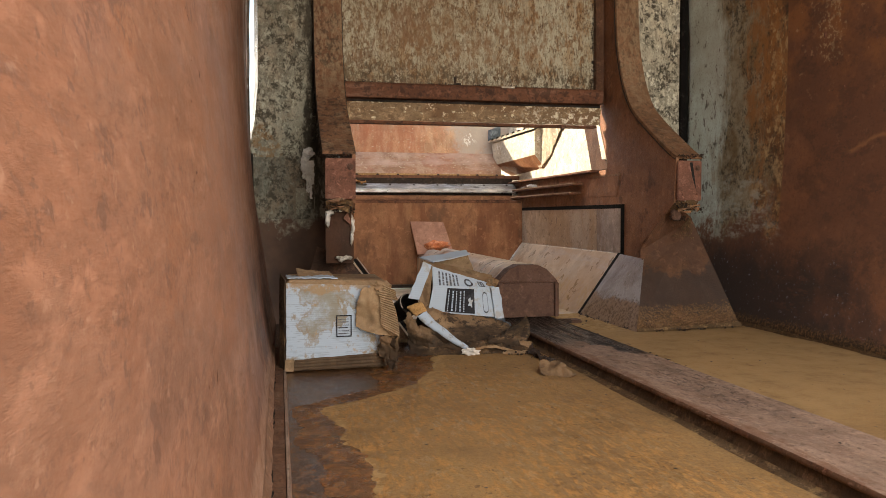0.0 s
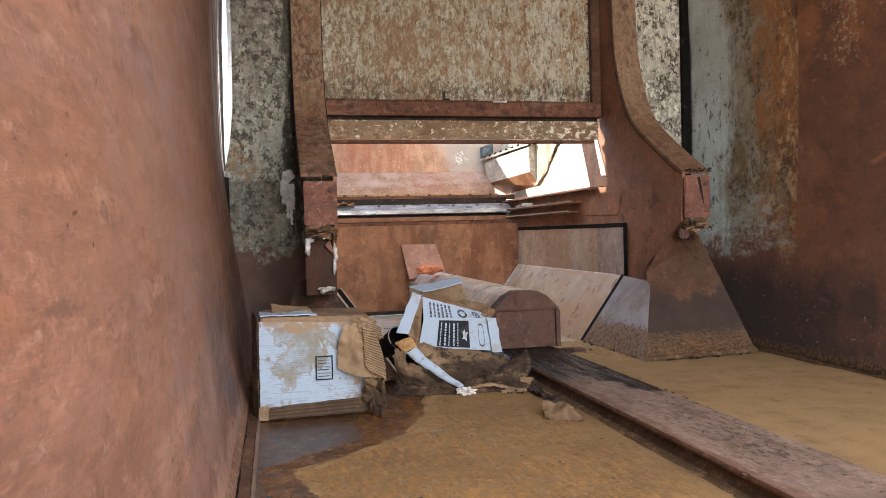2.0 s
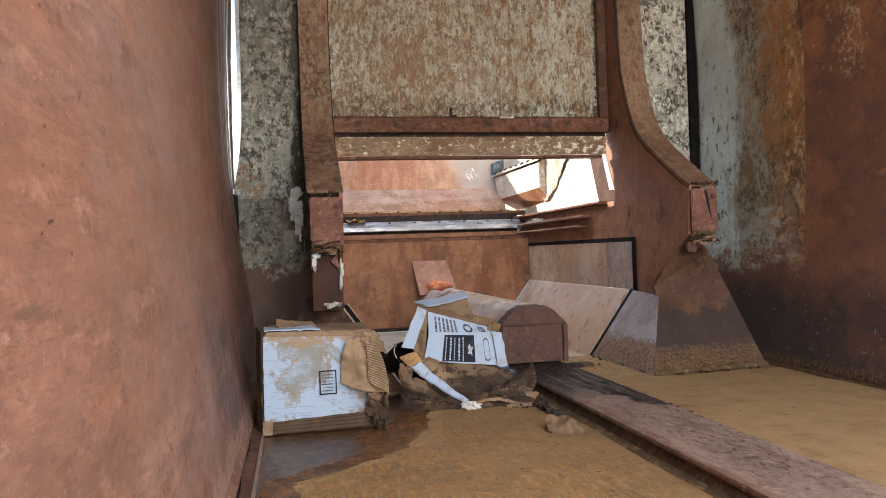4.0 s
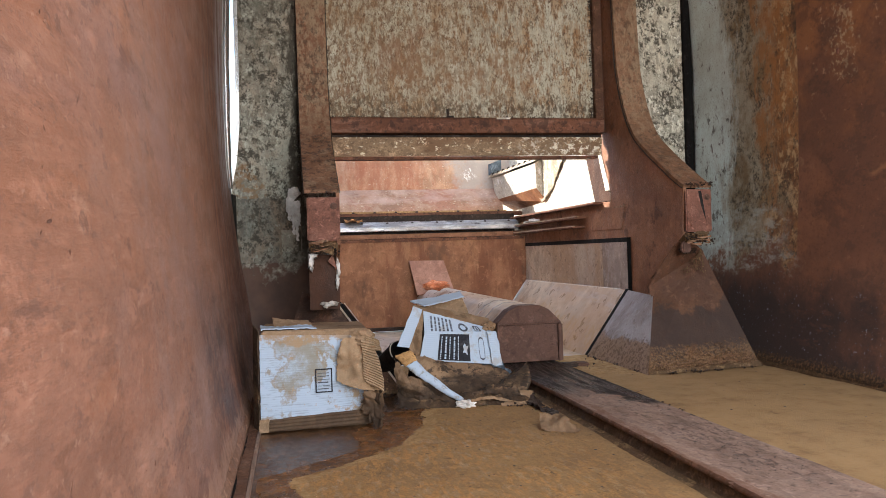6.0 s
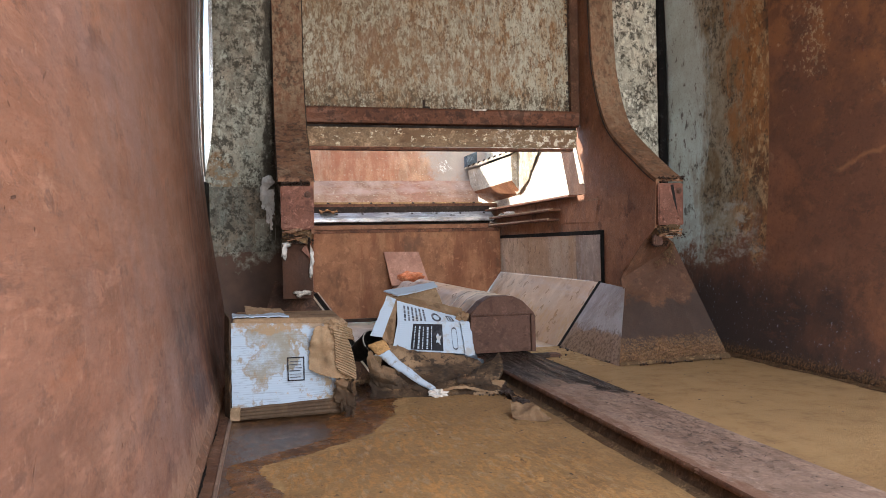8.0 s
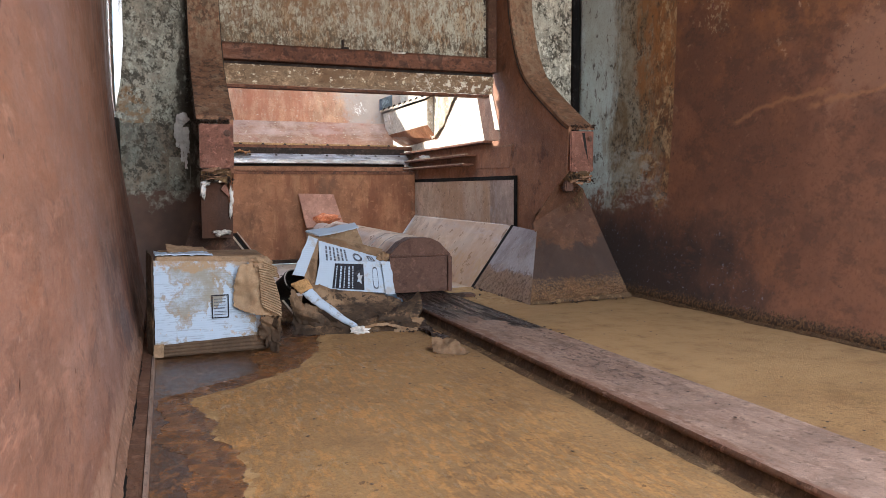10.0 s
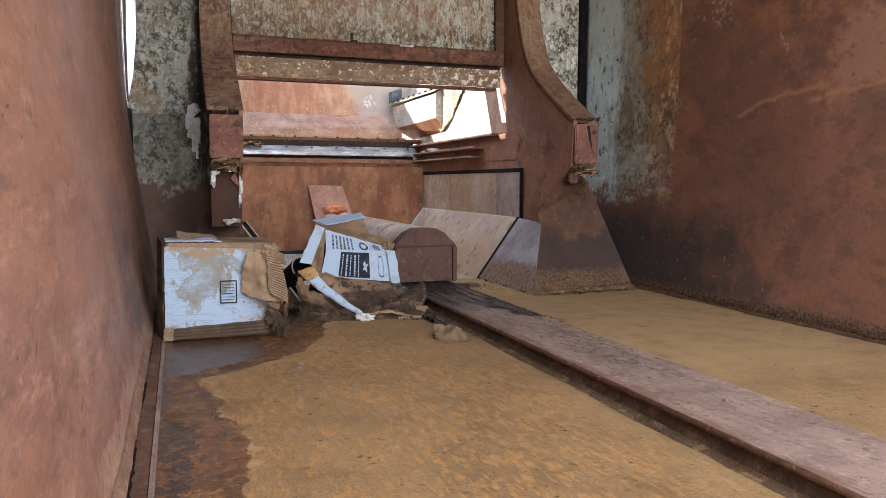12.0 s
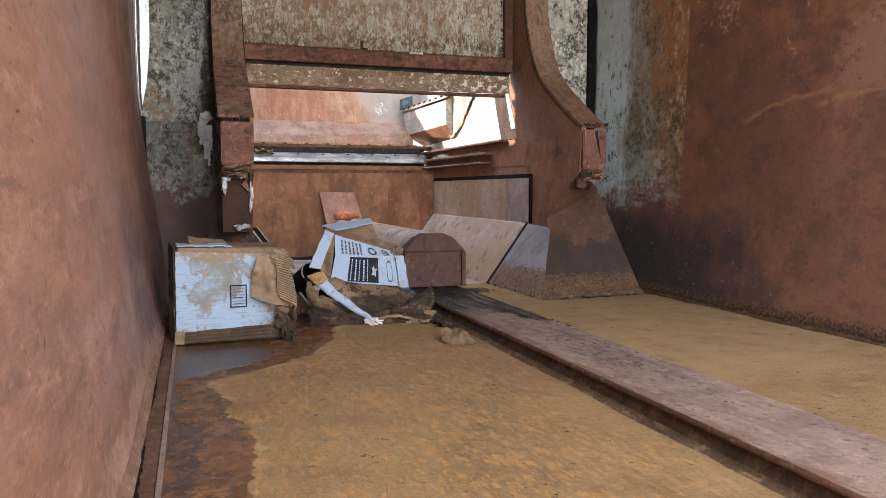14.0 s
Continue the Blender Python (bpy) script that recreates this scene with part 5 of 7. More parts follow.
seal_right = thing("seal_right", "black rubber tailgate seal", "seal", kind="structure")
part("seal_strip", prism(bmesh.new(), [(1.804, 3.178), (1.842, 3.178), (1.842, 3.199), (1.804, 3.199)], "z", 0.0, 1.75, 0.004), M_BLACK, seal_right)
outer_cheek = thing("tailgate_outer_side", "outer side plate of the tailgate", "wall", kind="structure")
part("outer_plate", cuboid(-0.50, -0.48, 3.0, 4.25, -0.3, 2.1), M_PALE, outer_cheek)
seal_left = thing("seal_left", "black rubber seal left on the lower jamb", "seal", kind="structure")
part("seal_strip", prism(bmesh.new(), [(-0.24, 3.13), (-0.195, 3.13), (-0.187, 3.199), (-0.24, 3.199)], "z", 0.0, 0.72, 0.003), M_RUBBER, seal_left)

# front edge of the hopper cheeks: upright above, swinging forward below
ARCH_KNOTS = [(3.20, 1.75), (3.19, 1.55), (3.175, 1.3), (3.15, 1.18), (3.10, 1.05), (3.02, 0.93), (2.90, 0.84), (2.78, 0.765), (2.68, 0.705), (2.62, 0.675)]


def smoothed(knots, steps=4):
    """Knots joined by a Catmull-Rom curve."""
    pts = [Vector(k) for k in knots]
    pts = [2 * pts[0] - pts[1]] + pts + [2 * pts[-1] - pts[-2]]
    out = []
    for a, b, c, d in zip(pts, pts[1:], pts[2:], pts[3:]):
        for k in range(steps):
            t = k / steps
            p = 0.5 * (2 * b + (c - a) * t + (2 * a - 5 * b + 4 * c - d) * t * t + (3 * b - a - 3 * c + d) * t ** 3)
            out.append((p.x, p.y))
    return out + [tuple(knots[-1])]


ARCH = smoothed(ARCH_KNOTS)


def flange(x0, x1, name):
    bm = bmesh.new()
    loops = []
    for k, (y, z) in enumerate(ARCH):
        (ya, za), (yb, zb) = ARCH[max(k - 1, 0)], ARCH[min(k + 1, len(ARCH) - 1)]
        n = Vector((zb - za, ya - yb)).normalized() * 0.012
        loops.append([bm.verts.new(p) for p in ((x0, y + n.x, z + n.y), (x1, y + n.x, z + n.y), (x1, y, z), (x0, y, z))])
    for p, q in zip(loops, loops[1:]):
        for i in range(4):
            bm.faces.new((p[i], p[(i + 1) % 4], q[(i + 1) % 4], q[i]))
    bm.faces.new(loops[0]), bm.faces.new(loops[-1])
    root = thing(name, "curved tan-brown steel guide flange", "guide rail", "curved guide flanges")
    part("curved_strip", bm, M_FLANGE, root)
    for x, r in ((x0, 0.005), (x1, 0.005)):
        seam = bmesh.new()
        rings = []
        for k, (y, z) in enumerate(ARCH):
            j = 0.003 * noise.noise((y * 60, z * 60, x * 9))
            rings.append([seam.verts.new((x + (r + j) * math.cos(h), y + 0.006 + (r + j) * math.sin(h), z)) for h in (0.4, 1.9, 3.5, 5.0)])
        for p, q in zip(rings, rings[1:]):
            for i in range(4):
                seam.faces.new((p[i], p[(i + 1) % 4], q[(i + 1) % 4], q[i]))
        part("weld_seam", seam, M_DARK, root, "gummed black seam")
    return root


flange(0.072, 0.19, "guide_flange")
flange(1.464, 1.576, "guide_flange")


def cheek(x0, x1, name, top):
    outline = ARCH + [(2.635, 0.50), (2.76, 0.42), (2.90, 0.33), (2.92, 0.25), (3.05, 0.25), (3.073, 0.27), (3.073, 0.503), (5.6, 0.503), (5.6, top)] + ([(3.40, top), (3.40, 1.75)] if top > 1 else [(3.265, top), (3.257, 0.70), (3.385, 0.985), (3.385, 1.75)])
    root = thing(name, "brown rusted cheek plate of the hopper", "wall", kind="structure")
    part("cheek_plate", prism(bmesh.new(), outline, "x", x0, x1), M_CHEEK, root)
    return root


cheek(0.178, 0.19, "wall_hopper_left", 1.31)
cheek(1.464, 1.476, "wall_hopper_right", 0.672)


def guide_end(x0, x1, z0, z1):
    root = thing("guide_end_block", "pink-rusted block at the foot of the guide flange", "bracket", "guide end blocks")
    plate = part("cover_plate", cuboid(x0, x1, 2.60, 2.612, z0, z1, 0.004), M_PLATE, root)
    part("block", cuboid(x0 + 0.006, x1 - 0.004, 2.613, 2.70, z0 + 0.004, z1 - 0.004, 0.004), M_FRAME, root)
    part("bolt", bolt((x1 - 0.02, 2.60, z1 - 0.03), (0, -1, 0), 0.009, 0.009), M_TRUNK, plate)
    part("bolt", bolt((x0 + 0.02, 2.60, z0 + 0.025), (0, -1, 0), 0.006, 0.006), M_PLATE, plate)
    part("bolt", bolt((x1 - 0.02, 2.60, z0 + 0.025), (0, -1, 0), 0.006, 0.006), M_PLATE, plate)
    part("wear_pad", cuboid(x0 + 0.004, x1 - 0.008, 2.615, 2.68, z0 - 0.038, z0 - 0.002, 0.006), M_CRUST, root, "clogged dirty wear pad")
    pick = random.Random(int(x0 * 100))
    for k in range(9):
        z, w = z0 - 0.006 - 0.036 * pick.random(), 0.010 + 0.018 * pick.random()
        x = x0 + w + (x1 - x0 - 2 * w) * pick.random()
        part("straw", crumpled((x - w, 2.606, z), (x + w, 2.604, z + pick.gauss(0, 0.010)), (x + w, 2.603, z + 0.002), (x - w, 2.605, z - 0.003), 10, 1, 0.005, 0.0015, k, 40.0), M_LEDGE if k % 4 == 0 else M_FLANGE, root, "stringy debris caught in the pad")
    if x0 > 1:
        part("clamp", cuboid(x0 - 0.004, x0 + 0.034, 2.630, 2.655, z0 - 0.075, z0 - 0.034, 0.005), M_TRUNK, root, "grey-brown steel clamp")
        part("crack", slab(bmesh.new(), [(x0 + 0.05, 2.5995, z1 - 0.008), (x0 + 0.062, 2.5995, z1 - 0.006), (x0 + 0.071, 2.5995, z1 - 0.06), (x0 + 0.078, 2.5995, z1 - 0.115), (x0 + 0.06, 2.5995, z1 - 0.06)], 0.002), M_RUBBER, plate, "black split in the plate")
    return root


guide_end(0.079, 0.188, 0.514, 0.660)
guide_end(1.463, 1.567, 0.509, 0.668)

lower_post = thing("lower_post", "brown torn steel post under the guide block", "post")
part("post_plate", prism(bmesh.new(), [(0.082, 0.28), (0.082, 0.468), (0.165, 0.468), (0.172, 0.40), (0.184, 0.37), (0.184, 0.28)], "y", 2.655, 2.667), M_SHADEPOST, lower_post)
part("torn_tongue", prism(bmesh.new(), [(0.146, 0.445), (0.162, 0.468), (0.176, 0.415)], "y", 2.635, 2.64), M_PLATE, lower_post)


# wedges that lead from the floor into the trough
def wedge(mirror):
    def p(x, y, z):
        return (across(x) if mirror else x, y, z)
    a, b, c, d = p(1.25, 2.522, 0.0), p(1.718, 2.552, 0.0), p(1.38, 2.72, 0.272), p(1.636, 2.80, 0.447)
    if mirror:
        a, c, d = (0.38, 2.49, 0.0), (0.18, 2.72, 0.291), (0.06, 2.84, 0.335)
    e, f = p(1.242, 3.068, 0.0), p(1.442, 3.068, 0.275)
    root = thing("floor_wedge", "rusty steel wedge, dirt-caked along its foot", "deflector", "floor wedges")
    part("front_plate", slab(bmesh.new(), [a, b, d, c] if mirror else [a, c, d, b], 0.01), M_FIN if mirror else M_WEDGE, root)
    part("side_plate", slab(bmesh.new(), [a, c, f, e] if mirror else [a, e, f, c], 0.01), M_FIN if mirror else M_SIDEPLATE, root, "scoured blue-grey side plate")
    gap = [Vector(a), Vector(c), Vector(c) + Vector((0.022, 0.02, 0.0)), Vector(a) + Vector((0.022, 0.02, 0.0))]
    if mirror:
        # black sheet laid on as the shade of the gap
        part("edge_gap", slab(bmesh.new(), gap, 0.004), M_BLACK, root, "black gap along the edge")
        # worn steel edges on both sides of the black gap
        for off, wide in ((-0.007, 0.007), (0.021, 0.003)):
            edge = [Vector(q) + Vector((off + w, -0.003, 0.003)) for q, w in ((a, wide), (c, wide), (c, 0.0), (a, 0.0))]
            part("bright_edge", slab(bmesh.new(), edge, 0.003), M_SLOPE, root, "bright edge strip")
    else:
        part("gusset", slab(bmesh.new(), [(1.372, 2.722, 0.268), (1.366, 2.728, 0.305), (1.410, 2.715, 0.385), (1.450, 2.70, 0.447), (1.494, 2.68, 0.508), (1.634, 2.78, 0.434), (1.545, 2.735, 0.305)], 0.005), M_GUSSET, root, "dark brown gusset plate")
        flecks = bmesh.new()
        pick = random.Random(31)
        for k in range(260):
            u, w = pick.random(), pick.random() ** 0.7
            q = Vector((1.60, 2.75, 0.44)).lerp(Vector((1.46 + 0.15 * u, 2.722, 0.325)), (1 - w) * 0.8)
            r = 0.0012 + 0.003 * pick.random() ** 2
            ring = [flecks.verts.new(q + Vector((r * math.cos(h + u * 5), -0.006, r * math.sin(h + u * 5) * (0.6 + u)))) for h in (0, 1.5, 3.0, 4.4)]
            tip = flecks.verts.new(q + Vector((0, -0.008, 0)))
            for i in range(4):
                flecks.faces.new((ring[i], ring[(i + 1) % 4], tip))
        tagged(part("pale_flecks", flecks, M_LEDGE, root, "pale dirt flecks near the apex"), kind="stuff")
    bm = bmesh.new()
    rnd = random.Random(4)
    for k in range(5200):
        u, w = rnd.random(), 0.04 + rnd.random() ** 1.5 * 0.22
        q = (Vector(a) * (1 - u) + Vector(b) * u) * (1 - w) + (Vector(c) * (1 - u) + Vector(d) * u) * w
        if noise.noise(q * 210) < -0.1 + 1.6 * w:
            continue
        r = 0.0008 + 0.0018 * rnd.random() ** 2
        ring = [q + Vector((r * math.cos(h) * 1.5, -0.001 - 0.3 * r, r * math.sin(h))) for h in (rnd.random(), 1.6 + rnd.random(), 3.2 + rnd.random(), 4.8 + rnd.random())]
        vs, tip, back = [bm.verts.new(p) for p in ring], bm.verts.new(q + Vector((0, -1.3 * r, 0.3 * r))), bm.verts.new(q + Vector((0, r, 0)))
        for i in range(4):
            bm.faces.new((vs[i], vs[(i + 1) % 4], tip))
            bm.faces.new((vs[(i + 1) % 4], vs[i], back))
    skirt = bmesh.new()
    front = (Vector(b) - Vector(a)).cross(Vector(c) - Vector(a)).normalized()
    front = front if front.y < 0 else -front
    strip = []
    for k in range(61):
        u = k / 60
        h = 0.050 + 0.008 * noise.noise((u * 9, 1, 0)) + 0.006 * noise.noise((u * 33, 1, 0))
        foot, head = Vector(a) * (1 - u) + Vector(b) * u, Vector(c) * (1 - u) + Vector(d) * u
        strip.append([skirt.verts.new(q) for q in (foot + front * 0.012, foot * (1 - h * 0.8) + head * h * 0.8 + front * 0.010, foot * (1 - h) + head * h + front * 0.0004)])
    for q, r in zip(strip, strip[1:]):
        for i in range(2):
            skirt.faces.new((q[i], q[i + 1], r[i + 1], r[i]))
    part("mud_skirt", skirt, M_LEDGE, root, "dried mud along the foot")
    tagged(part("dirt_crust", bm, M_CRUST, root, "crumbly caked dirt"), kind="stuff")
    return root


wedge(False)
wedge(True)

# ---- trough behind the tailgate ----
trough = thing("trough", "scoured steel packing trough with sloping sides", "trough", kind="structure")
part("trough_floor", cuboid(0.405, 1.255, 3.1, 5.5, -0.012, -0.001), M_SLOPE, trough)
part("slope_plate", slab(bmesh.new(), [(1.25, 3.114, 0.0), (1.25, 5.5, 0.0), (1.45, 5.5, 0.275), (1.45, 3.108, 0.275)], 0.01), M_SLOPE, trough)
part("slope_plate", slab(bmesh.new(), [(0.41, 3.10, 0.0), (0.21, 3.10, 0.275), (0.21, 5.5, 0.275), (0.41, 5.5, 0.0)], 0.01), M_SLOPE, trough)
for y0, y1, steel in ((3.081, 3.345, M_LINERGREY), (3.349, 4.0, M_SIDELINER), (4.003, 5.5, M_SIDELINER)):
    part("liner_panel", cuboid(1.45, 1.462, y0, y1, 0.276, 0.486, 0.001), steel, trough)
    part("liner_panel", cuboid(0.198, 0.21, y0, y1, 0.276, 0.486, 0.001), steel, trough)
# solid black bars paint the shaded gaps round the liner
part("shadow_gap", cuboid(1.449, 1.4635, 3.0745, 3.0805, 0.276, 0.5025), M_BLACK, trough, "black gap before the liner")
part("shadow_gap", cuboid(1.4485, 1.4635, 3.081, 5.5, 0.4835, 0.5025), M_BLACK, trough, "black gap above the liner")

# black bars, shade of the gap between wedge and slope
for x0, x1, x2, x3 in ((1.252, 1.275, 1.475, 1.452), (0.408, 0.385, 0.185, 0.208)):
    part("gap_shade_bar", prism(bmesh.new(), [(x0 - 0.005 * (1 if x0 > 1 else -1), 0.0), (x1, -0.01), (x2, 0.27), (x3 - 0.003 * (1 if x0 > 1 else -1), 0.279)], "y", 3.0695, 3.105), M_BLACK, trough, "black gap in the trough side")

# ledges on the hopper's right cheek, and its sunlit recess
ledges = thing("cheek_ledges", "stacked brown ledges along the hopper cheek", "ledge", kind="structure")
part("ledge", cuboid(1.40, 1.463, 3.58, 4.75, 0.562, 0.572, 0.002), M_FRAME, ledges)
part("ledge", cuboid(1.41, 1.463, 3.55, 4.75, 0.608, 0.62, 0.002), M_FRAME, ledges)
part("ledge", cuboid(1.42, 1.52, 3.36, 4.9, 0.664, 0.676, 0.002), M_FRAME, ledges)
# pale strips paint the sunlight on the worn ledge edges
for x, y, z in ((1.40, 3.58, 0.572), (1.41, 3.55, 0.62)):
    part("bright_edge", cuboid(x - 0.002, x + 0.010, y, 4.75, z - 0.004, z + 0.002, 0.001), M_SIDELINER, ledges, "bright edge strip")
part("doubler_plate", prism(bmesh.new(), [(3.423, 0.644), (3.115, 0.636), (3.150, 0.540), (3.52, 0.545)], "x", 1.460, 1.4635, 0.001), M_CHEEK, ledges, "paler plate welded to the cheek")
part("doubler_edge", cuboid(1.4585, 1.4635, 3.115, 3.425, 0.637, 0.646, 0.001), M_FLANGE, ledges, "worn top edge")
for k, (y, r) in enumerate(((4.22, 0.020), (4.30, 0.026), (4.42, 0.016))):
    bit = thing("paper_bit", "small torn white paper bit on the ledge", "paper", "paper bits on the ledge")
    part("paper", lump((1.432, y, 0.620 + 0.45 * r), (0.018, r, 0.45 * r), 4.0 + k, 0.8, 3, 3.0), M_CLOTH, bit)
recess = thing("hopper_recess_wall", "cream-painted hopper side in full sun", "wall", kind="structure")
part("recess_plate", cuboid(1.52, 1.532, 3.22, 5.6, 0.60, 1.5), M_PALE, recess)
# jamb in the shaded brown, so it stays dark beside the bright slit
part("recess_jamb", prism(bmesh.new(), [(3.26, 0.677), (3.476, 0.677), (3.60, 0.97), (3.432, 0.985), (3.332, 0.724), (3.26, 0.716)], "x", 1.478, 1.488), M_SHADEPOST, recess)

# added pale strip, stands for the sunlit wall glimpsed through the slit
part("bright_slit_fill", prism(bmesh.new(), [(3.272, 0.722), (3.326, 0.726), (3.432, 0.985), (3.404, 0.985)], "x", 1.4655, 1.47), M_PALE, recess)

# sloping rear of the hopper
rear = thing("hopper_rear_wall", "red-painted sloping rear wall of the hopper", "wall", kind="structure")
part("lower_band", slab(bmesh.new(), [(0.19, 4.80, 0.715), (0.19, 4.98, 0.885), (1.44, 4.98, 0.885), (1.40, 4.80, 0.705)], 0.012), M_REAR, rear)
part("upper_band", slab(bmesh.new(), [(0.19, 4.985, 0.885), (0.19, 5.10, 1.31), (1.52, 5.10, 1.31), (1.52, 4.985, 0.885)], 0.012), M_REARTOP, rear)
part("tan_band", slab(bmesh.new(), [(0.19, 4.775, 0.70), (0.19, 4.795, 0.735), (1.42, 4.795, 0.73), (1.41, 4.775, 0.695)], 0.006), M_TAPE, rear, "yellowed lower band")
part("bottom_rail", cuboid(0.19, 1.515, 4.76, 4.80, 0.69, 0.72, 0.004), M_FRAME, rear)

for k in range(9):
    part("rivet", bolt((0.28 + k * 0.135, 4.785, 0.722), (0, -0.85, 0.5), 0.007, 0.005), M_DARK, rear)

sill = thing("hopper_sill", "scuffed steel sill bars across the hopper", "sill", kind="structure")
part("sill_bar", prism(bmesh.new(), [(4.60, 0.60), (4.60, 0.625), (4.66, 0.66), (4.72, 0.66), (4.72, 0.60)], "x", 0.19, 1.44, 0.003), M_SILL, sill)
part("under_bar", cuboid(0.19, 1.44, 4.60, 4.64, 0.555, 0.582, 0.003), M_CHEEK, sill)
# added dark sheet; its colour is the shade of the hollow behind the sill
part("backing", cuboid(0.19, 1.45, 4.73, 4.76, 0.5, 0.70), M_DARK, sill, "dark plate, painted shade of the recess behind the sill")
for k in range(8):
    part("rivet", bolt((0.3 + k * 0.155, 4.64, 0.651), (0, -0.5, 0.86), 0.006, 0.004), M_DARK, sill)


# ---- upper panel, header and lip ----
upper = thing("upper_panel", "mouldy rust-streaked grey tailgate panel", "wall", kind="structure")
part("panel", cuboid(0.19, 1.42, 3.33, 3.345, 1.035, 1.75), M_UPPER, upper)
# dark brown here is the shadow beside the panel, put into the colour
part("edge_bar", cuboid(1.421, 1.463, 3.30, 3.35, 1.0, 1.75, 0.003), M_LIPRUST_SHADE, upper, "edge bar coloured dark brown for its shade")
header = thing("header_beam", "brown rusted header beam above the opening", "beam", kind="structure")
part("beam", prism(bmesh.new(), [(3.27, 0.985), (3.27, 1.045), (3.28, 1.055), (3.35, 1.055), (3.35, 0.98)], "x", 0.192, 1.448, 0.003), M_FRAME, header)
# dark bar that paints the shade between beam and lip
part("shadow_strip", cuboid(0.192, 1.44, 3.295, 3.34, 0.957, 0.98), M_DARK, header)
part("lip", slab(bmesh.new(), [(0.192, 3.29, 0.966), (0.192, 3.285, 0.885), (1.425, 3.285, 0.885), (1.44, 3.29, 0.966)], 0.012), M_BROWNBAND, header, "brown lip with flaking cream paint")
part("lip_flange", cuboid(0.192, 1.42, 3.285, 3.335, 0.872, 0.884, 0.002), M_FRAME, header)
for k in range(9):
    part("rivet", bolt((0.26 + k * 0.14, 3.29, 0.968), (0, -1, 0), 0.007, 0.005), M_DARK, header)


# ---- the packing ram with its domed cover ----
RAM = 4.5
ram = thing("packing_ram", "orange-rusted packing blade with a domed cover", "ram")
part("blade", prism(bmesh.new(), [(0.418, 0.003), (1.242, 0.003), (1.446, 0.281), (1.446, 0.545), (0.214, 0.545), (0.214, 0.281)], "y", RAM, RAM + 0.03), M_HOPPER, ram)
part("blade_top_rail", cuboid(0.22, 1.44, RAM - 0.004, RAM + 0.08, 0.532, 0.55, 0.003), M_FRAME, ram)
part("foot_rail", cuboid(0.45, 1.22, RAM - 0.03, RAM, 0.008, 0.026, 0.004), M_DARK, ram)
part("tab", slab(bmesh.new(), [(0.712, RAM - 0.02, 0.418), (0.922, RAM - 0.02, 0.414), (0.966, RAM - 0.12, 0.22), (0.740, RAM - 0.12, 0.22)], 0.012), M_TAB, ram, "pink-rusted tilted tab")
FRONT = RAM - 1.79
DOME = [(0.757, 0.05), (0.757, 0.195), (0.80, 0.238), (0.838, 0.256), (0.91, 0.256), (0.948, 0.238), (0.995, 0.19), (0.995, 0.05)]
part("cover", prism(bmesh.new(), DOME, "y", FRONT + 0.006, RAM - 0.002, 0.004), M_SLOPE, ram, "scoured domed cover")
for y0, y1 in ((0.07, 0.074), (0.20, 0.206), (0.34, 0.347)):
    part("cover_seam", prism(bmesh.new(), [(x + (0.0012 if x > 0.87 else -0.0012), z + (0.0012 if z > 0.1 else 0)) for x, z in DOME], "y", FRONT + y0, FRONT + y1), M_STEEL, ram, "bright scuffed seam")
part("cover_band", prism(bmesh.new(), [(x + (0.0008 if x > 0.87 else -0.0008), z + (0.0008 if z > 0.1 else 0)) for x, z in DOME], "y", FRONT + 0.008, FRONT + 0.07), M_TRUNK, ram, "rust-brown band behind the front plate")
nose = part("front_plate", prism(bmesh.new(), [(x + (0.004 if x > 0.87 else -0.004), z + (0.002 if z > 0.1 else 0)) for x, z in DOME], "y", FRONT - 0.006, FRONT + 0.005, 0.002), M_TRUNK, ram)
bm = bmesh.new()
for k in range(46):
    u = k / 45
    bmesh.ops.create_icosphere(bm, subdivisions=1, radius=0.0052 + 0.002 * noise.noise((u * 31, 4, 0)), matrix=Matrix.Translation((0.762 + 0.228 * u, FRONT - 0.006, 0.19 + 0.003 * noise.noise((u * 20, 0, 0)))))
part("weld_bead", bm, M_TRUNK, nose)
part("corner_edge", cuboid(0.983, 0.999, FRONT - 0.02, FRONT - 0.006, 0.05, 0.186, 0.002), M_TRUNK, ram)

# ---- bracket on the hopper cheek ----
bracket = thing("hopper_bracket", "cream boxed bracket on the hopper side, sunlit", "bracket")


def hull(bm, far, near):
    """Two four-cornered ends joined into one block."""
    p, q = [bm.verts.new(c) for c in far], [bm.verts.new(c) for c in near]
    bm.faces.new(p), bm.faces.new(q[::-1])
    for i in range(4):
        bm.faces.new((p[i], q[i], q[(i + 1) % 4], p[(i + 1) % 4]))
    return bm


part("body", hull(bmesh.new(), [(1.372, 4.95, 0.95), (1.392, 4.95, 0.805), (1.519, 4.95, 0.735), (1.519, 4.95, 1.01)], [(1.458, 4.30, 0.975), (1.462, 4.30, 0.828), (1.519, 4.30, 0.752), (1.519, 4.30, 1.015)]), M_PALE, bracket)
part("underside", hull(bmesh.new(), [(1.390, 4.952, 0.803), (1.392, 4.952, 0.799), (1.5185, 4.952, 0.729), (1.5185, 4.952, 0.733)], [(1.460, 4.296, 0.826), (1.462, 4.296, 0.822), (1.5185, 4.296, 0.746), (1.5185, 4.296, 0.750)]), M_HOPPER, bracket, "rust-brown underside")
rim = part("flange", hull(bmesh.new(), [(1.350, 4.97, 0.958), (1.350, 4.97, 0.970), (1.519, 4.97, 1.03), (1.519, 4.97, 1.018)], [(1.446, 4.28, 0.982), (1.446, 4.28, 0.994), (1.519, 4.28, 1.03), (1.519, 4.28, 1.018)]), M_TAN, bracket, "grey-brown bolted flange")
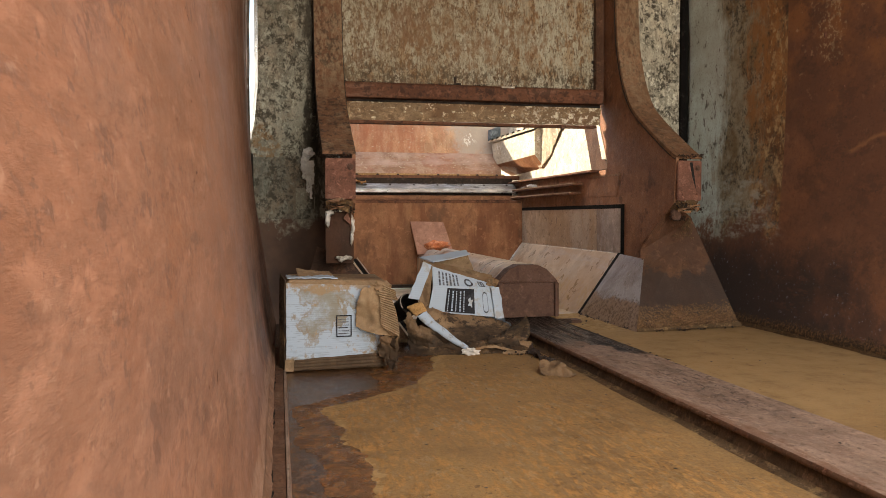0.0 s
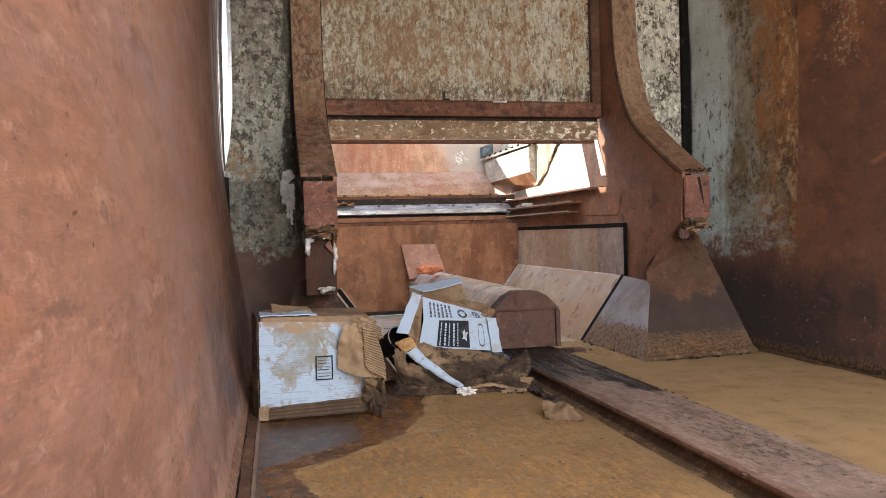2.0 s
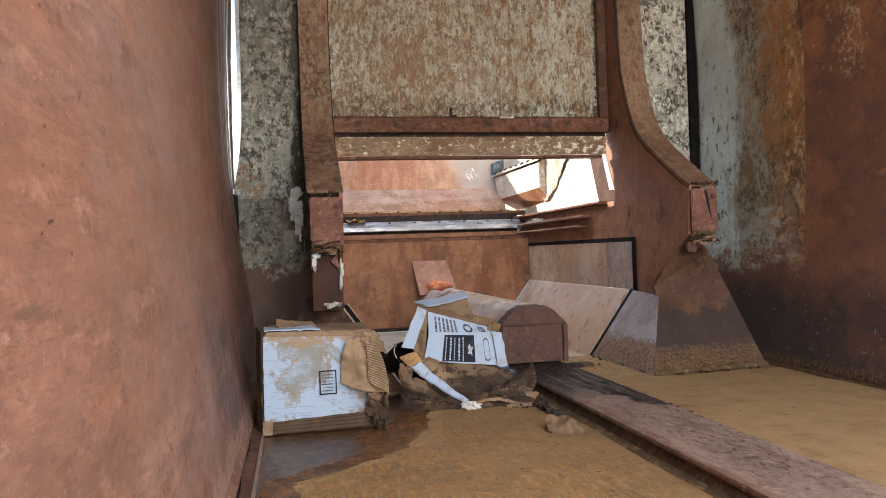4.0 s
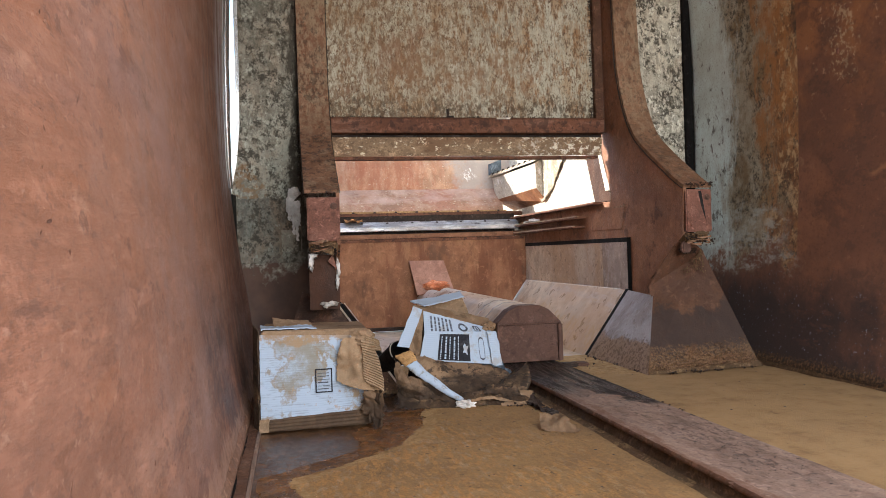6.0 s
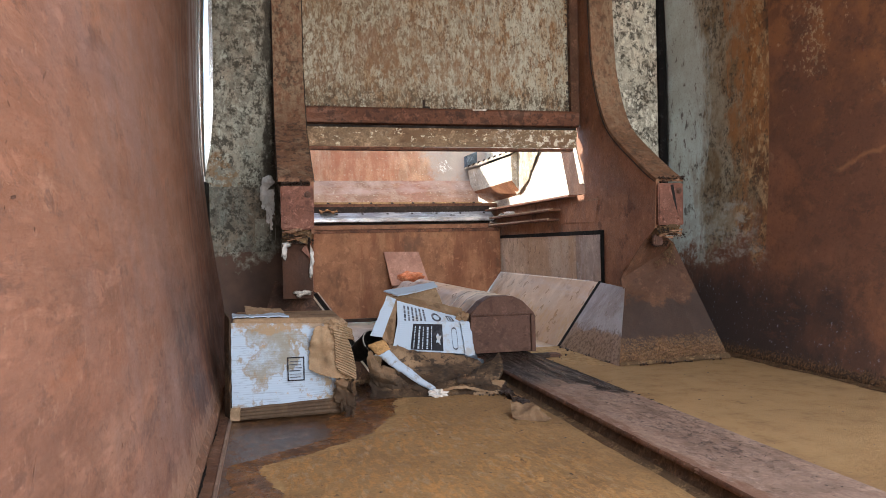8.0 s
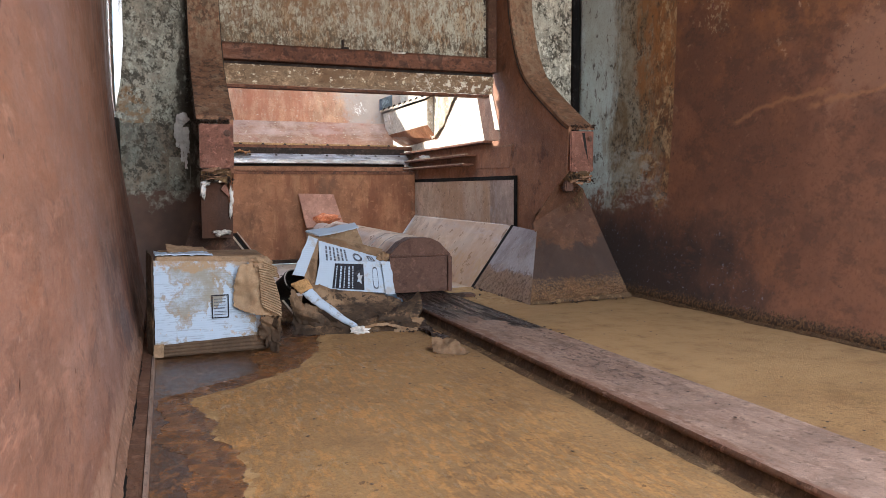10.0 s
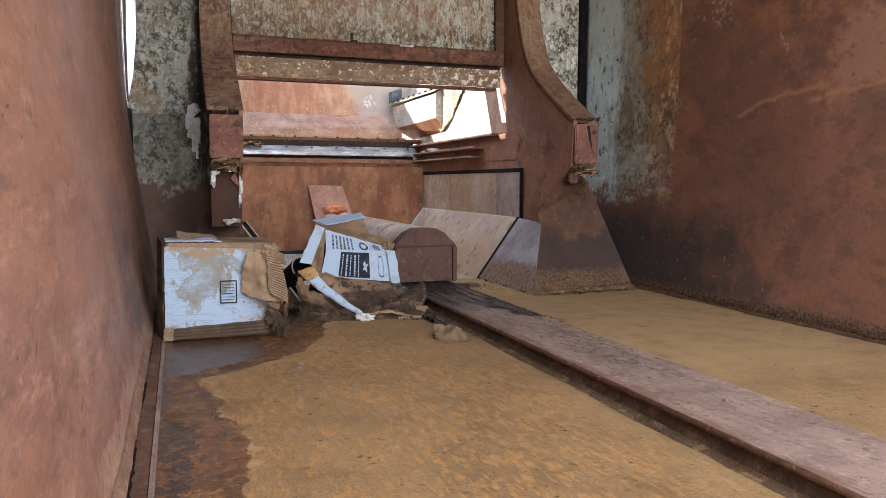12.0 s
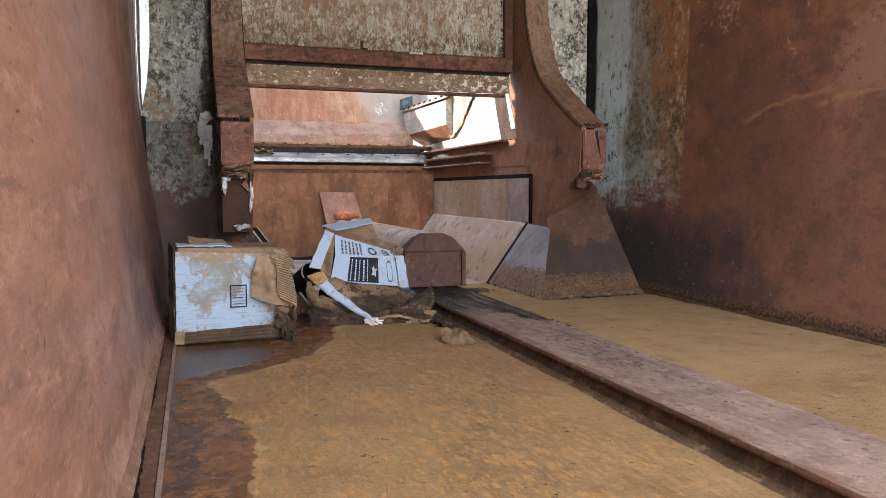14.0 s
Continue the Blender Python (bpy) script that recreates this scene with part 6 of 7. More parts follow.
for k in range(8):
    u = (k + 0.4) / 8
    part("bolt", bolt((1.362 + 0.094 * u, 4.93 - 0.63 * u, 0.970 + 0.027 * u), (-0.45, 0, 0.9), 0.010, 0.012), M_DARK, rim)
part("blue_tab", hull(bmesh.new(), [(1.36, 5.0, 0.975), (1.43, 5.0, 1.0), (1.43, 5.0, 1.08), (1.36, 5.0, 1.05)], [(1.37, 4.96, 0.985), (1.44, 4.96, 1.01), (1.44, 4.96, 1.08), (1.37, 4.96, 1.05)]), M_BLUE, bracket, "blue-grey painted tab")
sheet = thing("torn_sheet", "torn pale sheet hanging on the hopper side", "sheet")
part("sheet", crumpled((1.500, 4.46, 1.05), (1.506, 3.85, 1.05), (1.512, 4.18, 0.80), (1.504, 4.33, 0.74), 30, 30, 0.008, 0.003, 5, 11.0, 0.010), M_TAN, sheet)

# ---- outside ----
ground = new("ground", bpy.data.meshes.new("ground"))
tagged(ground, "pale concrete yard outside the truck", "ground", kind="structure")
bm = box(bmesh.new(), -400, 400, -400, 400, -1.2, -1.1)
bm.to_mesh(ground.data)
bm.free()
ground.data.materials.append(M_OUTSIDE)

# ---- the closed carton ----
carton = thing("carton", "white soaked carton, torn at one end", "carton")
part("body", prism(bmesh.new(), [(-0.068, 0.0), (0.232, 0.0), (0.225, 0.262), (-0.062, 0.268)], "y", 2.112, 2.345, 0.006), M_CARD, carton)
face = part("white_face", crumpled((-0.066, 2.108, 0.258), (0.215, 2.108, 0.245), (0.225, 2.106, 0.045), (-0.068, 2.106, 0.032), 60, 44, 0.0025, 0.003, 3, 12.0, 0.0011), M_WHITE, carton, "water-stained white face")
part("bottom_flap", fluted((-0.045, 2.10, 0.035), (0.216, 2.10, 0.046), (0.222, 2.093, 0.006), (-0.047, 2.093, 0.003), 4, 0.0012, 0.003, 8, True, 0.008), M_DAMP, carton)
part("bottom_corner", crumpled((-0.071, 2.099, 0.036), (-0.046, 2.099, 0.036), (-0.048, 2.092, 0.003), (-0.073, 2.092, 0.002), 10, 12, 0.003, 0.003, 29, 20.0, 0.002), M_CARD, carton, "stained pale corner")
part("top_flap", crumpled((-0.066, 2.21, 0.272), (0.070, 2.19, 0.268), (0.085, 2.125, 0.2665), (-0.062, 2.116, 0.269), 40, 20, 0.004, 0.003, 11, 14.0, 0.003), M_PRINT, carton)
part("curled_paper", crumpled((-0.035, 2.25, 0.292), (0.065, 2.24, 0.279), (0.075, 2.20, 0.270), (-0.028, 2.20, 0.274), 24, 8, 0.006, 0.002, 12, 16.0, 0.003), M_CARD, carton, "curled brown paper edge")
part("torn_flap", crumpled((0.150, 2.085, 0.248), (0.222, 2.065, 0.24), (0.262, 2.03, 0.095), (0.122, 2.08, 0.122), 34, 34, 0.024, 0.003, 15, 13.0, 0.004, 0.0, 0.14), M_CARDTAN, carton, "torn corrugated flap")
# carton's left side, dark colour standing for its shadow
part("side_wing", crumpled((-0.082, 2.16, 0.282), (-0.068, 2.112, 0.268), (-0.071, 2.112, 0.004), (-0.086, 2.15, 0.006), 4, 20, 0.003, 0.003, 18, 12.0, 0.002), M_CARDWET_SHADE, carton, "carton side with its shadow painted in")
part("torn_roll", lump((0.205, 2.075, 0.243), (0.028, 0.02, 0.02), 9.0, 0.6), M_CARD, carton, "rolled torn cardboard")
part("torn_strip", crumpled((0.215, 2.08, 0.115), (0.252, 2.05, 0.11), (0.248, 2.04, 0.006), (0.222, 2.06, 0.012), 10, 22, 0.022, 0.004, 19, 26.0, 0.012), M_CARDWET_SHADE, carton, "soaked hanging strip")
part("fluted_liner", fluted((0.192, 2.048, 0.238), (0.226, 2.036, 0.232), (0.264, 2.016, 0.098), (0.206, 2.046, 0.128), 17, 0.0016, 0.002, 5, True, 0.012, 0.3), M_CARDTAN, carton, "bared corrugated flutes")
part("fluted_liner", fluted((0.212, 2.058, 0.252), (0.246, 2.05, 0.236), (0.250, 2.045, 0.205), (0.214, 2.052, 0.216), 6, 0.002, 0.002, 9, True, 0.01), M_CARDTAN, carton, "bared corrugated flutes")
part("paper_shred", crumpled((0.205, 2.062, 0.105), (0.252, 2.04, 0.10), (0.246, 2.04, 0.028), (0.196, 2.078, 0.05), 20, 22, 0.016, 0.003, 23, 24.0, 0.010), M_DAMP, carton, "shredded soaked paper")
bm = bmesh.new()
for x0, x1, z0, z1 in ((0.077, 0.122, 0.097, 0.1), (0.077, 0.122, 0.158, 0.161), (0.077, 0.08, 0.097, 0.161), (0.119, 0.122, 0.097, 0.161)):
    box(bm, x0, x1, 2.0995, 2.1015, z0, z1)
part("label_frame", bm, M_INK, face, "printed black frame")
bm = bmesh.new()
for k, (w, h) in enumerate(((0.03, 0.0022), (0.032, 0.0012), (0.028, 0.0028), (0.032, 0.0012), (0.03, 0.0022), (0.031, 0.0014))):
    box(bm, 0.083, 0.083 + w, 2.0997, 2.1012, 0.106 + k * 0.0085, 0.106 + k * 0.0085 + h)
part("label_bars", bm, M_GREYINK, face)

# ---- the burst carton ----
burst = thing("burst_carton", "burst white printed carton with crumpled brown flaps", "carton")
label_panel = part("label_panel", crumpled((0.43, 2.40, 0.215), (0.656, 2.40, 0.201), (0.669, 2.385, 0.098), (0.407, 2.385, 0.126), 22, 12, 0.003, 0.004, 21, 7.0, 0.0008), M_PRINT, burst)
print_panel = part("upper_panel", crumpled((0.434, 2.44, 0.275), (0.640, 2.44, 0.213), (0.66, 2.412, 0.195), (0.43, 2.412, 0.20), 20, 8, 0.003, 0.004, 24, 7.0, 0.002), M_PRINT, burst)
part("side_tab", crumpled((0.630, 2.386, 0.206), (0.660, 2.384, 0.204), (0.675, 2.376, 0.095), (0.643, 2.378, 0.099), 5, 22, 0.002, 0.004, 25, 9.0, 0.003), M_PRINT, burst, "white glue tab with a torn edge")
part("rim_flap", crumpled((0.405, 2.475, 0.292), (0.66, 2.475, 0.236), (0.645, 2.44, 0.212), (0.43, 2.44, 0.274), 26, 6, 0.005, 0.004, 27, 9.0, 0.003), M_CARD, burst, "brown folded rim")
part("rim_curl", lump((0.648, 2.43, 0.216), (0.020, 0.016, 0.016), 8.0, 0.6), M_CARD, burst, "curled brown corner")
part("side_flap", crumpled((0.400, 2.42, 0.295), (0.428, 2.42, 0.281), (0.374, 2.37, 0.168), (0.336, 2.37, 0.176), 8, 24, 0.006, 0.004, 30, 7.0, 0.002), M_PRINT, burst)
part("inner_flap", crumpled((0.421, 2.42, 0.281), (0.435, 2.445, 0.272), (0.410, 2.39, 0.128), (0.370, 2.37, 0.168), 6, 16, 0.004, 0.004, 33, 7.0, 0.002), M_CARD, burst)
part("top_flap", crumpled((0.402, 2.50, 0.302), (0.577, 2.53, 0.324), (0.582, 2.49, 0.311), (0.44, 2.45, 0.290), 16, 8, 0.004, 0.004, 36, 8.0, 0.002), M_PRINT, burst)
part("flap_underside", crumpled((0.45, 2.49, 0.292), (0.58, 2.505, 0.310), (0.602, 2.51, 0.250), (0.53, 2.50, 0.262), 12, 6, 0.004, 0.004, 39, 8.0, 0.003), M_CARD, burst)
part("back_panel", crumpled((0.45, 2.62, 0.26), (0.70, 2.62, 0.20), (0.72, 2.62, 0.01), (0.40, 2.62, 0.01), 12, 10, 0.01, 0.004, 42, 7.0, 0.004), M_CARDWET_SHADE, burst)


def tray():
    """The lower half of the carton, sagging between its back rim and the floor, its end curled up to a point."""
    rim = [(0.388, 2.385, 0.146), (0.53, 2.39, 0.119), (0.66, 2.38, 0.092), (0.695, 2.36, 0.072), (0.722, 2.345, 0.092)]
    foot = [(0.43, 2.295, 0.026), (0.55, 2.262, 0.016), (0.66, 2.25, 0.018), (0.69, 2.245, 0.018), (0.715, 2.255, 0.020)]
    knots = [0.0, 0.38, 0.74, 0.85, 1.0]
    bm = bmesh.new()
    grid = []
    for j in range(25):
        w, row = j / 24, []
        for i in range(61):
            u = i / 60
            a = Vector([float(np.interp(u, knots, [p[n] for p in rim])) for n in range(3)])
            b = Vector([float(np.interp(u, knots, [p[n] for p in foot])) for n in range(3)])
            p = a.lerp(b, w)
            p.z -= 0.026 * math.sin(math.pi * w) * (0.4 + 0.6 * u)
            p += 0.010 * noise.noise_vector(p * 11) * math.sin(math.pi * min(1.0, 0.15 + w)) + 0.004 * noise.noise_vector(p * 34)
            if j in (0, 24):
                p += 0.004 * noise.noise_vector(p * 90)
            p.z = max(p.z, 0.006)
            row.append(p)
        grid.append(row)
    top, low = [[bm.verts.new(p) for p in row] for row in grid], [[bm.verts.new(p + Vector((0, 0.003, -0.003))) for p in row] for row in grid]
    for j in range(24):
        for i in range(60):
            bm.faces.new((top[j][i], top[j][i + 1], top[j + 1][i + 1], top[j + 1][i]))
            bm.faces.new((low[j][i], low[j + 1][i], low[j + 1][i + 1], low[j][i + 1]))
    for i in range(60):
        for j in (0, 24):
            bm.faces.new((top[j][i], low[j][i], low[j][i + 1], top[j][i + 1]))
    for j in range(24):
        for i in (0, 60):
            bm.faces.new((top[j][i], top[j + 1][i], low[j + 1][i], low[j][i]))
    return bm


part("tray_flap", tray(), M_DAMP, burst, "sagging damp brown flap", smooth=True)
part("white_edge", sheet_between([(0.384, 2.286, 0.143), (0.401, 2.279, 0.121), (0.445, 2.258, 0.078), (0.514, 2.238, 0.027)], [(0.350, 2.284, 0.128), (0.380, 2.273, 0.096), (0.437, 2.253, 0.056), (0.505, 2.236, 0.016)], 44, 10, 0.003, 0.004, 48, 22.0, 0.002, 0.005), M_PRINT, burst, "white ribbon-like torn edge", smooth=True)
part("taped_corner", sheet_between([(0.318, 2.292, 0.158), (0.365, 2.290, 0.174), (0.386, 2.287, 0.146)], [(0.320, 2.290, 0.150), (0.334, 2.287, 0.138), (0.347, 2.285, 0.124)], 16, 10, 0.004, 0.004, 51, 16.0, 0.003, 0.006), M_TAPE, burst, "ochre taped corner", smooth=True)
part("corner_fold", sheet_between([(0.318, 2.300, 0.152), (0.345, 2.296, 0.122), (0.372, 2.288, 0.088), (0.434, 2.268, 0.050), (0.504, 2.250, 0.016)], [(0.312, 2.305, 0.085), (0.330, 2.300, 0.040), (0.372, 2.285, 0.022), (0.43, 2.265, 0.010), (0.50, 2.246, 0.004)], 44, 18, 0.013, 0.004, 52, 24.0, 0.005, 0.016), M_DAMP, burst, "folded damp brown corner")
# dark sheet along the floor, paints the shade beneath with the wet shreds
part("shaded_shred", sheet_between([(0.325, 2.30, 0.045), (0.38, 2.28, 0.030), (0.44, 2.255, 0.022), (0.51, 2.235, 0.016)], [(0.318, 2.275, 0.004), (0.38, 2.245, 0.003), (0.44, 2.228, 0.003), (0.50, 2.215, 0.003)], 44, 8, 0.008, 0.003, 60, 26.0, 0.009), M_CARDWET_SHADE, burst, "soaked shreds, darkened as the shade under the tray")
part("corner_fold", sheet_between([(0.330, 2.288, 0.118), (0.350, 2.282, 0.098), (0.362, 2.276, 0.080)], [(0.322, 2.290, 0.070), (0.345, 2.282, 0.040), (0.400, 2.262, 0.034)], 20, 16, 0.010, 0.003, 53, 26.0, 0.006, 0.010), M_DAMP, burst, "folded damp brown corner")
part("torn_hem", sheet_between([(0.50, 2.262, 0.040), (0.58, 2.252, 0.047), (0.65, 2.250, 0.040), (0.72, 2.250, 0.030)], [(0.50, 2.222, 0.006), (0.57, 2.212, 0.004), (0.64, 2.20, 0.003), (0.715, 2.205, 0.003)], 60, 12, 0.013, 0.003, 54, 22.0, 0.008), M_CARDWET_SHADE, burst)
part("pale_hem", sheet_between([(0.522, 2.225, 0.022), (0.560, 2.216, 0.032), (0.600, 2.212, 0.031), (0.640, 2.212, 0.020), (0.672, 2.215, 0.012)], [(0.524, 2.222, 0.015), (0.560, 2.210, 0.025), (0.600, 2.206, 0.023), (0.640, 2.206, 0.012), (0.668, 2.210, 0.005)], 40, 3, 0.003, 0.004, 55, 20.0, 0.002), M_CARD, burst, "frayed grey paper edge")
part("torn_fold", sheet_between([(0.585, 2.246, 0.056), (0.630, 2.240, 0.060), (0.675, 2.244, 0.050)], [(0.570, 2.232, 0.036), (0.635, 2.222, 0.032), (0.690, 2.226, 0.022)], 26, 10, 0.009, 0.003, 56, 26.0, 0.006, 0.008), M_DAMP, burst)
part("paper_shred", sheet_between([(0.620, 2.214, 0.012), (0.660, 2.20, 0.020), (0.700, 2.195, 0.016)], [(0.622, 2.196, 0.004), (0.662, 2.182, 0.004), (0.705, 2.18, 0.004)], 22, 5, 0.007, 0.003, 58, 30.0, 0.005), M_CARD, burst, "shredded damp paper")
part("white_shred", lump((0.515, 2.215, 0.013), (0.024, 0.016, 0.012), 5.0, 0.8, 3, 3.0), M_CLOTH, burst, "soggy white paper shred")
part("curled_end", sheet_between([(0.648, 2.335, 0.050), (0.690, 2.330, 0.070), (0.722, 2.322, 0.096), (0.741, 2.318, 0.116)], [(0.668, 2.275, 0.026), (0.695, 2.262, 0.020), (0.715, 2.262, 0.022), (0.738, 2.285, 0.058)], 24, 16, 0.006, 0.004, 57, 16.0, 0.003, 0.014), M_DAMP, burst, smooth=True)
part("end_lip", sheet_between([(0.690, 2.262, 0.040), (0.715, 2.252, 0.036), (0.732, 2.250, 0.034)], [(0.692, 2.242, 0.014), (0.716, 2.236, 0.012), (0.730, 2.240, 0.012)], 14, 8, 0.005, 0.003, 59, 24.0, 0.004, 0.006), M_CARD, burst)


def on_panel(u, w, off=0.0035):
    """A place on the label panel, a little in front of it."""
    a, b, c, d = Vector((0.43, 2.40, 0.215)), Vector((0.656, 2.40, 0.201)), Vector((0.669, 2.385, 0.098)), Vector((0.407, 2.385, 0.126))
    return (a * (1 - u) + b * u) * (1 - w) + (d * (1 - u) + c * u) * w + Vector((0, -off, 0))


def print_patch(u0, u1, w0, w1, off):
    bm = bmesh.new()
    return slab(bm, [on_panel(u0, w0, off), on_panel(u1, w0, off), on_panel(u1, w1, off), on_panel(u0, w1, off)], 0.0012)


part("label_block", print_patch(0.22, 0.63, 0.08, 0.94, 0.006), M_INK, label_panel, "black printed block")
bm = bmesh.new()
rnd = random.Random(3)
for k in range(5):
    u = 0.245 + 0.056 * k
    w = 0.14 + 0.05 * rnd.random()
    while w < 0.88:
        h = 0.03 + 0.07 * rnd.random()
        slab(bm, [on_panel(u, w, 0.0085), on_panel(u + 0.013 + 0.008 * (k % 2), w, 0.0085), on_panel(u + 0.013 + 0.008 * (k % 2), min(w + h, 0.9), 0.0085), on_panel(u, min(w + h, 0.9), 0.0085)], 0.001)
        w += h + 0.022
part("label_lines", bm, M_PRINT, label_panel)
part("label_mark", slab(bmesh.new(), [on_panel(0.535, 0.46, 0.0085), on_panel(0.566, 0.36, 0.0085), on_panel(0.576, 0.46, 0.0085), on_panel(0.612, 0.44, 0.0085), on_panel(0.590, 0.58, 0.0085), on_panel(0.594, 0.74, 0.0085), on_panel(0.562, 0.66, 0.0085), on_panel(0.533, 0.68, 0.0085), on_panel(0.549, 0.56, 0.0085)], 0.001), M_PRINT, label_panel)
bm = bmesh.new()
for k in range(24):
    a0, a1 = math.tau * k / 24, math.tau * (k + 1) / 24
    def ring(a, r):
        c, d = math.cos(a), math.sin(a)
        k = max(abs(c), abs(d)) ** 0.55
        return on_panel(0.79 + 0.038 * r * c / k, 0.52 + 0.36 * r * d / k, 0.0065)
    slab(bm, [ring(a0, 1.0), ring(a1, 1.0), ring(a1, 0.88), ring(a0, 0.88)], 0.001)
part("handle_slot_line", bm, M_GREYINK, label_panel)


def on_upper(u, w, off=0.006):
    a, b, c, d = Vector((0.434, 2.44, 0.275)), Vector((0.640, 2.44, 0.213)), Vector((0.66, 2.412, 0.195)), Vector((0.43, 2.412, 0.20))
    return (a * (1 - u) + b * u) * (1 - w) + (d * (1 - u) + c * u) * w + Vector((0, -off, off * 0.5))


bm = bmesh.new()
for k in range(6):
    u, w = 0.1 + 0.058 * k, 0.16
    while w < 0.8:
        h = 0.06 + 0.12 * rnd.random()
        slab(bm, [on_upper(u, w), on_upper(u + 0.026, w), on_upper(u + 0.026, w + h), on_upper(u, w + h)], 0.001)
        w += h + 0.035
for u0, u1, w0, w1 in ((0.74, 0.83, 0.3, 0.36), (0.74, 0.83, 0.74, 0.8), (0.74, 0.755, 0.3, 0.8), (0.815, 0.83, 0.3, 0.8), (0.775, 0.795, 0.42, 0.68)):
    slab(bm, [on_upper(u0, w0), on_upper(u1, w0), on_upper(u1, w1), on_upper(u0, w1)], 0.001)
for k in range(20):
    a0, a1 = math.tau * k / 20, math.tau * (k + 1) / 20
    pts = [on_upper(0.58 + 0.07 * r * math.cos(a), 0.55 + 0.3 * r * math.sin(a)) for a, r in ((a0, 1), (a1, 1), (a1, 0.6), (a0, 0.6))]
    slab(bm, pts, 0.001)
part("print_lines", bm, M_GREYINK, print_panel)

# ---- loose things ----
tub = thing("plastic_tub", "black plastic tub with a painted rim highlight", "tub", at=(0.342, 2.53, 0.118))
turn = pose(0, 0, 0, 62, 0, 28) @ Matrix.Scale(0.88, 4)
bm = bmesh.new()
rings = []
for r, z in ((0.0, -0.06), (0.036, -0.06), (0.040, -0.02), (0.044, 0.045), (0.0465, 0.047), (0.0465, 0.060), (0.041, 0.060), (0.038, 0.0), (0.034, -0.052), (0.0, -0.052)):
    rings.append([bm.verts.new(turn @ Vector((max(r, 0.0005) * math.cos(math.tau * k / 32), max(r, 0.0005) * math.sin(math.tau * k / 32), z))) for k in range(32)])
for p, q in zip(rings, rings[1:]):
    for k in range(32):
        bm.faces.new((p[k], p[(k + 1) % 32], q[(k + 1) % 32], q[k]))
shell = part("shell", bm, M_RUBBER, tub, smooth=True)
# pale arc over part of the rim, a highlight made as a strip
bm = bmesh.new()
for k in range(18):
    a0, a1 = 0.9 + 2.6 * k / 18, 0.9 + 2.6 * (k + 1) / 18
    pts = [turn @ Vector((r * math.cos(a), r * math.sin(a), 0.0607)) for a, r in ((a0, 0.0466), (a1, 0.0466), (a1, 0.0425), (a0, 0.0425))]
    slab(bm, pts, -0.002)
part("rim", bm, M_RAG, shell, "pale arc, painted highlight on the rim")

rag = thing("orange_rag", "crumpled bright orange cloth", "rag", at=(0, 0, 0))
part("cloth", lump((0.778, 4.0, 0.287), (0.064, 0.05, 0.022), 3.0, 0.55), M_ORANGE, rag, smooth=True)

# made-up bottle shape; its blue stands for sky mirrored in the channel grease
bottle = thing("sky_sheen_shape", "blue-grey bottle shape for the sky's reflection in grease", "bottle")
bm = bmesh.new()
bmesh.ops.create_cone(bm, cap_ends=True, segments=24, radius1=0.032, radius2=0.032, depth=0.12, matrix=pose(0.645, 2.485, 0.06, 0, 80, 10))
bmesh.ops.create_cone(bm, cap_ends=True, segments=24, radius1=0.032, radius2=0.013, depth=0.035, matrix=pose(0.72, 2.498, 0.047, 0, 80, 10))
part("sheen_body", bm, M_BLUE, bottle, smooth=True)

scrap = thing("paper_scrap", "small torn brown paper scrap", "scrap")
part("paper", crumpled((0.640, 1.915, 0.034), (0.690, 1.905, 0.040), (0.712, 1.812, 0.006), (0.626, 1.870, 0.005), 24, 20, 0.016, 0.002, 61, 20.0, 0.006), M_SCRAP, scrap)
twig = thing("wire_debris", "dark tangled strip of debris beside the channel", "debris")
part("strip", crumpled((0.69, 2.36, 0.02), (0.74, 2.36, 0.022), (0.728, 1.99, 0.004), (0.70, 1.99, 0.003), 8, 46, 0.018, 0.003, 63, 24.0, 0.008), M_DARK, twig)
part("strand", crumpled((0.70, 2.14, 0.012), (0.706, 2.14, 0.014), (0.735, 1.95, 0.004), (0.727, 1.95, 0.003), 2, 24, 0.012, 0.003, 64, 18.0, 0.002), M_DARK, twig)
clip = thing("steel_clip", "small dark folded steel clip on the floor", "clip")
part("clip_body", cuboid(1.03, 1.10, 2.80, 2.83, 0.002, 0.022, 0.004), M_DARK, clip)
part("clip_tail", cuboid(1.10, 1.15, 2.81, 2.87, 0.002, 0.016, 0.004), M_TRUNK, clip)

hung = thing("hanging_rag", "dirty grey rag hung on the tailgate panel", "rag")
part("knot", lump((0.042, 3.150, 0.722), (0.023, 0.02, 0.021), 7.0, 0.5, 4, 1.7), M_CLOTH, hung, smooth=True)
part("fold", lump((0.026, 3.152, 0.672), (0.015, 0.012, 0.034), 17.0, 0.6, 4, 1.9), M_CLOTH, hung, smooth=True)
for n, (x0, x1, x2, z0, z1) in enumerate(((0.02, 0.034, 0.018, 0.69, 0.61), (0.04, 0.052, 0.05, 0.69, 0.525), (0.03, 0.039, 0.036, 0.66, 0.555), (0.055, 0.062, 0.058, 0.69, 0.59))):
    part("strand", crumpled((x0 - 0.003, 3.15, z0), (x1 + 0.003, 3.15, z0), (x2 + 0.008, 3.165, z1), (x2 - 0.002, 3.165, z1), 4, 26, 0.012, 0.004, 66 + n, 22.0, 0.005), M_CLOTH, hung, smooth=True)
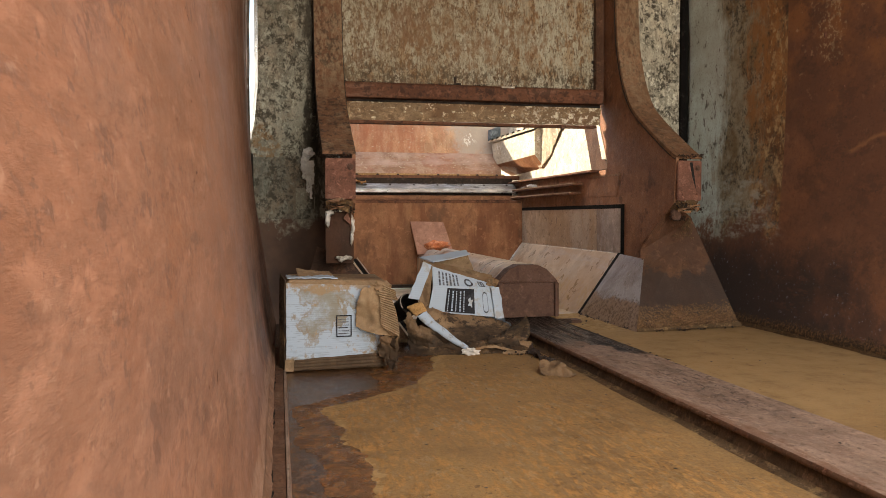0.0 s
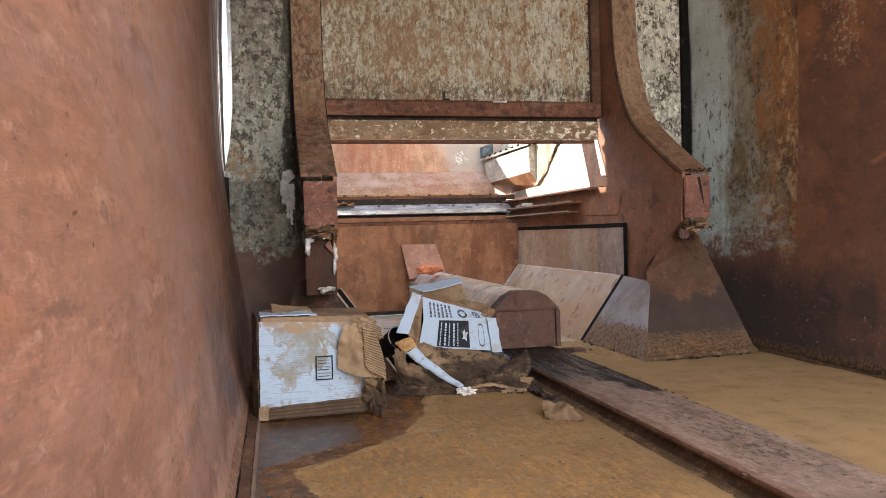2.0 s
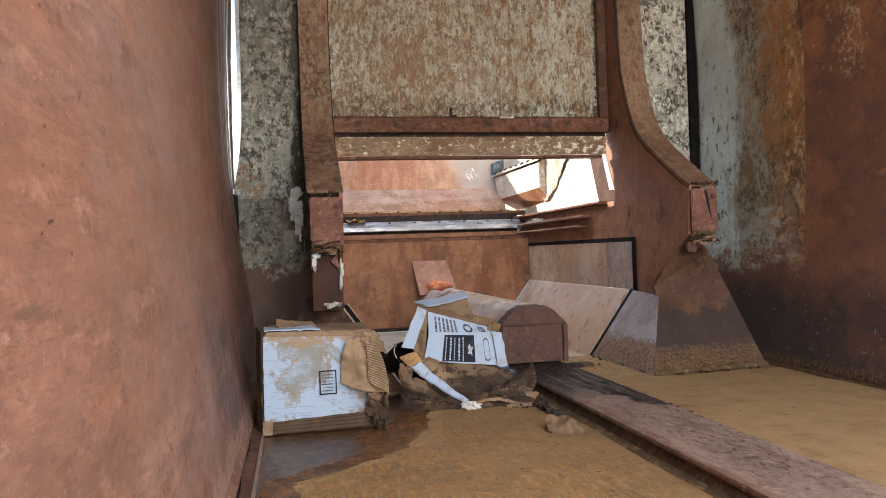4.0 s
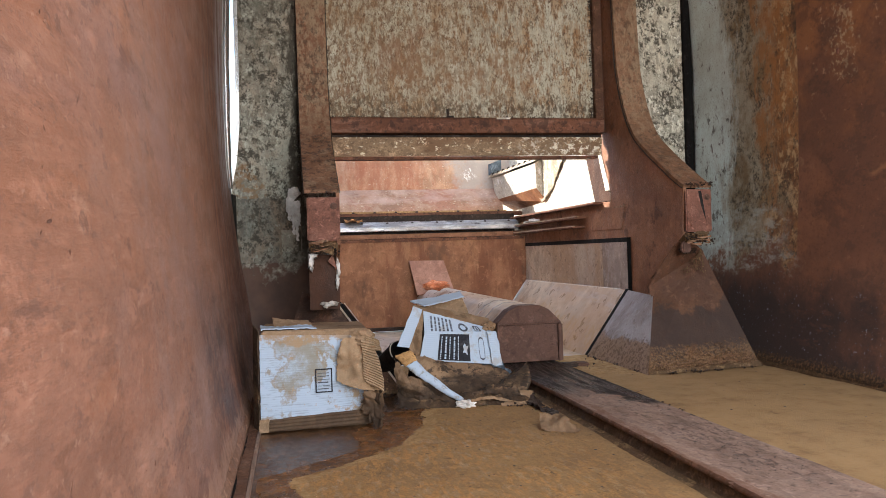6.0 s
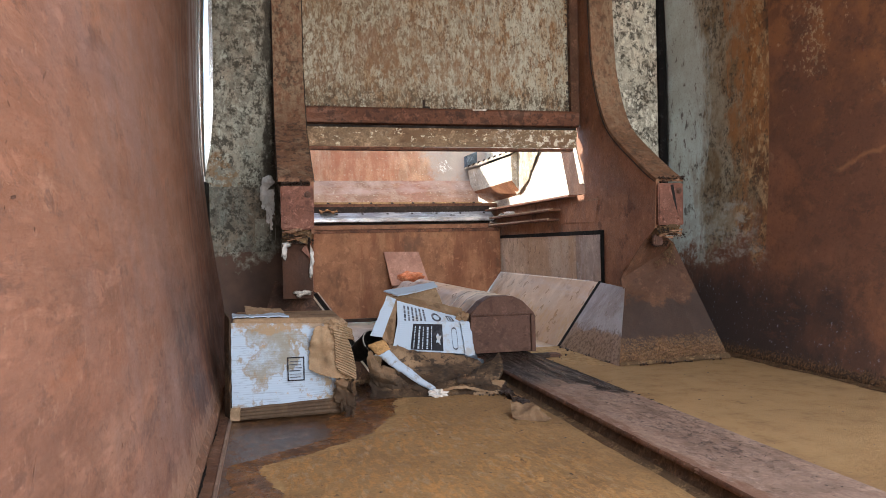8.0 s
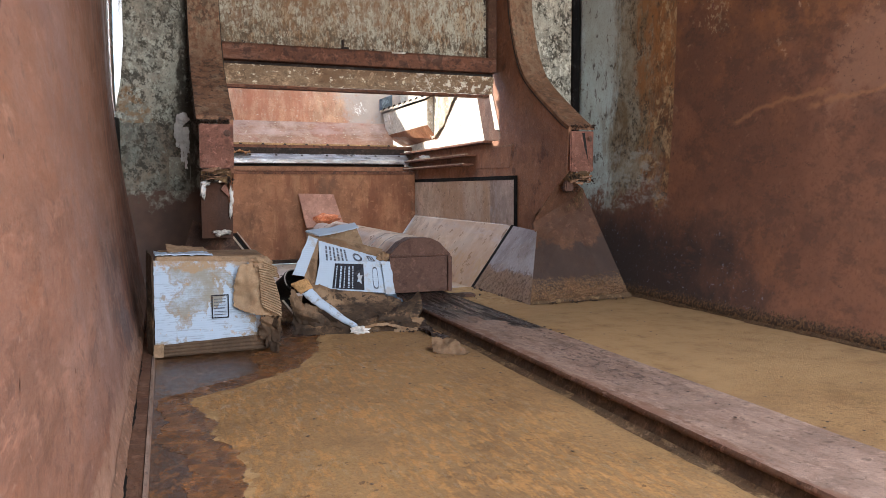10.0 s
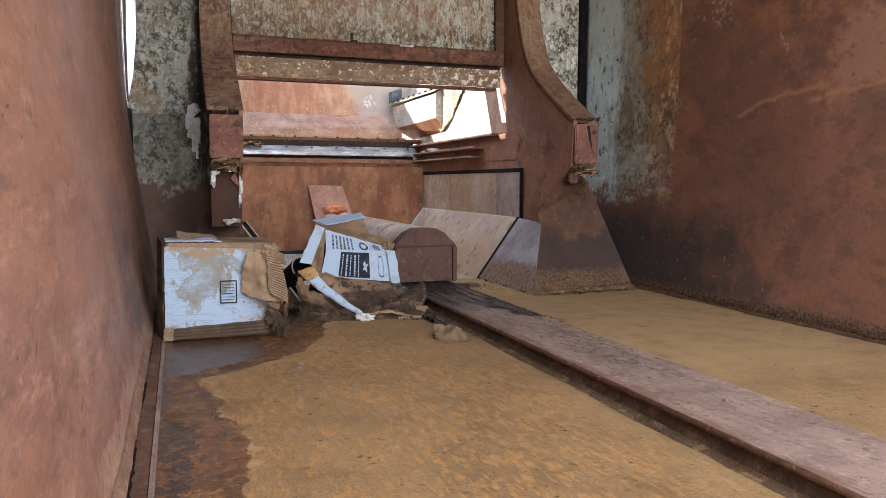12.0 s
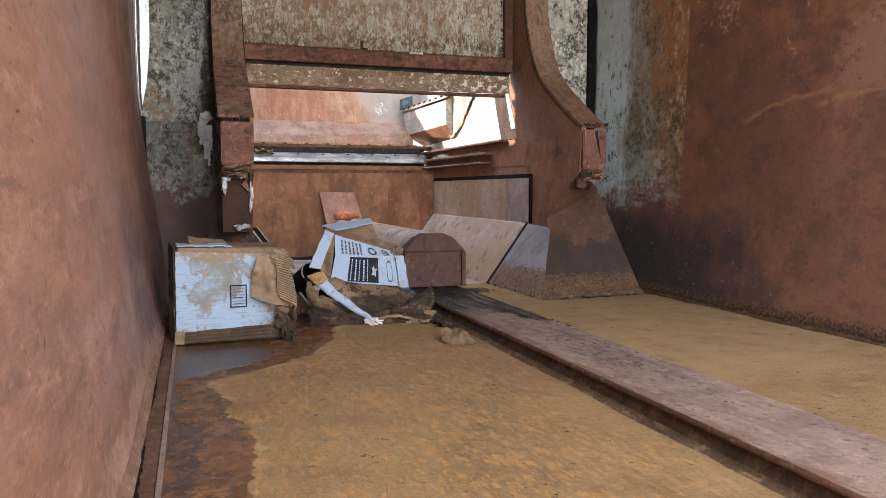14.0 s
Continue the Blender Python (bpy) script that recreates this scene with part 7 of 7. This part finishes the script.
for n, (x, y, z, sx, sz) in enumerate(((0.088, 2.63, 0.44, 0.008, 0.022), (0.096, 2.632, 0.465, 0.012, 0.008), (0.180, 2.645, 0.42, 0.005, 0.03), (0.176, 2.645, 0.375, 0.005, 0.022), (0.148, 2.64, 0.300, 0.024, 0.007), (0.135, 2.64, 0.292, 0.010, 0.006))):
    bit = thing("rag_scrap", "small dirty white rag caught on steel", "rag", "caught rag scraps")
    part("cloth", lump((x, y, z), (sx, 0.008, sz), 2.0 + n * 3, 1.0, 3, 3.2), M_RAG if n > 3 else M_CLOTH, bit, smooth=True)
leaf = thing("dry_leaf", "dry brown leaf lying on the sill", "leaf")
part("blade", crumpled((0.36, 4.62, 0.668), (0.46, 4.62, 0.67), (0.46, 4.70, 0.675), (0.36, 4.70, 0.672), 8, 6, 0.02, 0.001, 71, 25.0, 0.02), M_LEAF, leaf)
hook = thing("small_hook", "small dark hook at the panel's foot", "hook")
part("stem", cuboid(0.722, 0.732, 3.316, 3.328, 1.055, 1.10, 0.002), M_DARK, hook)
part("toe", cuboid(0.724, 0.752, 3.306, 3.316, 1.056, 1.068, 0.002), M_DARK, hook)
tag = thing("white_tag", "small pale paper tag on the header", "tag")
part("paper", cuboid(0.937, 1.0, 3.268, 3.27, 1.046, 1.054), M_PALE, tag)

# ---- dirt ----
crust = new("wall_foot_crust", bpy.data.meshes.new("wall_foot_crust"))
tagged(crust, "crumbly brown dirt crust along the wall's foot", "dirt", kind="stuff")
bm = bmesh.new()
rnd = random.Random(12)


def crumb(bm, q, r, flat=0.6):
    """A small angular crumb."""
    k = rnd.random() * 6
    ring = [bm.verts.new(q + Vector((r * math.cos(k + h) * (0.7 + 0.6 * rnd.random()), r * math.sin(k + h) * (0.7 + 0.6 * rnd.random()), 0))) for h in (0, 1.3, 2.6, 3.8, 5.0)]
    tip, low = bm.verts.new(q + Vector((0, 0, r * flat))), bm.verts.new(q + Vector((0, 0, -r * flat)))
    for i in range(5):
        bm.faces.new((ring[i], ring[(i + 1) % 5], tip))
        bm.faces.new((ring[(i + 1) % 5], ring[i], low))


rows = []
for j in range(261):
    y = 0.2 + 2.6 * j / 260
    rows.append([])
    for i in range(9):
        u = i / 8
        x = 1.742 + 0.04 * u + 0.008 * noise.noise((y * 7, u * 2, 1)) * (1 - u)
        z = 0.0035 + 0.03 * u ** 2.2 * (1 + 0.5 * noise.noise((y * 12, u * 3, 4))) + 0.005 * noise.noise((y * 40, u * 9, 2)) * u
        rows[-1].append(bm.verts.new((x, y, z)))
for p, q in zip(rows, rows[1:]):
    for i in range(8):
        bm.faces.new((p[i], p[i + 1], q[i + 1], q[i]))
for k in range(3000):
    y, h = 0.3 + 2.4 * rnd.random(), rnd.random() ** 2.5
    z = 0.008 + 0.045 * h
    crumb(bm, Vector((across(side_x(z)) - 0.010 - 0.02 * (1 - h) * rnd.random(), y, z)), 0.001 + 0.0026 * rnd.random() ** 2)
bm.to_mesh(crust.data)
bm.free()
crust.data.materials.append(M_CRUST)

crumbs = new("floor_crumbs", bpy.data.meshes.new("floor_crumbs"))
tagged(crumbs, "dark crumbs scattered over mud and channel", "dirt", kind="stuff")
bm = bmesh.new()
for k in range(420):
    x, y = 0.1 + 1.6 * rnd.random() ** 0.75, 0.7 + 2.2 * rnd.random()
    crumb(bm, Vector((x, y, 0.049 if 0.762 < x < 0.984 else 0.006)), 0.0011 + 0.0032 * rnd.random() ** 3, 0.3)
for k in range(170):
    x, y = rnd.gauss(0.905, 0.035), rnd.gauss(1.42, 0.12)
    if 0.775 < x < 0.97:
        crumb(bm, Vector((x, y, 0.047)), 0.0006 + 0.0019 * rnd.random() ** 2, 0.3)
for k in range(110):
    x, y = 0.975 + 0.03 * rnd.random(), 1.75 + 0.8 * rnd.random()
    crumb(bm, Vector((x, y, 0.048 if x < 0.982 else 0.006)), 0.0015 + 0.0035 * rnd.random() ** 2, 0.4)
bm.to_mesh(crumbs.data)
bm.free()
crumbs.data.materials.append(M_DARK)

for y, z, r in ((2.02, 1.035, 0.008), (1.87, 1.03, 0.009), (2.16, 0.90, 0.004), (2.26, 1.10, 0.012), (2.2, 0.98, 0.004)):
    bm = bmesh.new()
    x = across(side_x(z)) - 0.007 - 0.007 * (noise.noise((y * 1.7, z * 1.1, 3.0)) + 0.45 * noise.noise((y * 5, z * 3.5, 9.0)))
    pts = [(x, y + r * math.cos(h) * (0.6 + 0.5 * rnd.random()) * 0.6, z + r * math.sin(h) * (0.7 + 0.6 * rnd.random())) for h in (0, 0.9, 1.8, 2.7, 3.5, 4.4, 5.4)]
    part("paint_flake", slab(bm, pts, 0.002), M_PLATE, wall_right)


def chips(n, y0, y1, z0, z1, seed):
    """Small dark pits knocked into the left wall's rust."""
    pick = random.Random(seed)
    bm = bmesh.new()
    for k in range(n):
        y, z = y0 + (y1 - y0) * pick.random(), z0 + (z1 - z0) * pick.random()
        if noise.noise((y * 1.3, z * 4, seed)) < -0.05:
            continue
        long, tall, lean = 0.002 + 0.006 * pick.random() ** 3, 0.0006 + 0.0022 * pick.random() ** 2, pick.gauss(0.3, 0.5)
        pts = []
        for h in range(7):
            a, r = math.tau * h / 7, 0.6 + 0.8 * pick.random()
            yy, zz = y + r * long * math.cos(a), z + r * tall * math.sin(a) + lean * r * long * math.cos(a)
            bulge = 0.006 * (noise.noise((yy * 1.7, zz * 1.1, 3.0)) + 0.45 * noise.noise((yy * 5, zz * 3.5, 9.0)))
            bend = (0.055 * max(0.0, yy - 2.55) ** 2 + 0.006 * max(0.0, yy - 1.5) / 1.5) * min(1.0, max(0.0, (zz - 0.3) / 0.5))
            pts.append((side_x(zz) + bulge - bend + 0.0009, yy, zz))
        mid = sum((Vector(p) for p in pts), Vector()) / 7 - Vector((0.0006, 0, 0))
        ring, tip = [bm.verts.new(p) for p in pts], bm.verts.new(mid)
        for i in range(7):
            bm.faces.new((ring[i], ring[(i + 1) % 7], tip))
    return bm


tagged(part("rust_pits", chips(230, 0.55, 2.5, 0.15, 1.4, 5), M_PIT, wall_left, "dark pits and scratches"), kind="stuff")


def gunk_line(name, a, b, n, r, spread):
    """Crumbs of gummed dirt strung along an edge."""
    bm = bmesh.new()
    a, b = Vector(a), Vector(b)
    for k in range(2 * n):
        u = rnd.random()
        if noise.noise((u * 14, a.x * 5, a.z * 3)) < -0.15:
            continue
        q = a * (1 - u) + b * u + Vector((rnd.gauss(0, spread), -0.002 * rnd.random(), rnd.gauss(0, spread)))
        crumb(bm, q, r * (0.22 + 0.55 * rnd.random() ** 2), 0.9)
    ob = part(name, bm, M_DARK, None)
    return tagged(ob, "black gummed dirt along a steel edge", "dirt", kind="stuff")


gunk_line("edge_gunk", (0.2, 3.328, 1.06), (1.42, 3.328, 1.06), 500, 0.006, 0.004)
gunk_line("edge_gunk", (1.415, 3.328, 1.05), (1.415, 3.328, 1.75), 240, 0.006, 0.005)
gunk_line("edge_gunk", (0.20, 3.328, 1.05), (0.20, 3.328, 1.75), 240, 0.006, 0.004)
gunk_line("edge_gunk", (0.068, 3.196, 0.75), (0.068, 3.196, 1.75), 340, 0.006, 0.006)
gunk_line("edge_gunk", (0.2, 3.285, 0.972), (1.43, 3.285, 0.972), 300, 0.004, 0.003)
gunk_line("edge_gunk", (0.08, 2.606, 0.668), (0.188, 2.606, 0.672), 70, 0.006, 0.004)
gunk_line("edge_gunk", (1.466, 2.606, 0.686), (1.574, 2.606, 0.688), 70, 0.006, 0.004)
gunk_line("edge_gunk", (1.466, 2.612, 0.49), (1.57, 2.612, 0.475), 160, 0.006, 0.007)
gunk_line("edge_gunk", (0.085, 2.612, 0.49), (0.18, 2.612, 0.475), 150, 0.006, 0.007)
gunk_line("edge_gunk", (1.466, 2.66, 0.44), (1.52, 2.65, 0.44), 120, 0.006, 0.006)
gunk_line("edge_gunk", (1.50, 3.196, 0.8), (1.50, 3.196, 1.75), 220, 0.005, 0.006)

granules = new("mud_granules", bpy.data.meshes.new("mud_granules"))
tagged(granules, "loose ochre mud granules at the wet margin", "mud", kind="stuff")
bm = bmesh.new()
for k in range(3600):
    y = 0.8 + 1.7 * rnd.random()
    if y < 1.62 and k % 3:
        continue
    x0 = float(np.interp(y, [m[0] for m in MARGIN], [m[1] for m in MARGIN]))
    d = rnd.gauss(0.018, 0.016)
    if x0 + d > -0.06 and noise.noise(((x0 + d) * 20, y * 20, 3)) > -0.2:
        crumb(bm, Vector((x0 + d, y, 0.0015 + (0.003 if d > 0.02 else 0))), 0.0006 + 0.0012 * rnd.random() ** 2, 0.5)
bm.to_mesh(granules.data)
bm.free()
granules.data.materials.append(M_MUD)

gunk_line("edge_gunk", (1.252, 2.52, 0.006), (1.245, 3.05, 0.006), 45, 0.006, 0.005)
gunk_line("edge_gunk", (1.27, 2.505, 0.006), (1.70, 2.535, 0.006), 60, 0.007, 0.004)
gunk_line("edge_gunk", (1.05, 2.62, 0.006), (1.20, 2.95, 0.006), 16, 0.009, 0.03)
gunk_line("edge_gunk", (0.64, 2.19, 0.005), (0.75, 2.08, 0.005), 40, 0.006, 0.010)
gunk_line("edge_gunk", (0.30, 2.47, 0.004), (0.40, 2.47, 0.004), 60, 0.008, 0.006)
